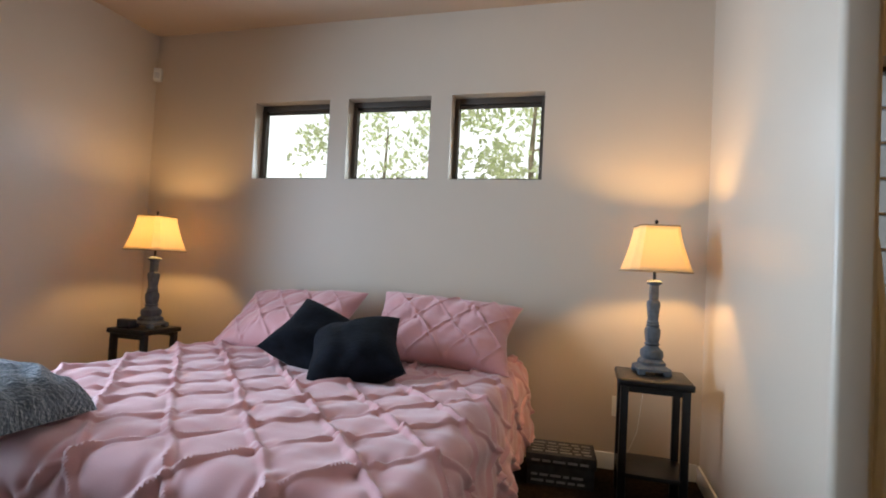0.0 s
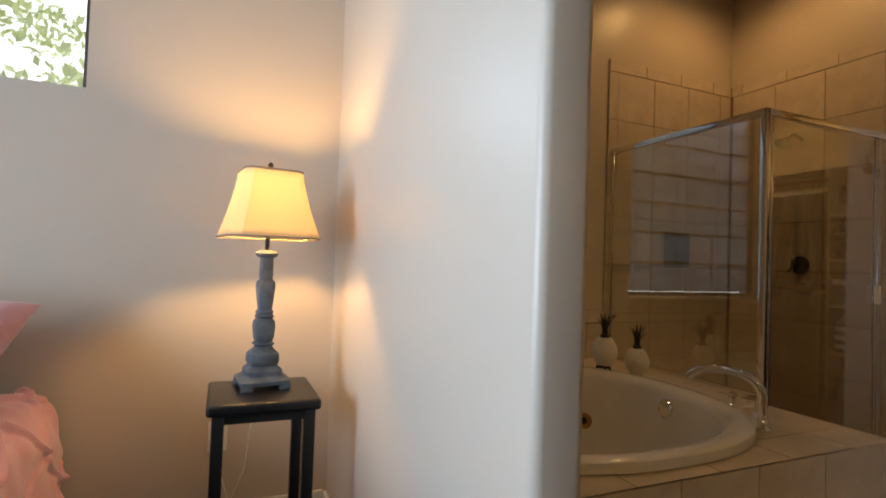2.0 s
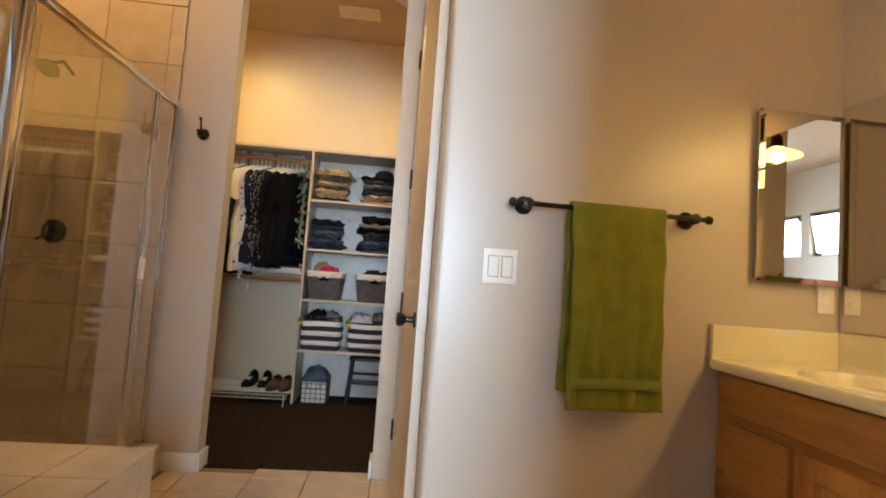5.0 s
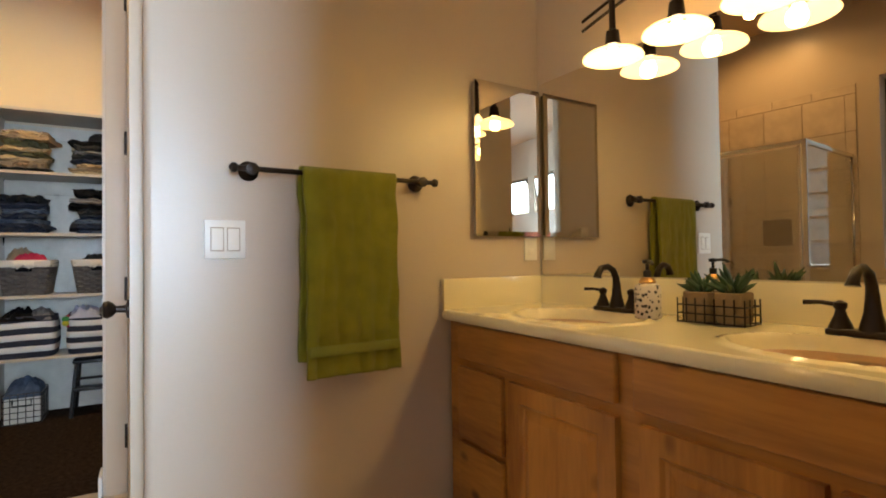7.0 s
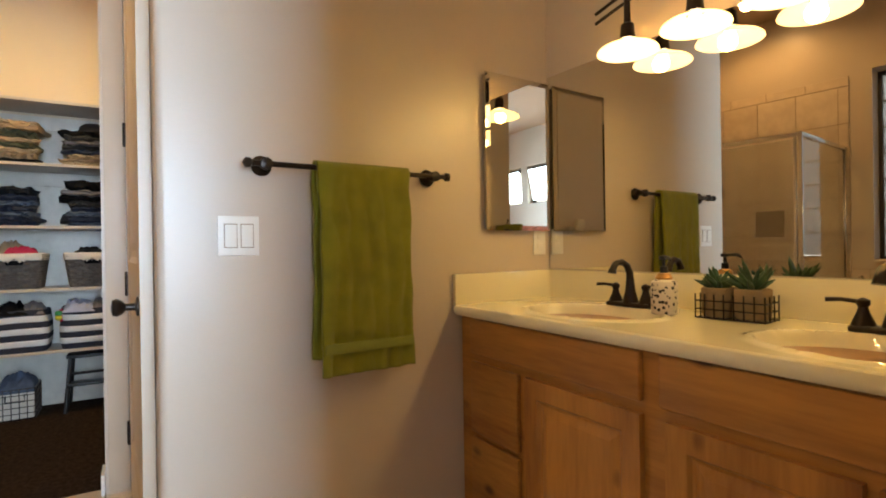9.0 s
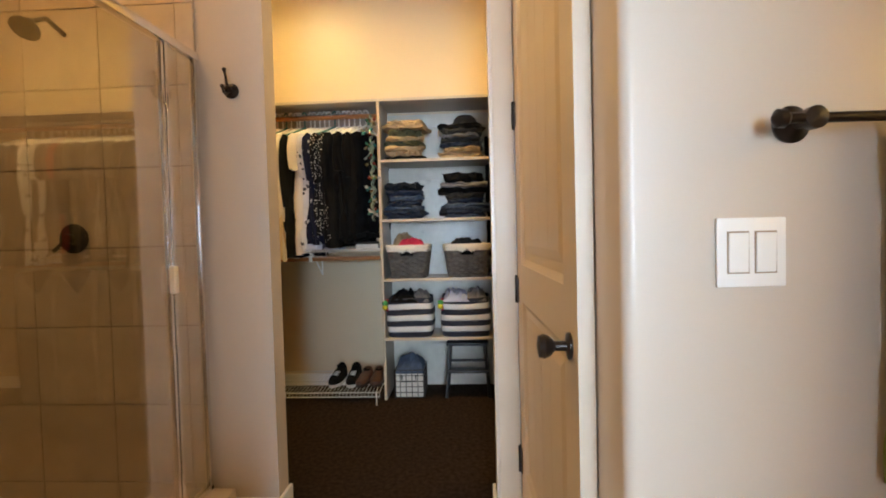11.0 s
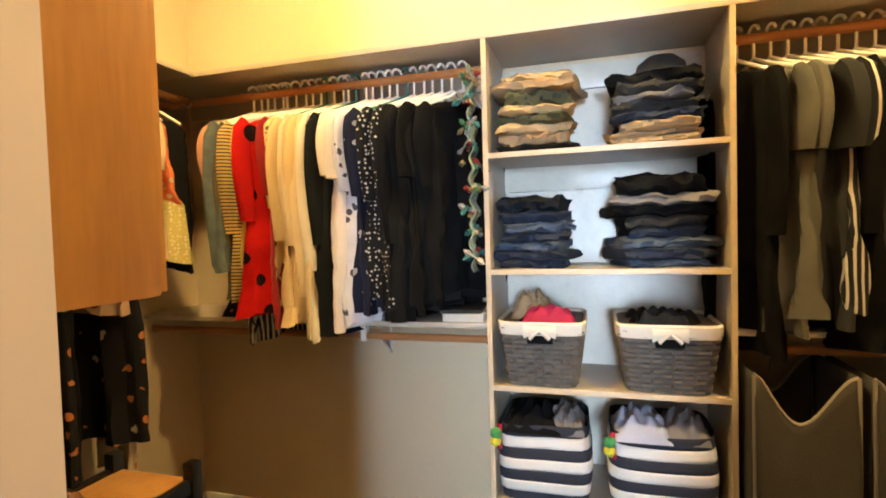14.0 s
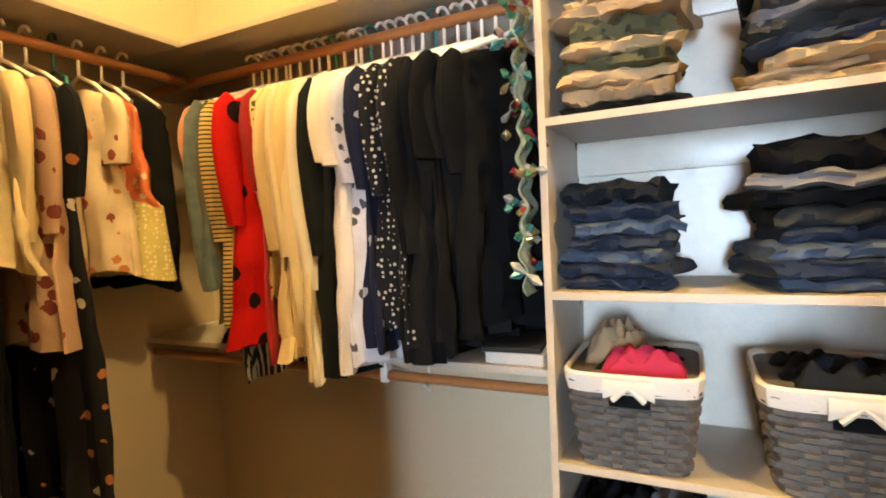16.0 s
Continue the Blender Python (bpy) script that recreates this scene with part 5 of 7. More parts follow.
def basin_faucet(loc, label, rz=0):
    t = thing("faucet", label, "faucet", loc, rz, group="basin faucets")
    part("base_plate", box(B(), -0.085, 0.085, -0.028, 0.028, 0, 0.016, 0.007, 3), M["bronze"], t)
    part("body", lathe(B(), [(0.028, 0.014), (0.025, 0.025), (0.017, 0.055), (0.014, 0.085), (0.013, 0.10)], 16), M["bronze"], t)
    pts = [(0, 0, 0.085), (0, 0.002, 0.115), (0, 0.016, 0.142), (0, 0.042, 0.155), (0, 0.072, 0.149), (0, 0.088, 0.128), (0, 0.090, 0.118)]
    part("spout", tube(B(), pts, [0.013, 0.012, 0.0115, 0.011, 0.011, 0.012, 0.015], 12), M["bronze"], t)
    for s in (-1, 1):
        h = part("handle", lathe(B(), [(0.026, 0.014), (0.023, 0.022), (0.013, 0.045), (0.010, 0.058), (0.014, 0.064), (0.014, 0.074), (0.004, 0.080)], 14, (s * 0.062, 0, 0)), M["bronze"], t)
        part("lever", tube(B(), [(s * 0.062, 0, 0.069), (s * 0.10, 0.01, 0.074), (s * 0.132, 0.016, 0.072)], [0.006, 0.005, 0.006], 8), M["bronze"], h)
    return t


basin_faucet((5.25, 3.305, CT + 0.004), "oil-rubbed bronze two-handle basin faucet")
basin_faucet((4.53, 3.305, CT + 0.004), "oil-rubbed bronze two-handle basin faucet")

sd = thing("soap_dispenser", "white patterned soap bottle with a black pump", "soap dispenser", (5.075, 3.365, CT + 0.002))
M["patterned_pot"] = patterned("patterned_pot", (0.70, 0.64, 0.52), (0.03, 0.03, 0.03), "blooms", 70, 0.62, 0.3)
part("bottle", lathe(B(), [(0.036, 0), (0.039, 0.004), (0.039, 0.09), (0.036, 0.10), (0.022, 0.108), (0.018, 0.118)], 24), M["patterned_pot"], sd)
part("collar", lathe(B(), [(0.024, 0.104), (0.026, 0.112), (0.018, 0.124), (0.012, 0.126)], 18), M["brass"], sd, "gold collar")
pm = part("pump", lathe(B(), [(0.012, 0.125), (0.012, 0.145), (0.005, 0.147), (0.005, 0.165), (0.014, 0.168), (0.014, 0.178), (0.003, 0.180)], 14), M["black"], sd)
part("nozzle", tube(B(), [(0, 0, 0.173), (-0.03, 0.02, 0.174), (-0.042, 0.028, 0.165)], 0.005, 8), M["black"], pm)

pb = thing("planter_basket", "black wire basket holding two potted succulents", "planter", (4.885, 3.312, CT + 0.002), 6)
wire_box(pb, 0.092, 0.045, 0.070, 0.024, 0.0022, M["bronze"])
M["burlap"] = mat("burlap_pot", (0.28, 0.20, 0.11), 0.95, var=0.2, bump=0.6, bscale=180)
random.seed(11)
for dx in (-0.045, 0.045):
    pot = part("pot", squared(B(), [(0.034, 0.004), (0.040, 0.012), (0.042, 0.085), (0.038, 0.088), (0.030, 0.080)], (dx, 0, 0), 20, 4), M["burlap"], pb, "burlap-wrapped pot")
    for k in range(26):
        a, el = random.uniform(0, 6.28), random.uniform(0.35, 1.3)
        ln = random.uniform(0.04, 0.075) * (1.25 if dx < 0 else 1.0)
        d = Vector((math.cos(a) * math.cos(el), math.sin(a) * math.cos(el), math.sin(el)))
        p0 = Vector((dx, 0, 0.082))
        bm = tube(B(), [tuple(p0 + d * ln * q) for q in (0, 0.4, 0.8, 1.0)], [0.004, 0.009, 0.005, 0.0006], 6)
        part("leaf", bm, M["green_leaf"], pot)

# vanity light: an arched rail with glass dish shades
vl = thing("vanity_light", "bronze rail vanity light with five lit glass dish shades", "light fixture", (0, 0, 0))
vl.matrix_world = ASKEW
cx = sum(VANITY_X) / 5
for dz in (0.0, 0.035):
    part("rail", tube(B(), [(cx + 0.62 * q, 3.33 - 0.03 * (1 - q * q), 1.845 + dz + 0.10 * (1 - q * q)) for q in [k / 10 for k in range(-10, 11)]], 0.006, 8), M["bronze"], vl, "curved double rail")
part("back_plate", box(B(), cx - 0.10, cx + 0.10, 3.222, 3.245, 1.86, 1.98, 0.01, 3), M["bronze"], vl)
part("arm", tube(B(), [(cx, 3.24, 1.93), (cx, 3.30, 1.95)], 0.012, 10), M["bronze"], vl)
# the dishes glow by themselves too, to look brighter than the bulbs make them
M["dish"] = shade_cloth("amber_glass_dish", (0.97, 0.82, 0.55), 0.85, 1.4)
for vx in VANITY_X:
    q = (vx - cx) / 0.62
    rz = 1.845 + 0.10 * (1 - q * q)
    part("socket", lathe(B(), [(0.010, rz - 1.70 + 0.05), (0.012, 0.10), (0.022, 0.095), (0.026, 0.055), (0.030, 0.045)], 14, (vx, 3.33, 1.70), caps=True), M["bronze"], vl)
    part("shade", lathe(B(), [(0.028, 0.040), (0.045, 0.032), (0.088, 0.014), (0.098, 0.007), (0.101, 0.0)], 28, (vx, 3.33, 1.70), caps=False), M["dish"], vl, "lit frosted glass dish", solid=0.003)
    part("bulb", lathe(B(), [(0.012, 0.045), (0.018, 0.03), (0.022, 0.012), (0.014, -0.002), (0.002, -0.006)], 14, (vx, 3.33, 1.70)), M["bulb"], vl, shadow=False)


def can_light(x, y, z):
    t = thing("recessed_light", "round recessed ceiling light, lit", "ceiling light", (x, y, z), group="recessed lights")
    part("ring", lathe(B(), [(0.095, 0), (0.094, -0.006), (0.075, -0.008), (0.070, 0.0)], 24, caps=False), M["trim"], t)
    part("lamp_face", lathe(B(), [(0.070, -0.001), (0.03, -0.004), (0.001, -0.004)], 20), M["bulb"], t, shadow=False)


can_light(6.25, 6.55, CEIL)
can_light(4.70, 6.20, CEIL)
can_light(5.2, 4.75, CEIL)


# ---- closet things ----
TX, TB, TL, TR, TT = 8.38, 8.757, 5.605, 4.812, 2.05
SH = (1.645, 1.228, 0.807, 0.388)

tw = thing("shelf_tower", "grey-beige closet shelf tower with four shelves", "shelving", (0, 0, 0))
for y in (TL, TR):
    p = part("side_panel", box(B(), TX + 0.003, TB, y - 0.009, y + 0.009, FB, TT, 0.0), M["melamine"], tw)
    part("edge_band", box(B(), TX, TX + 0.003, y - 0.009, y + 0.009, FB, TT, 0.001, 1), M["melamine_edge"], p)
for z in SH:
    p = part("shelf", box(B(), TX + 0.006, TB, TR + 0.009, TL - 0.009, z - 0.019, z), M["melamine"], tw)
    part("edge_band", box(B(), TX + 0.002, TX + 0.006, TR + 0.009, TL - 0.009, z - 0.019, z, 0.001, 1), M["melamine_edge"], p)
M["cleat"] = mat("painted_cleat", (0.58, 0.54, 0.46), 0.3, var=0.08, scale=12, bump=0.15, bscale=30)
part("back_panel", box(B(), TB - 0.006, TB, TR + 0.01, TL - 0.01, FB, TT - 0.12), M["cleat"], tw, "glossy painted back")
for z in (TT - 0.022, SH[0] - 0.02):
    part("cleat", box(B(), TB - 0.026, TB - 0.0065, TR + 0.01, TL - 0.01, z - 0.10, z - 0.0005, 0.002), M["cleat"], tw)

ts = thing("top_shelf", "long grey-beige shelf running round the closet above the rods", "shelf", (0, 0, 0))
part("back_board", box(B(), TX, TB, CRY + 0.002, CLY - 0.002, TT + 0.001, TT + 0.021, 0.002), M["melamine"], ts)
part("side_board", box(B(), 7.35, TX - 0.001, CLY - 0.372, CLY - 0.002, TT + 0.001, TT + 0.021, 0.002), M["melamine"], ts)
for y0, y1 in ((TL + 0.01, CLY - 0.03), (CRY + 0.01, TR - 0.01)):
    part("cleat", box(B(), TB - 0.02, TB - 0.001, y0, y1, TT - 0.09, TT, 0.002), M["melamine"], ts)
part("cleat", box(B(), 7.35, TB - 0.03, CLY - 0.021, CLY - 0.002, TT - 0.09, TT, 0.002), M["melamine"], ts)


def rod(name, label, a, b, r, material):
    t = thing(name, label, "closet rod", (0, 0, 0), group="closet rods")
    part("pole", tube(B(), [a, b], r, 14), material, t)
    d = (Vector(b) - Vector(a)).normalized()
    for p, s in ((Vector(a), 1), (Vector(b), -1)):
        part("socket", tube(B(), [tuple(p), tuple(p + d * s * 0.015)], r + 0.009, 14), M["chrome"], t)


RZ, RX = 1.985, 8.53
rod("closet_rod", "reddish wooden closet rod full of hangers", (RX, TL + 0.01, RZ), (RX, CLY - 0.003, RZ), 0.017, M["rod"])
rod("closet_rod", "reddish wooden closet rod full of hangers", (RX, CRY + 0.003, RZ), (RX, TR - 0.01, RZ), 0.017, M["rod"])
RLY = 6.99
rod("closet_rod", "wooden closet rod along the side wall", (7.36, RLY, RZ), (8.50, RLY, RZ), 0.017, M["rod_x"])
rod("closet_rod", "wooden lower closet rod below the short shelf", (8.47, TL + 0.01, 0.955), (8.47, CLY - 0.003, 0.955), 0.015, M["rod"])
rod("closet_rod", "wooden lower closet rod below the short shelf", (8.47, CRY + 0.003, 0.955), (8.47, TR - 0.01, 0.955), 0.015, M["rod"])
for y0, y1, nm in ((TL + 0.01, CLY - 0.004, "a"), (CRY + 0.004, TR - 0.01, "b")):
    ls = thing("lower_shelf", "pale painted lower shelf with a steel bracket", "shelf", (0, 0, 0))
    part("board", box(B(), 8.42, TB, y0, y1, 1.005, 1.025, 0.002), M["melamine"], ls)
    yb = 6.14 if nm == "a" else 4.2
    part("bracket", tube(B(), [(8.44, yb, 1.0), (8.49, yb, 0.975), (8.60, yb, 0.93), (8.745, yb, 0.82), (8.745, yb, 1.0)], 0.006, 6), M["white_plastic"], ls)
    part("clip", box(B(), 8.452, 8.488, yb - 0.012, yb + 0.012, 0.935, 1.004, 0.004), M["white_plastic"], ls)

# garments on hangers
M["hanger_white"] = mat("hanger_white", (0.88, 0.86, 0.80), 0.35, var=0.05, bump=0)
M["hanger_teal"] = mat("hanger_teal", (0.03, 0.16, 0.15), 0.35, var=0.05, bump=0)
CL = {
    "peach": mat("peach_cloth", (0.55, 0.27, 0.16), 0.85, sheen=0.2),
    "denim": mat("grey_denim", (0.10, 0.125, 0.125), 0.9, var=0.25, scale=20, bump=0.3, bscale=300),
    "olive": mat("olive_cloth", (0.10, 0.085, 0.05), 0.9, var=0.2),
    "stripe": patterned("cream_black_stripe", (0.60, 0.42, 0.16), (0.03, 0.025, 0.02), "stripes", 22, 0.72, axis="Z"),
    "stripe2": patterned("black_white_stripe", (0.02, 0.02, 0.022), (0.55, 0.52, 0.45), "stripes", 18, 0.7, axis="Y"),
    "yellow": mat("yellow_cloth", (0.62, 0.42, 0.10), 0.85),
    "redflower": patterned("red_with_black_blooms", (0.44, 0.006, 0.006), (0.012, 0.004, 0.006), "dots", 8, 0.30),
    "red": mat("red_cloth", (0.27, 0.004, 0.006), 0.85, sheen=0.1),
    "creampat": patterned("cream_leaf_print", (0.62, 0.46, 0.22), (0.09, 0.08, 0.04), "blooms", 36, 0.60),
    "cream": mat("cream_cloth", (0.66, 0.50, 0.27), 0.85, var=0.05, sheen=0.1),
    "ivory": mat("ivory_cloth", (0.70, 0.58, 0.40), 0.85, var=0.05),
    "white": mat("white_cloth", (0.72, 0.68, 0.64), 0.85, var=0.05),
    "whitepat": patterned("white_grey_print", (0.62, 0.62, 0.66), (0.08, 0.08, 0.10), "blooms", 22, 0.55),
    "dark": mat("dark_cloth", (0.011, 0.014, 0.019), 0.9, var=0.3, spec=0.15),
    "navyfl": patterned("navy_floral", (0.012, 0.014, 0.030), (0.40, 0.40, 0.42), "blooms", 17, 0.48),
    "dots": patterned("black_white_dots", (0.010, 0.010, 0.011), (0.55, 0.52, 0.46), "dots", 58, 0.27),
    "dots2": patterned("black_big_dots", (0.010, 0.010, 0.011), (0.55, 0.52, 0.46), "dots", 24, 0.27),
    "black": mat("black_cloth", (0.0055, 0.0055, 0.006), 0.9, var=0.4, scale=12, spec=0.12),
    "black2": mat("black_jersey", (0.009, 0.0085, 0.008), 0.9, var=0.4, scale=9, spec=0.15),
    "greytee": mat("grey_olive_jersey", (0.105, 0.10, 0.078), 0.9, var=0.2),
    "charcoal": mat("charcoal_jersey", (0.022, 0.022, 0.021), 0.9, var=0.3),
    "olivetee": mat("olive_jersey", (0.14, 0.115, 0.055), 0.9, var=0.15),
    "floral": patterned("white_floral", (0.66, 0.52, 0.34), (0.30, 0.08, 0.05), "blooms", 15, 0.52, third=(0.55, 0.22, 0.08)),
    "sheer": patterned("dusty_floral", (0.46, 0.30, 0.20), (0.20, 0.05, 0.04), "blooms", 14, 0.56),
    "multi": patterned("orange_patchwork", (0.62, 0.17, 0.07), (0.62, 0.50, 0.33), "blooms", 26, 0.55),
    "lace": patterned("yellow_lace", (0.50, 0.42, 0.14), (0.66, 0.58, 0.36), "dots", 70, 0.35),
    "blackfl": patterned("black_floral", (0.010, 0.010, 0.012), (0.42, 0.15, 0.05), "blooms", 14, 0.46, third=(0.50, 0.45, 0.36)),
    "plaid": patterned("olive_plaid", (0.045, 0.038, 0.02), (0.22, 0.19, 0.11), "checks", 14, 0.86),
    "tan": mat("tan_cloth", (0.34, 0.235, 0.13), 0.9, var=0.1),
    "khaki": mat("khaki_cloth", (0.42, 0.30, 0.16), 0.9, var=0.1),
    "jeans": mat("blue_denim", (0.014, 0.022, 0.044), 0.92, var=0.35, scale=16, bump=0.4, bscale=350),
    "jeans2": mat("faded_denim", (0.06, 0.085, 0.13), 0.92, var=0.3, scale=16, bump=0.4, bscale=350),
    "grey": mat("grey_cloth", (0.16, 0.15, 0.15), 0.9, var=0.15),
    "camo": patterned("olive_camo", (0.085, 0.085, 0.045), (0.03, 0.03, 0.025), "blooms", 26, 0.5),
    "pinkc": mat("hot_pink_cloth", (0.36, 0.010, 0.05), 0.8, var=0.1),
    "periwinkle": mat("pale_blue_cloth", (0.34, 0.36, 0.46), 0.9, var=0.12),
}


def garment(name, label, at, key, L, W=0.205, sleeve=0.0, flare=0.05, th=0.020, turn=0.0, seed=0.0, hanger="hanger_white", hem=None, grp="clothes on the rod"):
    """A garment on its hanger: the rod runs along local y, the garment hangs in the local x-z plane."""
    t = thing(name, label, "clothing", at, turn, group=grp)
    n, m = 36, 26

    def ring(v, kx=1.0):
        z = -0.132 - L * v
        d = L * v
        if d < 0.075:
            hw = 0.045 + (W - 0.045) * math.sin(math.pi / 2 * d / 0.075) ** 0.8
        else:
            hw = W * (0.97 - 0.06 * math.sin(math.pi * min(1, (v - 0.05) * 1.4)) + flare * v)
        tt = th * (0.55 + 0.75 * min(1.0, d / 0.15))
        pts = []
        for i in range(n):
            a = 2 * math.pi * i / n
            c, s = math.cos(a), math.sin(a)
            x = hw * kx * math.copysign(abs(c) ** 0.9, c) + 0.012 * v * wob(seed, v * 3, 0, 1.7)
            fold = (0.3 + 0.9 * v) * th * 0.85 * (math.sin(x * 46 + seed * 5 + 2.5 * wob(x, v, seed, 3)) + 0.6 * math.sin(x * 83 + seed * 3 + 2 * wob(x, v * 3, seed, 2))) + 0.006 * wob(x * 6, v * 14, seed, 2.0)
            y = tt * math.copysign(abs(s) ** 0.7, s) + fold * min(1.0, d / 0.12) + 0.010 * wob(x * 4, v * 4, seed, 1.2)
            zz = z - 0.010 * v * math.sin(x * 30 + seed) - (0.02 * v * abs(c) ** 3)
            pts.append((x, y, zz))
        return pts

    part("body", loft(B(), [ring(k / m) for k in range(m + 1)]), CL[key], t)
    if hem:
        hm, hl = hem
        rings = []
        for k in range(9):
            q = k / 8
            rings.append([(p[0] * (1.0 + 0.10 * q), p[1] * (1.15 + 0.35 * q) + 0.006 * math.sin(i * 2.1) * q, p[2] - hl * q) for i, p in enumerate(ring(0.985))])
        part("hem", loft(B(), rings), CL[hm], t, "gathered hem ruffle")
    if sleeve:
        for sx in (-1, 1):
            rings = []
            for k in range(11):
                q = k / 10
                cx = sx * (W - 0.018 + 0.022 * math.sin(math.pi * 0.5 * min(1, q * 2)) - 0.02 * q)
                cz = -0.172 - sleeve * q
                rx = (0.040 + 0.014 * math.sin(math.pi * q)) * (0.9 + 0.45 * q if sleeve < 0.3 else 1 - 0.25 * q)
                ry = th * (0.95 + 0.25 * math.sin(5 * q + seed))
                rings.append([(cx + rx * math.cos(2 * math.pi * i / 14) * (0.35 if k == 0 else 1), ry * math.sin(2 * math.pi * i / 14) + 0.008 * wob(q * 3, i, seed, 0.6) + 0.004, cz + 0.012 * math.cos(2 * math.pi * i / 14) * sx * (1 - q)) for i in range(14)])
            part("sleeve", loft(B(), rings), CL[key], t)
    hg = part("hanger", tube(B(), [(-W + 0.02, 0, -0.170), (-0.07, 0, -0.118), (0, 0, -0.085), (0.07, 0, -0.118), (W - 0.02, 0, -0.170)], 0.0065, 6), M[hanger], t, "plastic hanger")
    part("hook", tube(B(), [(0, 0, -0.085), (0, 0, -0.025)] + [(0.025 * math.sin(radians(a)), 0, -0.001 - 0.025 * math.cos(radians(a))) for a in range(20, 261, 24)], 0.0052, 6), M[hanger], hg)
    return t


BACK = [
    (6.80, "shirt", "peach blouse", "peach", 0.50, 0.19, 0.22), (6.755, "jacket", "grey denim jacket", "denim", 0.62, 0.215, 0.58), (6.715, "shirt", "dark olive shirt", "olive", 0.74, 0.20, 0.5),
    (6.675, "shirt", "cream and black striped shirt", "stripe", 0.76, 0.205, 0.45), (6.63, "shirt", "black striped long top", "stripe2", 0.92, 0.19, 0), (6.60, "shirt", "yellow blouse", "yellow", 0.60, 0.20, 0.3),
    (6.555, "blouse", "red ruffled blouse with black flowers", "redflower", 0.70, 0.235, 0.40), (6.505, "blouse", "plain red blouse", "red", 0.86, 0.20, 0.3), (6.465, "blouse", "cream leaf-print blouse", "creampat", 0.76, 0.195, 0.35),
    (6.425, "blouse", "cream blouse with a flared hem", "cream", 0.78, 0.20, 0.48), (6.385, "blouse", "cream blouse", "ivory", 0.80, 0.20, 0.5), (6.345, "blouse", "ivory cotton blouse", "cream", 0.83, 0.20, 0.45),
    (6.305, "shirt", "white long-sleeved shirt", "ivory", 0.88, 0.205, 0.7), (6.27, "shirt", "white cotton shirt", "white", 0.90, 0.20, 0.6), (6.235, "shirt", "dark green-black shirt", "dark", 0.89, 0.20, 0.5),
    (6.19, "t_shirt", "white short-sleeved tee", "white", 0.86, 0.21, 0.24), (6.15, "t_shirt", "white and red tee", "white", 0.60, 0.205, 0.25), (6.11, "shirt", "white and grey printed shirt", "whitepat", 0.84, 0.20, 0.3),
    (6.07, "blouse", "navy blouse with pale birds", "navyfl", 0.80, 0.20, 0.32), (6.03, "blouse", "navy floral blouse", "navyfl", 0.78, 0.205, 0.3), (5.985, "blouse", "black blouse with white dots", "dots", 0.80, 0.205, 0.34),
    (5.945, "blouse", "black speckled blouse", "dots", 0.86, 0.20, 0.3), (5.90, "shirt", "black shirt", "black", 0.90, 0.205, 0.5), (5.855, "shirt", "black jersey shirt", "black2", 0.89, 0.21, 0.5),
    (5.81, "t_shirt", "black tee", "black", 0.86, 0.21, 0.26), (5.765, "t_shirt", "black jersey tee", "black2", 0.84, 0.205, 0.26), (5.72, "shirt", "black shirt", "black", 0.80, 0.20, 0.3),
]
random.seed(21)
for i, (y, nm, lb, key, L, W, sl) in enumerate(BACK):
    hem = ("redflower", 0.12) if key == "redflower" else (("cream", 0.07) if i == 9 else None)
    garment(nm, lb + " on a hanger", (RX, 5.71 + 0.88 * (y - 5.71) + random.uniform(-0.006, 0.006), RZ + 0.018), key, L * (0.91 if y < 6.0 else 1.0), W * 1.08, sl, random.uniform(0.02, 0.10), random.uniform(0.019, 0.026), random.uniform(-31, -17), i * 1.7, "hanger_teal" if i in (10, 14, 20) else "hanger_white", hem)
SIDE = [
    (8.27, "shirt", "black sleeveless top", "black", 0.62, 0.17, 0, None), (8.20, "dress", "orange patchwork top with lace hem", "multi", 0.34, 0.16, 0, ("lace", 0.24)), (8.13, "dress", "white floral top", "floral", 0.56, 0.17, 0.2, None),
    (8.06, "dress", "long cream floral dress", "floral", 1.36, 0.10, 0, None), (7.99, "dress", "black floral dress", "blackfl", 1.22, 0.17, 0.3, None), (7.93, "dress", "dusty pink sheer floral top", "sheer", 0.74, 0.19, 0.4, None),
    (7.87, "blouse", "cream blouse", "cream", 0.52, 0.19, 0.42, None), (7.82, "trousers", "black dress trousers", "black", 1.32, 0.15, 0, None), (7.77, "dress", "black floral long dress", "blackfl", 1.28, 0.18, 0.3, None),
    (7.71, "shirt", "olive plaid shirt", "plaid", 0.70, 0.20, 0.5, None), (7.66, "trousers", "black trousers", "black2", 1.25, 0.16, 0, None), (7.60, "dress", "black dress with white dots", "dots2", 1.25, 0.18, 0.2, None),
    (7.54, "dress", "black and white long dress", "blackfl", 1.2, 0.18, 0.2, None), (7.48, "shirt", "cream long shirt", "cream", 0.8, 0.2, 0.5, None), (7.42, "shirt", "black shirt", "black", 0.9, 0.2, 0.5, None),
]
for i, (x, nm, lb, key, L, W, sl, hem) in enumerate(SIDE):
    garment(nm, lb + " on a hanger", (x, RLY, RZ + 0.018), key, L, W, sl, random.uniform(0.05, 0.2), random.uniform(0.018, 0.024), 90 + random.uniform(-9, 9), 50 + i * 1.3, "hanger_teal" if i in (3, 7) else "hanger_white", hem, "clothes on the side rod")
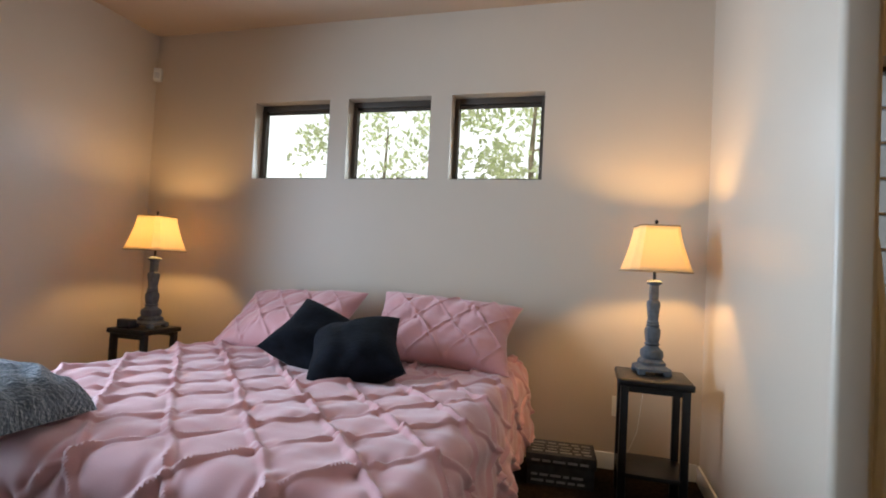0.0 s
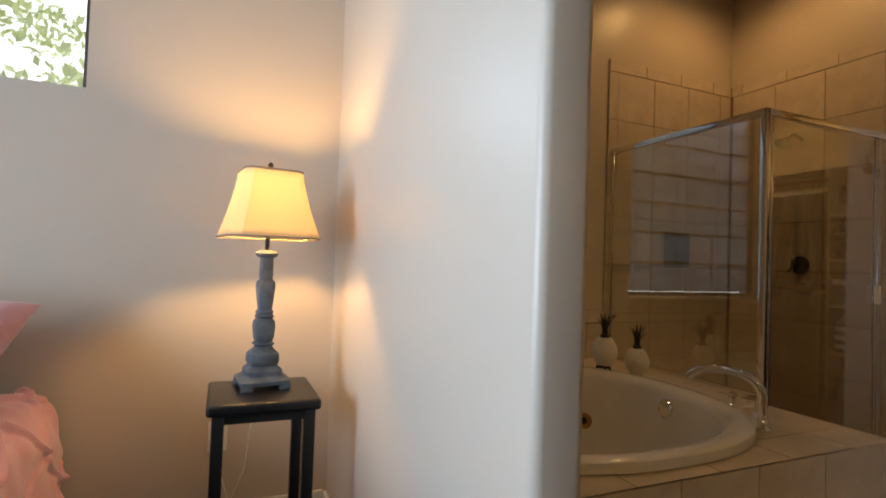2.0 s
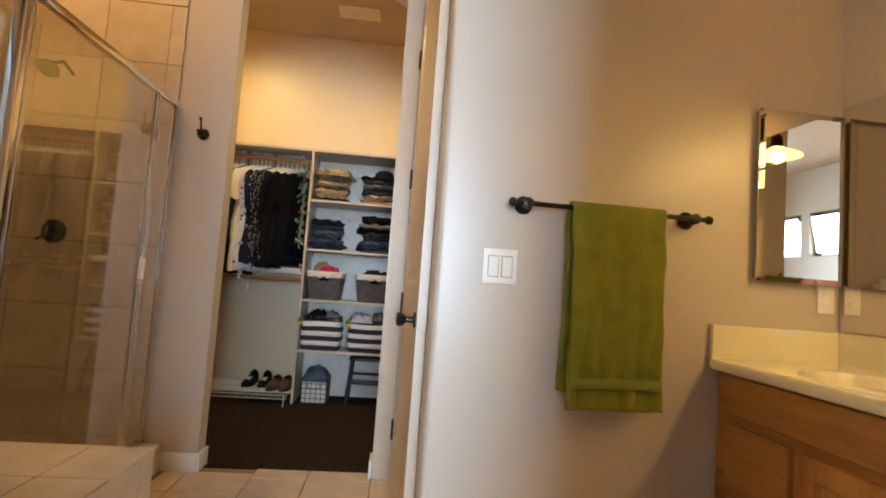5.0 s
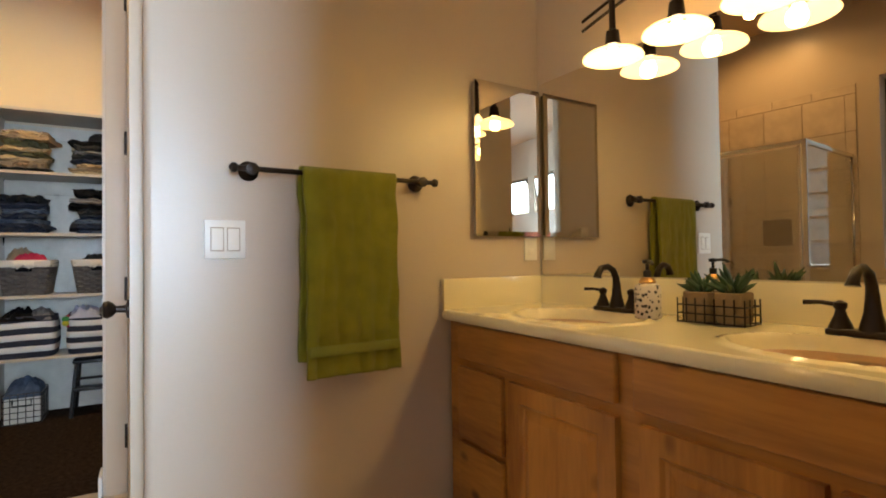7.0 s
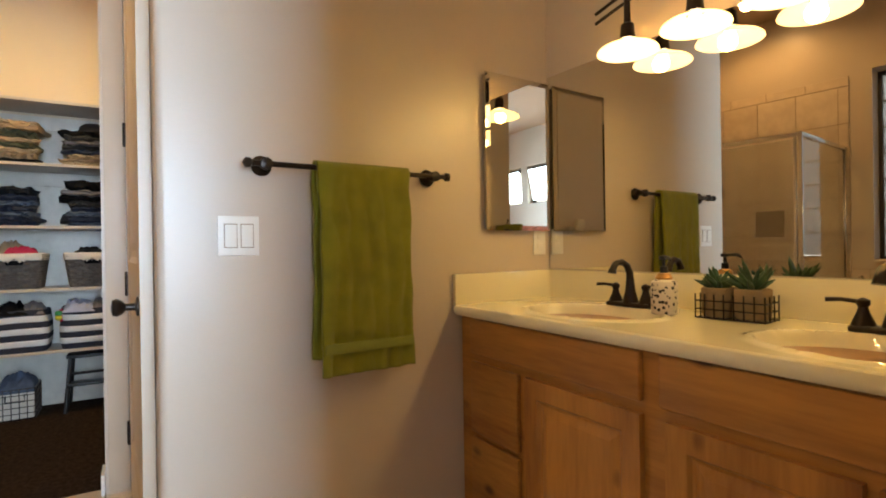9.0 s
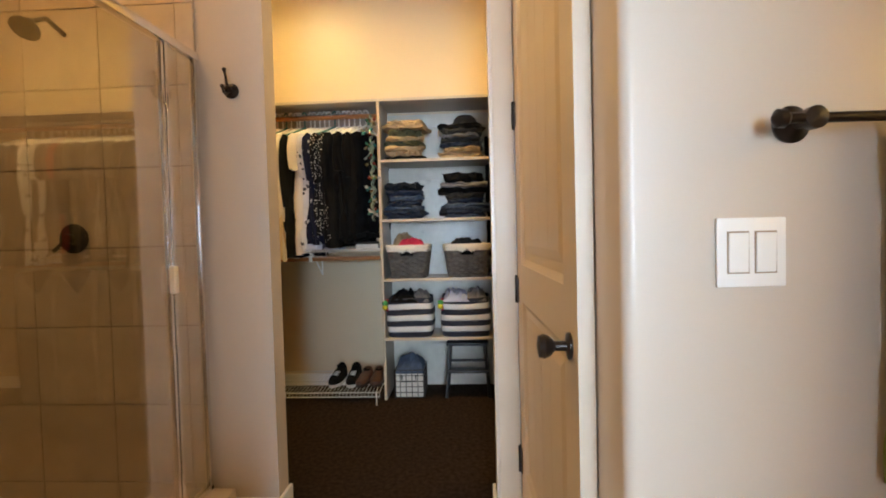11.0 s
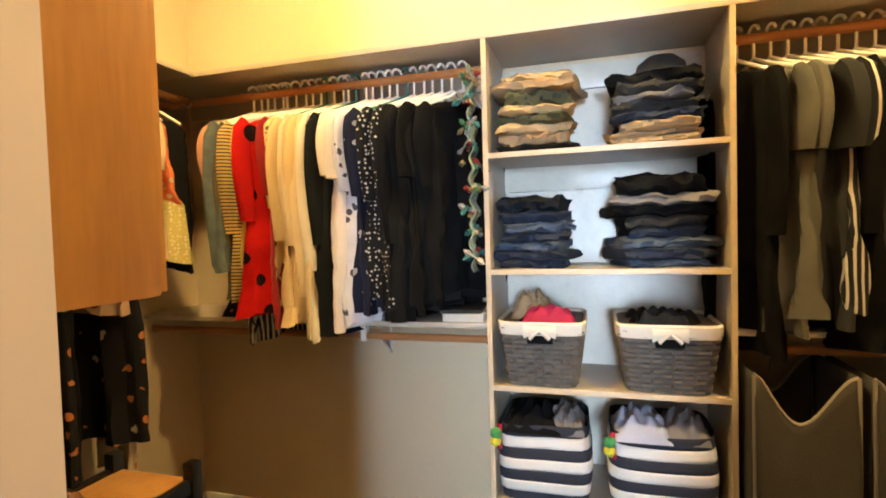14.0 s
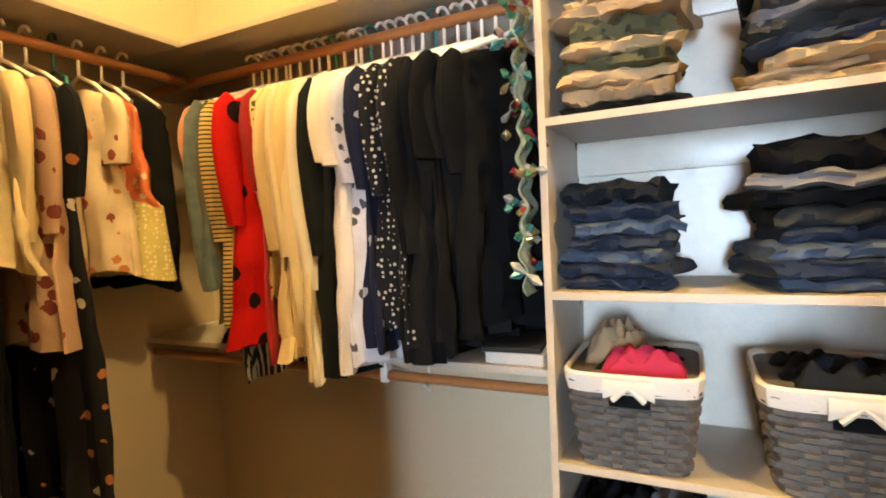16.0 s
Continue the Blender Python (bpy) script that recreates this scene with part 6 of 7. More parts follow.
RIGHT = [
    (4.765, "shirt", "black shirt", "black", 0.92, 0.2, 0.5), (4.715, "t_shirt", "grey-olive tee", "greytee", 0.84, 0.215, 0.25), (4.665, "t_shirt", "grey-olive tee", "greytee", 0.78, 0.215, 0.25), (4.615, "t_shirt", "charcoal tee", "charcoal", 0.80, 0.215, 0.25),
    (4.565, "t_shirt", "white striped tee", "stripe2", 0.76, 0.21, 0.25), (4.525, "shirt", "black shirt", "black", 0.88, 0.21, 0.5), (4.475, "t_shirt", "charcoal printed tee", "charcoal", 0.82, 0.215, 0.25), (4.425, "t_shirt", "grey tee", "greytee", 0.80, 0.215, 0.25),
    (4.375, "t_shirt", "olive tee", "olivetee", 0.76, 0.215, 0.26), (4.33, "shirt", "black shirt", "black", 0.9, 0.21, 0.5), (4.285, "t_shirt", "red tee", "red", 0.80, 0.21, 0.25), (4.24, "t_shirt", "grey-olive tee", "greytee", 0.82, 0.21, 0.25),
    (4.19, "t_shirt", "navy tee", "dark", 0.80, 0.21, 0.25), (4.14, "t_shirt", "white tee with grey print", "whitepat", 0.84, 0.21, 0.25), (4.09, "t_shirt", "charcoal tee", "charcoal", 0.8, 0.21, 0.25), (4.03, "shirt", "pale patterned shirt", "whitepat", 0.9, 0.21, 0.5),
    (3.96, "shirt", "dark shirt", "dark", 0.9, 0.21, 0.5), (3.88, "shirt", "black shirt", "black", 0.9, 0.21, 0.5), (3.80, "shirt", "grey shirt", "grey", 0.9, 0.21, 0.5),
]
for i, (y, nm, lb, key, L, W, sl) in enumerate(RIGHT):
    garment(nm, lb + " on a hanger", (RX, y, RZ + 0.018), key, L, W, sl, random.uniform(0.02, 0.08), random.uniform(0.022, 0.030), random.uniform(16, 32), 90 + i * 1.9, grp="clothes on the far rod")

# glittery strip organiser with small bows
og = thing("bow_organizer", "clear hanging strip with colourful foil bows", "organizer", (8.40, 5.655, 1.96))
M["clear_vinyl"] = mat("clear_vinyl", (0.45, 0.55, 0.45), 0.15, var=0.3, scale=40, bump=0.8, bscale=60, transmission=0.5)
FOIL = [mat("foil_" + n, c, 0.25, 0.5, var=0.4, scale=50) for n, c in (("green", (0.10, 0.28, 0.16)), ("red", (0.30, 0.05, 0.05)), ("gold", (0.30, 0.24, 0.12)), ("silver", (0.5, 0.52, 0.5)), ("teal", (0.06, 0.22, 0.24)))]
part("strip", grid(B(), 10, 60, lambda u, v: ((u - 0.5) * 0.09 + 0.01 * math.sin(20 * v), 0.008 * math.sin(60 * v) + 0.01 * wob(u * 3, v * 8, 1), -0.74 * v)), M["clear_vinyl"], og, solid=0.004)
random.seed(8)
for k in range(9):
    for j in range(4):
        z = -0.05 - k * 0.078 + random.uniform(-0.012, 0.012)
        a = random.uniform(0, 6.28)
        c = Vector((-0.02 + random.uniform(-0.045, 0.03), random.uniform(-0.03, 0.03), z))
        d = Vector((math.cos(a), math.sin(a) * 0.6, random.uniform(-0.5, 0.5))).normalized() * random.uniform(0.03, 0.052)
        bm = B()
        for s in (-1, 1):
            tube(bm, [tuple(c), tuple(c + d * s * 0.6), tuple(c + d * s)], [0.002, 0.013, 0.003], 4)
        part("bow", bm, FOIL[(k + j) % 5], og, "small foil bow")


# folded clothes
def folded(name, label, at, w, d, h, key, seed, grp, turn=0.0):
    """Folded cloth: a soft slab with a rounded fold to the front."""
    bm = B()
    rings = []
    n = 28
    for k in range(15):
        q = 2 * k / 14 - 1
        e = max(0.02, 1 - abs(q) ** 6) ** 0.5
        ring = []
        for i in range(n):
            a = 2 * math.pi * i / n
            c, s = math.cos(a), math.sin(a)
            x = d / 2 * math.copysign(abs(c) ** 0.45, c) * (0.94 + 0.06 * e) + 0.034 * wob(q * 2, s, seed, 1.9)
            z = h / 2 * math.copysign(abs(s) ** 0.6, s) * (0.82 + 0.18 * e)
            z += h * 0.30 * wob(q * 2.2, c * 1.5, seed, 1.6) + h * 0.06 * math.sin(7 * q + seed * 3) + h * 0.10 * wob(q * 7, c * 3, seed + 5, 1.5)
            ring.append((x, q * w / 2 + 0.026 * wob(c, s * 0.5, seed + 3, 1.5), h / 2 + z))
        rings.append(ring)
    loft(bm, rings)
    # fold lines: a second lip on the front
    o = solo(name, bm, CL[key], label, "clothing", group=grp)
    o.matrix_world = pose(*at, 0, 0, turn)
    return o


def stack(y, z, items, w, d, grp):
    zz = z
    for i, (nm, lb, key, h) in enumerate(items):
        folded(nm, lb, (TX + 0.03 + d / 2 + random.uniform(-0.012, 0.012), y + random.uniform(-0.012, 0.012), zz - h * 0.04), w * random.uniform(0.78, 1.08), d * random.uniform(0.86, 1.02), h * 1.16, key, i * 2.3 + y * 7 + z, grp, random.uniform(-12, 12))
        zz += h


random.seed(33)
stack(5.435, SH[0], [("folded_trousers", "folded dark trousers in a stack on the shelf", "black2", 0.026), ("folded_trousers", "folded khaki trousers in a stack on the shelf", "tan", 0.040), ("folded_trousers", "folded tan trousers in a stack on the shelf", "khaki", 0.034), ("folded_trousers", "folded olive trousers in a stack on the shelf", "camo", 0.036), ("folded_trousers", "folded khaki trousers in a stack on the shelf", "khaki", 0.030), ("folded_trousers", "folded camouflage trousers in a stack on the shelf", "camo", 0.050), ("folded_trousers", "folded tan trousers in a stack on the shelf", "tan", 0.036), ("folded_trousers", "folded tan trousers in a stack on the shelf", "khaki", 0.030)], 0.285, 0.29, "folded trousers")
stack(5.02, SH[0], [("folded_trousers", "folded tan shorts in a stack on the shelf", "khaki", 0.026), ("folded_trousers", "folded khaki shorts in a stack on the shelf", "tan", 0.024), ("folded_trousers", "folded pale khaki shorts in a stack on the shelf", "khaki", 0.030), ("folded_trousers", "folded grey trousers in a stack on the shelf", "jeans", 0.032), ("folded_trousers", "folded dark trousers in a stack on the shelf", "charcoal", 0.034), ("folded_trousers", "folded grey trousers in a stack on the shelf", "grey", 0.026), ("folded_trousers", "folded charcoal trousers in a stack on the shelf", "charcoal", 0.034), ("folded_trousers", "folded black trousers in a stack on the shelf", "black2", 0.040)], 0.31, 0.30, "folded trousers")
stack(5.445, SH[1], [("folded_jeans", "folded dark jeans in a stack on the shelf", "jeans", 0.030), ("folded_jeans", "folded blue jeans in a stack on the shelf", "jeans", 0.032), ("folded_jeans", "folded faded jeans in a stack on the shelf", "jeans2", 0.034), ("folded_jeans", "folded dark jeans in a stack on the shelf", "jeans", 0.034), ("folded_jeans", "folded faded jeans in a stack on the shelf", "jeans2", 0.034), ("folded_jeans", "folded dark jeans in a stack on the shelf", "jeans", 0.040), ("folded_jeans", "folded black jeans in a stack on the shelf", "dark", 0.050)], 0.27, 0.29, "folded jeans")
stack(5.02, SH[1], [("folded_jeans", "folded faded jeans in a stack on the shelf", "jeans2", 0.026), ("folded_jeans", "folded dark jeans in a stack on the shelf", "jeans", 0.040), ("folded_jeans", "folded blue jeans in a stack on the shelf", "jeans2", 0.034), ("folded_jeans", "folded navy jeans in a stack on the shelf", "jeans", 0.036), ("folded_sweater", "folded charcoal sweater in a stack on the shelf", "charcoal", 0.040), ("folded_sweater", "folded black sweater in a stack on the shelf", "black", 0.036), ("folded_sweater", "folded grey sweater in a stack on the shelf", "grey", 0.036), ("folded_sweater", "folded black sweater in a stack on the shelf", "black", 0.060)], 0.31, 0.30, "folded jeans and sweaters")
cap = thing("cap", "grey cloth cap on the folded trousers", "hat", (8.56, 5.00, SH[0] + 0.245))
part("crown", lathe(B(), [(0.085, 0.0), (0.088, 0.02), (0.080, 0.05), (0.05, 0.075), (0.004, 0.082)], 20), CL["charcoal"], cap)
part("brim", lathe(B(), [(0.09, 0.004), (0.12, 0.0), (0.12, -0.004), (0.09, 0.0)], 20, (-0.04, 0, 0)), CL["charcoal"], cap)

# woven baskets
M["weave_a"] = mat("grey_weave", (0.115, 0.098, 0.082), 0.8, var=0.25, scale=30, bump=0.3, bscale=150)
M["liner"] = mat("white_liner", (0.66, 0.60, 0.50), 0.9, var=0.04, bump=0.2, bscale=120)


def cloth_heap(name, label, at, w, d, h, key, seed, parent_group):
    bm = B()

    def f(u, v):
        a, b = 2 * u - 1, 2 * v - 1
        k = max(0, (1 - abs(a) ** 3) * (1 - abs(b) ** 3)) ** 0.6
        return (b * d / 2, a * w / 2, k * h * (0.65 + 0.6 * abs(wob(a * 2.1, b * 2.1, seed, 1.1))) + 0.012 * k * math.sin(9 * a + 7 * b + seed))
    grid(bm, 24, 24, f)
    bmesh.ops.contextual_create(bm, geom=[e for e in bm.edges if e.is_boundary])
    o = solo(name, bm, CL[key], label, "clothing", group=parent_group)
    o.location = at
    return o


def woven_basket(at, w, d, h, label):
    t = thing("woven_basket", label, "basket", at, group="woven baskets on the shelf")
    k0 = 0.80

    def sq(kk, z, n=44, p=7.0, bulge=0.0):
        pts = []
        for i in range(n):
            a = 2 * math.pi * (i + 0.5) / n
            r = (abs(math.cos(a)) ** p + abs(math.sin(a)) ** p) ** (-1 / p)
            pts.append((d / 2 * kk * r * math.cos(a), w / 2 * kk * r * math.sin(a), z))
        return pts

    part("inner_wall", loft(B(), [sq(k0 - 0.03, 0.002)] + [sq(k0 - 0.02 + (1 - k0) * q, h * q) for q in (0.02, 0.5, 1.0)][0:], caps=True), M["weave_a"], t)
    rows = 13
    for r in range(rows):
        zc = h * (r + 0.5) / rows
        kk = k0 + (1 - k0) * (r + 0.5) / rows
        bm = B()
        rings = []
        hh = h / rows * 0.47
        n = 88
        for dz, out in ((-hh, -0.003), (-hh * 0.55, 0.006), (hh * 0.55, 0.006), (hh, -0.003)):
            ring = []
            for i in range(n):
                a = 2 * math.pi * (i + 0.5) / n
                rr = (abs(math.cos(a)) ** 7 + abs(math.sin(a)) ** 7) ** (-1 / 7)
                o = out * (1 if (i // 3 + r) % 2 else -0.5) + 0.003
                ring.append(((d / 2 * kk * rr + o) * math.cos(a), (w / 2 * kk * rr + o) * math.sin(a), zc + dz))
            rings.append(ring)
        part("weave_band", loft(bm, rings), M["weave_a"], t)
    rim = [sq(1.02, h - 0.035), sq(1.045, h - 0.01), sq(1.05, h + 0.006), sq(1.02, h + 0.012), sq(0.97, h + 0.006), sq(0.95, h - 0.04)]
    part("liner", loft(B(), rim, caps=False), M["liner"], t, "white cloth liner folded over the rim")
    bow = part("bow", loft(B(), [[(-d / 2 * 1.05 - 0.006 + 0.004 * math.cos(a), q + 0.0, h - 0.012 + (0.010 + 0.012 * abs(q) / 0.05) * math.sin(a) - abs(q) * 0.15) for a in [k * math.pi / 4 for k in range(8)]] for q in (-0.055, -0.03, -0.008, 0.008, 0.03, 0.055)]), M["liner"], t, "white tie bow")
    for s in (-1, 1):
        part("ribbon", tube(B(), [(-d / 2 * 1.05 - 0.006, 0, h - 0.014), (-d / 2 * 1.04 - 0.008, s * 0.035, h - 0.045)], [0.005, 0.007], 6), M["liner"], bow)
    # no opening is cut; a black block gives the shade inside the handle hole
    part("handle_hole_shade", box(B(), -d / 2 * 0.985 - 0.008, -d / 2 * 0.97, -0.045, 0.045, h - 0.065, h - 0.036, 0.006), CL["black"], t)
    return t


woven_basket((8.535, 5.425, SH[2] + 0.001), 0.30, 0.34, 0.225, "grey woven basket with white liner, full of clothes")
woven_basket((8.535, 5.005, SH[2] + 0.001), 0.325, 0.34, 0.225, "grey woven basket with white liner, full of dark clothes")
G = "clothes in the baskets"
cloth_heap("clothes", "dark folded clothes in the basket", (8.54, 5.425, SH[2] + 0.17), 0.26, 0.29, 0.10, "black", 1, G)
cloth_heap("clothes", "hot pink top lying in the basket", (8.45, 5.40, SH[2] + 0.205), 0.20, 0.10, 0.085, "pinkc", 2, G)
cloth_heap("clothes", "brown top lying in the basket", (8.56, 5.47, SH[2] + 0.225), 0.15, 0.16, 0.11, "tan", 3, G)
cloth_heap("clothes", "black clothes in the basket", (8.54, 5.005, SH[2] + 0.18), 0.28, 0.29, 0.095, "black2", 4, G)
cloth_heap("clothes", "navy top in the basket", (8.46, 5.02, SH[2] + 0.21), 0.18, 0.14, 0.07, "dark", 5, G)

# striped totes
M["canvas_white"] = mat("white_canvas", (0.66, 0.63, 0.58), 0.9, var=0.05, bump=0.4, bscale=300)
M["canvas_navy"] = mat("navy_canvas", (0.022, 0.024, 0.036), 0.9, var=0.15, bump=0.4, bscale=300)
M["pompom_y"] = mat("yellow_pompom", (0.55, 0.50, 0.04), 0.95, bump=1.0, bscale=80)
M["pompom_g"] = mat("green_pompom", (0.05, 0.25, 0.08), 0.95, bump=1.0, bscale=80)


def tote(at, w, d, h, label, seed):
    t = thing("storage_tote", label, "storage bag", at, group="striped totes on the shelf")

    def sec(q, n=48, p=6.0):
        pts = []
        for i in range(n):
            a = 2 * math.pi * (i + 0.5) / n
            r = (abs(math.cos(a)) ** p + abs(math.sin(a)) ** p) ** (-1 / p)
            bulge = 0.93 + 0.07 * math.sin(math.pi * min(1, q * 1.1)) + 0.02 * wob(math.cos(a) * 1.5, math.sin(a) * 1.5 + q * 2, seed)
            pts.append((d / 2 * bulge * r * math.cos(a), w / 2 * bulge * r * math.sin(a), h * q + 0.006 * math.sin(2 * a + seed) * q))
        return pts
    nb = 7
    for k in range(nb):
        lo, hi = k / nb, (k + 1) / nb
        rings = [sec(lo + (hi - lo) * j / 4) for j in range(5)]
        if k == 0:
            part("bottom_band", loft(B(), rings), M["canvas_navy"], t)
        else:
            part("stripe_band", loft(B(), rings, caps=False), M["canvas_navy" if k % 2 == 0 else "canvas_white"], t, solid=0.004)
    tag = part("handle", tube(B(), [(-d / 2 * 0.9, w * 0.46, h * 0.99), (-d / 2 * 1.03, w * 0.46, h * 0.85), (-d / 2 * 1.05, w * 0.45, h * 0.70)], 0.009, 8), CL["pinkc"], t, "pink cord handle")
    for dz, mm in ((0.90, "pompom_g"), (0.80, "pompom_y")):
        bm = B()
        bmesh.ops.create_icosphere(bm, subdivisions=2, radius=0.021, matrix=Matrix.Translation((-d / 2 * 1.06, w * 0.455 + 0.012, h * dz)))
        for v in bm.verts:
            v.co += Vector((wob(*v.co, 90), wob(*v.co, 95), wob(*v.co, 99))) * 0.006
        part("pompom", bm, M[mm], tag)
    return t


tote((8.545, 5.425, SH[3] + 0.001), 0.335, 0.33, 0.275, "navy and white striped canvas tote full of clothes", 1.0)
tote((8.545, 5.025, SH[3] + 0.001), 0.355, 0.33, 0.275, "navy and white striped canvas tote full of pale clothes", 5.0)
cloth_heap("clothes", "black clothes heaped in the tote", (8.50, 5.46, SH[3] + 0.25), 0.20, 0.24, 0.085, "black", 6, G)
cloth_heap("clothes", "tan clothes heaped in the tote", (8.50, 5.345, SH[3] + 0.25), 0.13, 0.22, 0.085, "grey", 7, G)
cloth_heap("clothes", "pale lilac clothes heaped in the tote", (8.50, 5.09, SH[3] + 0.25), 0.19, 0.24, 0.085, "periwinkle", 8, G)
cloth_heap("clothes", "grey clothes heaped in the tote", (8.50, 4.95, SH[3] + 0.25), 0.15, 0.22, 0.095, "grey", 9, G)

# bottom of the tower
wbk = thing("wire_bin", "black grid wire bin with white lining and blue clothes", "basket", (8.54, 5.44, FB + 0.002))
wire_box(wbk, 0.13, 0.105, 0.20, 0.04, 0.003, M["bronze"])
part("lining", box(B(), -0.122, 0.122, -0.098, 0.098, 0.006, 0.18, 0.01), M["liner"], wbk)
hd = part("handle", tube(B(), [(-0.136, -0.05, 0.17), (-0.14, -0.05, 0.125), (-0.14, 0.05, 0.125), (-0.136, 0.05, 0.17)], 0.006, 8), M["black"], wbk)
cloth_heap("clothes", "grey-blue clothes heaped in the wire bin", (8.53, 5.44, FB + 0.18), 0.21, 0.24, 0.13, "jeans2", 10, G)
ss = thing("step_stool", "black wooden step stool under the shelf", "stool", (8.57, 5.02, FB))
for sy in (-1, 1):
    for sx in (-1, 1):
        part("leg", tube(B(), [(sx * 0.15, sy * 0.155, 0), (sx * 0.09, sy * 0.125, 0.37)], 0.014, 8), M["black_wood"], ss)
part("seat", box(B(), -0.12, 0.12, -0.15, 0.15, 0.365, 0.39, 0.008, 3), M["black_wood"], ss)
part("step", box(B(), -0.17, -0.06, -0.15, 0.15, 0.18, 0.20, 0.005), M["black_wood"], ss)
part("stretcher", tube(B(), [(-0.11, -0.135, 0.26), (-0.11, 0.135, 0.26)], 0.010, 8), M["black_wood"], ss)

# wire shoe shelf
wr = thing("wire_shoe_rack", "white wire shoe shelf just above the carpet", "shoe rack", (0, 0, 0))
rx0, rx1, ry0, ry1, rz = 8.27, 8.72, 5.63, 6.72, 0.035
M["wire_white"] = mat("white_wire", (0.55, 0.52, 0.47), 0.4, var=0.05, bump=0)
bm = B()
for k in range(44):
    y = ry0 + (ry1 - ry0) * k / 43
    tube(bm, [(rx0, y, rz - 0.03), (rx0, y, rz), (rx1, y, rz + 0.03)], 0.0022, 5)
tagged(part("cross_wire", bm, M["wire_white"], wr), kind="stuff")
for x, z in ((rx0, rz - 0.03), (rx0, rz), ((rx0 + rx1) / 2, rz + 0.013), (rx1, rz + 0.03)):
    part("long_wire", tube(B(), [(x, ry0, z), (x, ry1, z)], 0.0035, 6), M["wire_white"], wr)
for y in (ry0 + 0.02, ry1 - 0.02):
    for x in (rx0, rx1):
        part("foot", tube(B(), [(x, y, FB), (x, y, rz)], 0.004, 6), M["wire_white"], wr)


def shoe(at, turn, key, sole, label, low=False):
    t = thing("shoe", label, "shoe", at, turn, group="shoes on the rack")
    L, Wd, H = 0.27, 0.095, 0.055 if low else 0.085
    def foot(q):
        return Wd / 2 * (0.72 + 0.28 * math.sin(math.pi * (0.15 + 0.75 * q))) * (1 - 0.5 * max(0, q - 0.85) / 0.15)
    bm = B()
    loft(bm, [[(L * q, foot(q) * math.cos(a) * 1.04, z) for q in (0,) for a in (0, 1)] for z in ()] or [[(L * (0.5 + 0.5 * math.cos(a)), foot(0.5 + 0.5 * math.cos(a)) * math.copysign(abs(math.sin(a)) ** 0.6, math.sin(a)) * 1.05, z) for a in [2 * math.pi * k / 28 for k in range(28)]] for z in (0.0, 0.022)])
    part("sole", bm, sole, t)
    rings = []
    for k in range(10):
        q = k / 9
        w = foot(q)
        hh = H * (1.0 - 0.62 * q ** 0.8) + (0.015 if q < 0.1 else 0)
        rings.append([(L * (0.02 + 0.95 * q), w * math.cos(a), 0.022 + hh * max(0, math.sin(a)) ** 0.6) for a in [math.pi * j / 12 for j in range(13)]])
    part("upper", loft(B(), rings), CL[key], t)
    if not low:
        part("laces", tube(B(), [(L * (0.45 + 0.04 * j), 0.02 * (-1) ** j, 0.022 + H * (1.0 - 0.62 * (0.45 + 0.04 * j) ** 0.8) + 0.003) for j in range(7)], 0.003, 6), sole, t)
    part("opening", lathe(B(), [(0.026, 0.0), (0.029, 0.006), (0.022, 0.006), (0.020, -0.004)], 14, (L * 0.17, 0, 0.022 + H * 0.94)), CL["black"], t)
    return t


SOLE = mat("white_rubber", (0.55, 0.53, 0.48), 0.6)
for y, r in ((5.97, 178), (5.86, 183)):
    shoe((8.60, y, rz + 0.012), r, "black", SOLE, "black canvas sneaker with a white sole")
CL["leather"] = mat("brown_leather", (0.07, 0.032, 0.02), 0.45, var=0.2, scale=20, bump=0.2)
for y, r in ((5.77, 176), (5.685, 182)):
    shoe((8.60, y, rz + 0.012), r, "leather", mat("dark_sole", (0.03, 0.02, 0.015), 0.7), "dark brown leather slip-on shoe", True)
# books and papers on the lower shelf
for k, (y, z, hgt, mt) in enumerate(((5.72, 1.0255, 0.03, SOLE), (5.74, 1.056, 0.014, CL["charcoal"]))):
    o = solo("book", box(B(), -0.11, 0.11, -0.08, 0.08, 0, hgt, 0.002), mt, "flat pale book lying on the lower shelf", "book", group="books on the lower shelf")
    o.matrix_world = pose(8.55, y, z, 0, 0, 6 * k)
cloth_heap("handbag", "white and grey folded bag on the lower shelf", (8.50, 6.03, 1.026), 0.22, 0.16, 0.07, "whitepat", 12, "things on the lower shelf")
cloth_heap("handbag", "dark bag on the lower shelf", (8.55, 6.60, 1.026), 0.40, 0.26, 0.22, "blackfl", 13, "things on the lower shelf")

# oak upper cabinets either side of the doorway
for y0, y1, nm in ((6.01, 6.84, 1), (3.90, 4.715, -1)):
    c = thing("upper_cabinet", "honey oak upper cabinet on the closet wall", "cabinet", (0, 0, 0), group="oak upper cabinets")
    part("body", box(B(), 6.972, 7.325, y0, y1, 1.268, 2.62, 0.002), M["oak"], c)
    for a, b in ((y0 + 0.006, (y0 + y1) / 2 - 0.003), ((y0 + y1) / 2 + 0.003, y1 - 0.006)):
        d = part("cabinet_door", box(B(), 7.327, 7.347, a, b, 1.274, 2.612, 0.004), M["oak"], c)
        part("knob", disc([(0.008, 0), (0.008, 0.012), (0.015, 0.020), (0.012, 0.028), (0.002, 0.03)], Matrix.Translation((7.347, b - 0.04 if a < (y0 + y1) / 2 - 0.01 else a + 0.04, 1.34)) @ Matrix.Rotation(radians(90), 4, "Y"), 12), M["bronze"], d)

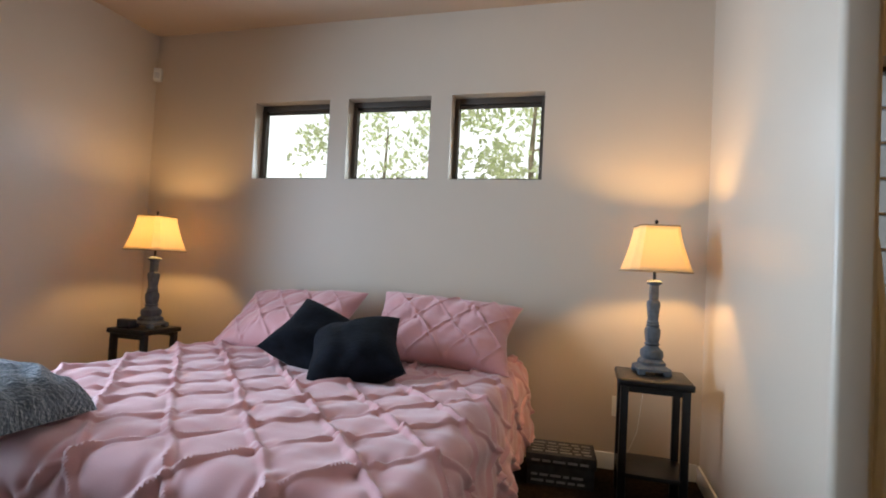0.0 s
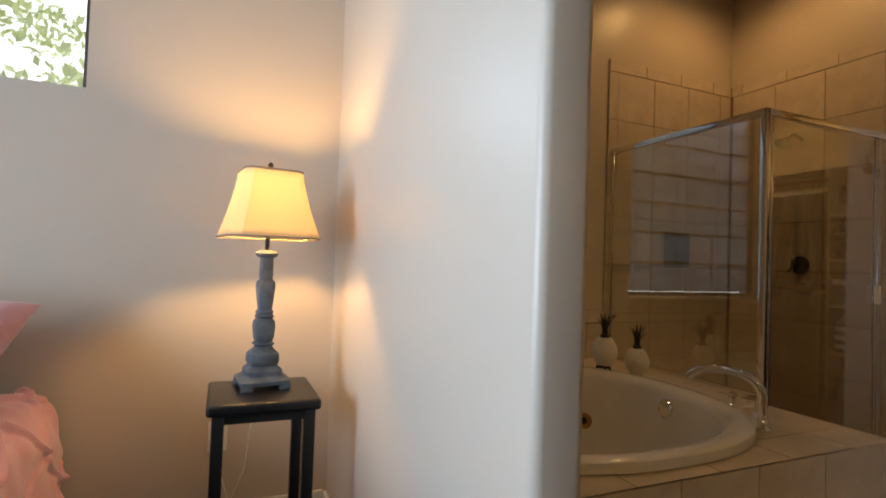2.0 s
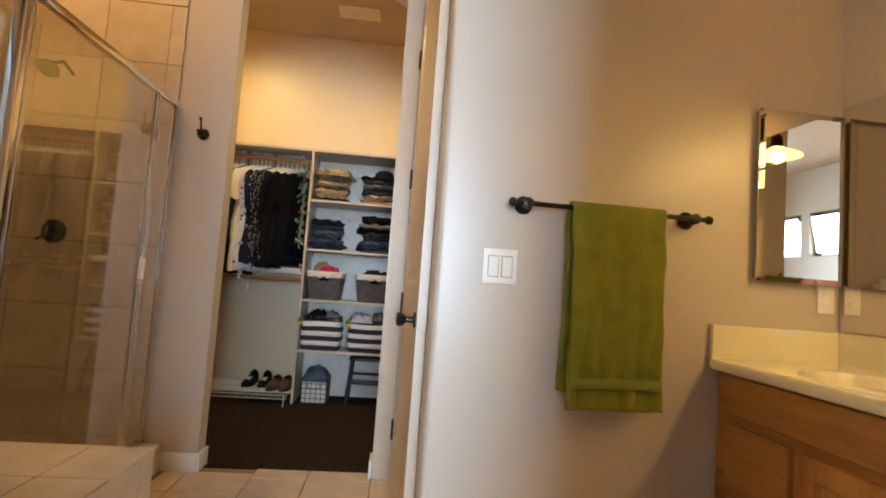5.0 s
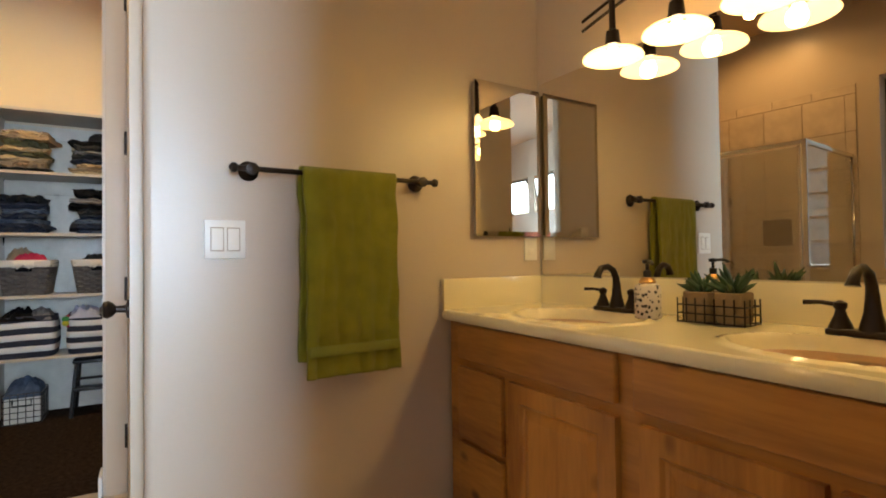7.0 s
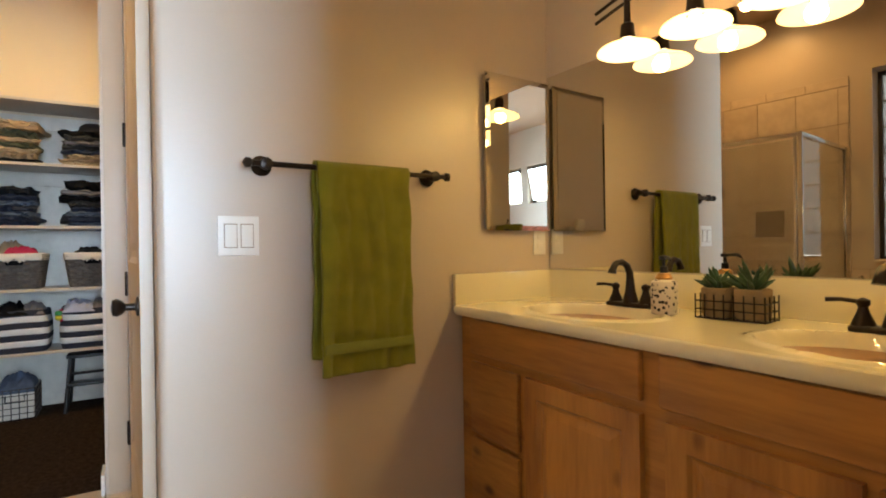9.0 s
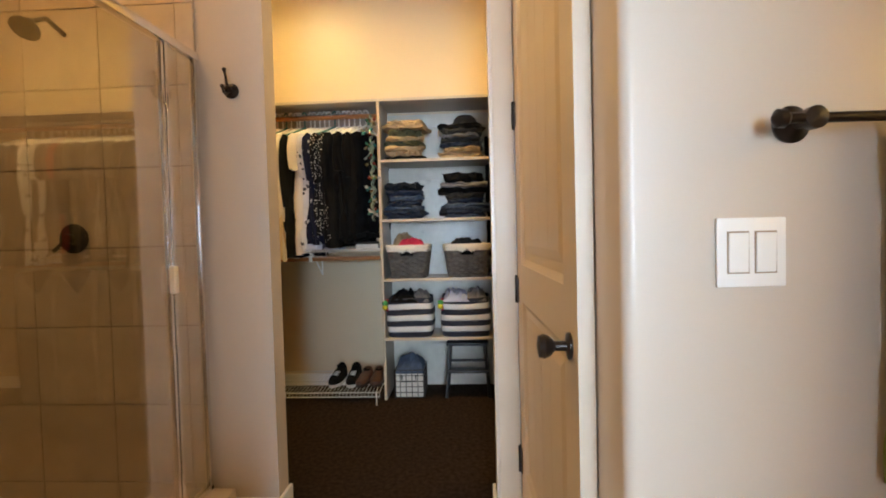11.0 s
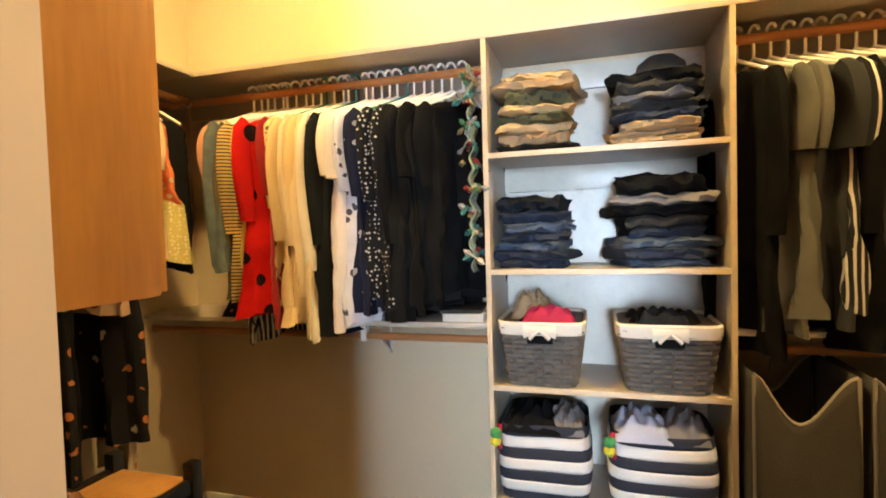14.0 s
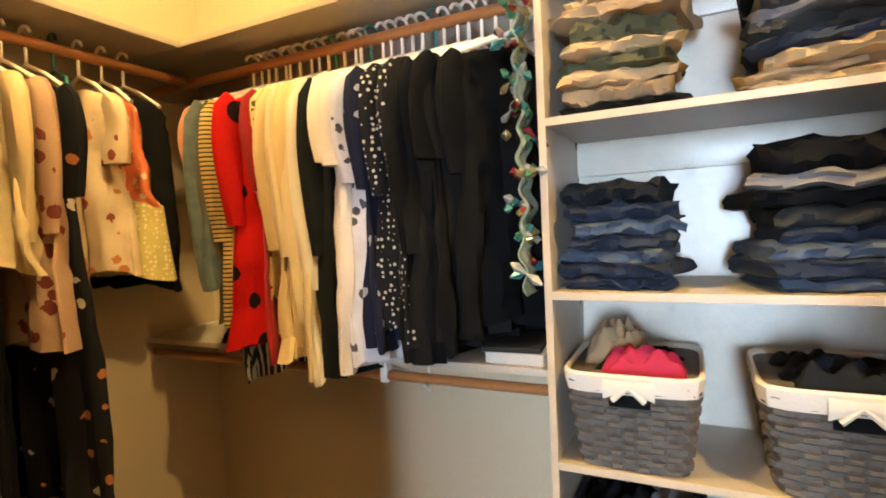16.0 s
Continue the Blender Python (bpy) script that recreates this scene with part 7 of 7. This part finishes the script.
# dark rack with a tan bag
rk = thing("storage_rack", "dark wooden two-tier rack with bags", "rack", (0, 0, 0))
kx0, kx1, ky0, ky1, kz = 7.06, 7.90, 6.46, 6.82, 0.61
for x in (kx0 + 0.02, kx1 - 0.02):
    for y in (ky0 + 0.02, ky1 - 0.02):
        part("post", box(B(), x - 0.02, x + 0.02, y - 0.02, y + 0.02, FB, kz + (0.05 if x > 7.5 else 0.05), 0.004), M["black_wood"], rk)
for z in (kz, 0.28, 0.03):
    for y in (ky0 + 0.02, ky1 - 0.02):
        part("rail", box(B(), kx0 + 0.042, kx1 - 0.042, y - 0.012, y + 0.012, z - 0.045, z, 0.003), M["black_wood"], rk)
    part("slat_shelf", box(B(), kx0 + 0.005, kx1 - 0.005, ky0 + 0.034, ky1 - 0.034, z - 0.03, z - 0.012, 0.003), M["oak"] if z > 0.5 else M["black_wood"], rk)
CL["tanleather"] = mat("tan_leather", (0.16, 0.065, 0.02), 0.5, var=0.25, scale=14, bump=0.25, bscale=60)
cloth_heap("handbag", "slouchy tan leather bag on the rack", (7.55, 6.66, kz - 0.012), 0.20, 0.24, 0.09, "tanleather", 14, "bags on the rack")
cloth_heap("handbag", "straw-coloured cloth bag on the rack", (7.30, 6.64, kz - 0.012), 0.28, 0.22, 0.22, "khaki", 15, "bags on the rack")

# fabric hampers under the far rod
M["hamper"] = mat("grey_brown_canvas", (0.05, 0.043, 0.034), 0.9, var=0.15, bump=0.4, bscale=250)
M["piping"] = mat("pale_piping", (0.24, 0.21, 0.17), 0.7)


def hamper(y0, y1, label):
    t = thing("laundry_hamper", label, "hamper", ((8.30 + 8.66) / 2, (y0 + y1) / 2, FB), group="laundry hampers")
    w, d, h = (y1 - y0) / 2, 0.18, 0.965

    def rim(u):
        return h - 0.15 * math.sin(math.pi * u ** 1.15) ** 1.5

    for sx in (-1, 1):
        part("panel", grid(B(), 16, 24, lambda u, v: (sx * (d - 0.02 + 0.03 * math.sin(math.pi * min(1, v)) + 0.01 * wob(u * 2, v * 3, sx, 1)), (2 * u - 1) * w * 0.97, 0.03 + (rim(u) - 0.03) * v)), M["hamper"], t, solid=0.005)
        part("piping", tube(B(), [(sx * (d - 0.02), (2 * u - 1) * w * 0.97, rim(u)) for u in [k / 16 for k in range(17)]], 0.006, 6), M["piping"], t, "pale piped edge")
    for sy in (-1, 1):
        part("side_panel", grid(B(), 10, 16, lambda u, v: ((2 * u - 1) * (d - 0.018), sy * (w * 0.97 + 0.006 * math.sin(3 * v)), 0.03 + (h - 0.03) * v)), M["hamper"], t, solid=0.005)
        part("piping", tube(B(), [(-d + 0.015, sy * w * 0.975, 0.04), (-d + 0.004, sy * w * 0.975, 0.5), (-d + 0.016, sy * w * 0.975, h)], 0.006, 6), M["piping"], t)
    part("floor_panel", box(B(), -d + 0.02, d - 0.02, -w * 0.95, w * 0.95, 0.0, 0.03, 0.004), M["black"], t)
    return t


for y0, y1 in ((4.50, 4.78), (4.19, 4.47), (3.88, 4.16)):
    hamper(y0, y1, "tall grey-brown canvas laundry hamper with pale piping")

# ceiling vent and lights
vt = thing("ceiling_vent", "white louvred ceiling vent", "vent", (8.22, 5.30, CEIL))
for b in ((-0.10, 0.10, -0.17, -0.15), (-0.10, 0.10, 0.15, 0.17), (-0.10, -0.08, -0.15, 0.15), (0.08, 0.10, -0.15, 0.15)):
    part("frame", box(B(), b[0], b[1], b[2], b[3], -0.012, -0.001, 0.003), M["trim"], vt)
for k in range(7):
    part("slat", box(B(), -0.072 + k * 0.024 - 0.007, -0.072 + k * 0.024 + 0.007, -0.15, 0.15, -0.010, -0.006), M["trim"], vt)
can_light(7.65, 6.30, CEIL)
can_light(7.60, 4.25, CEIL)
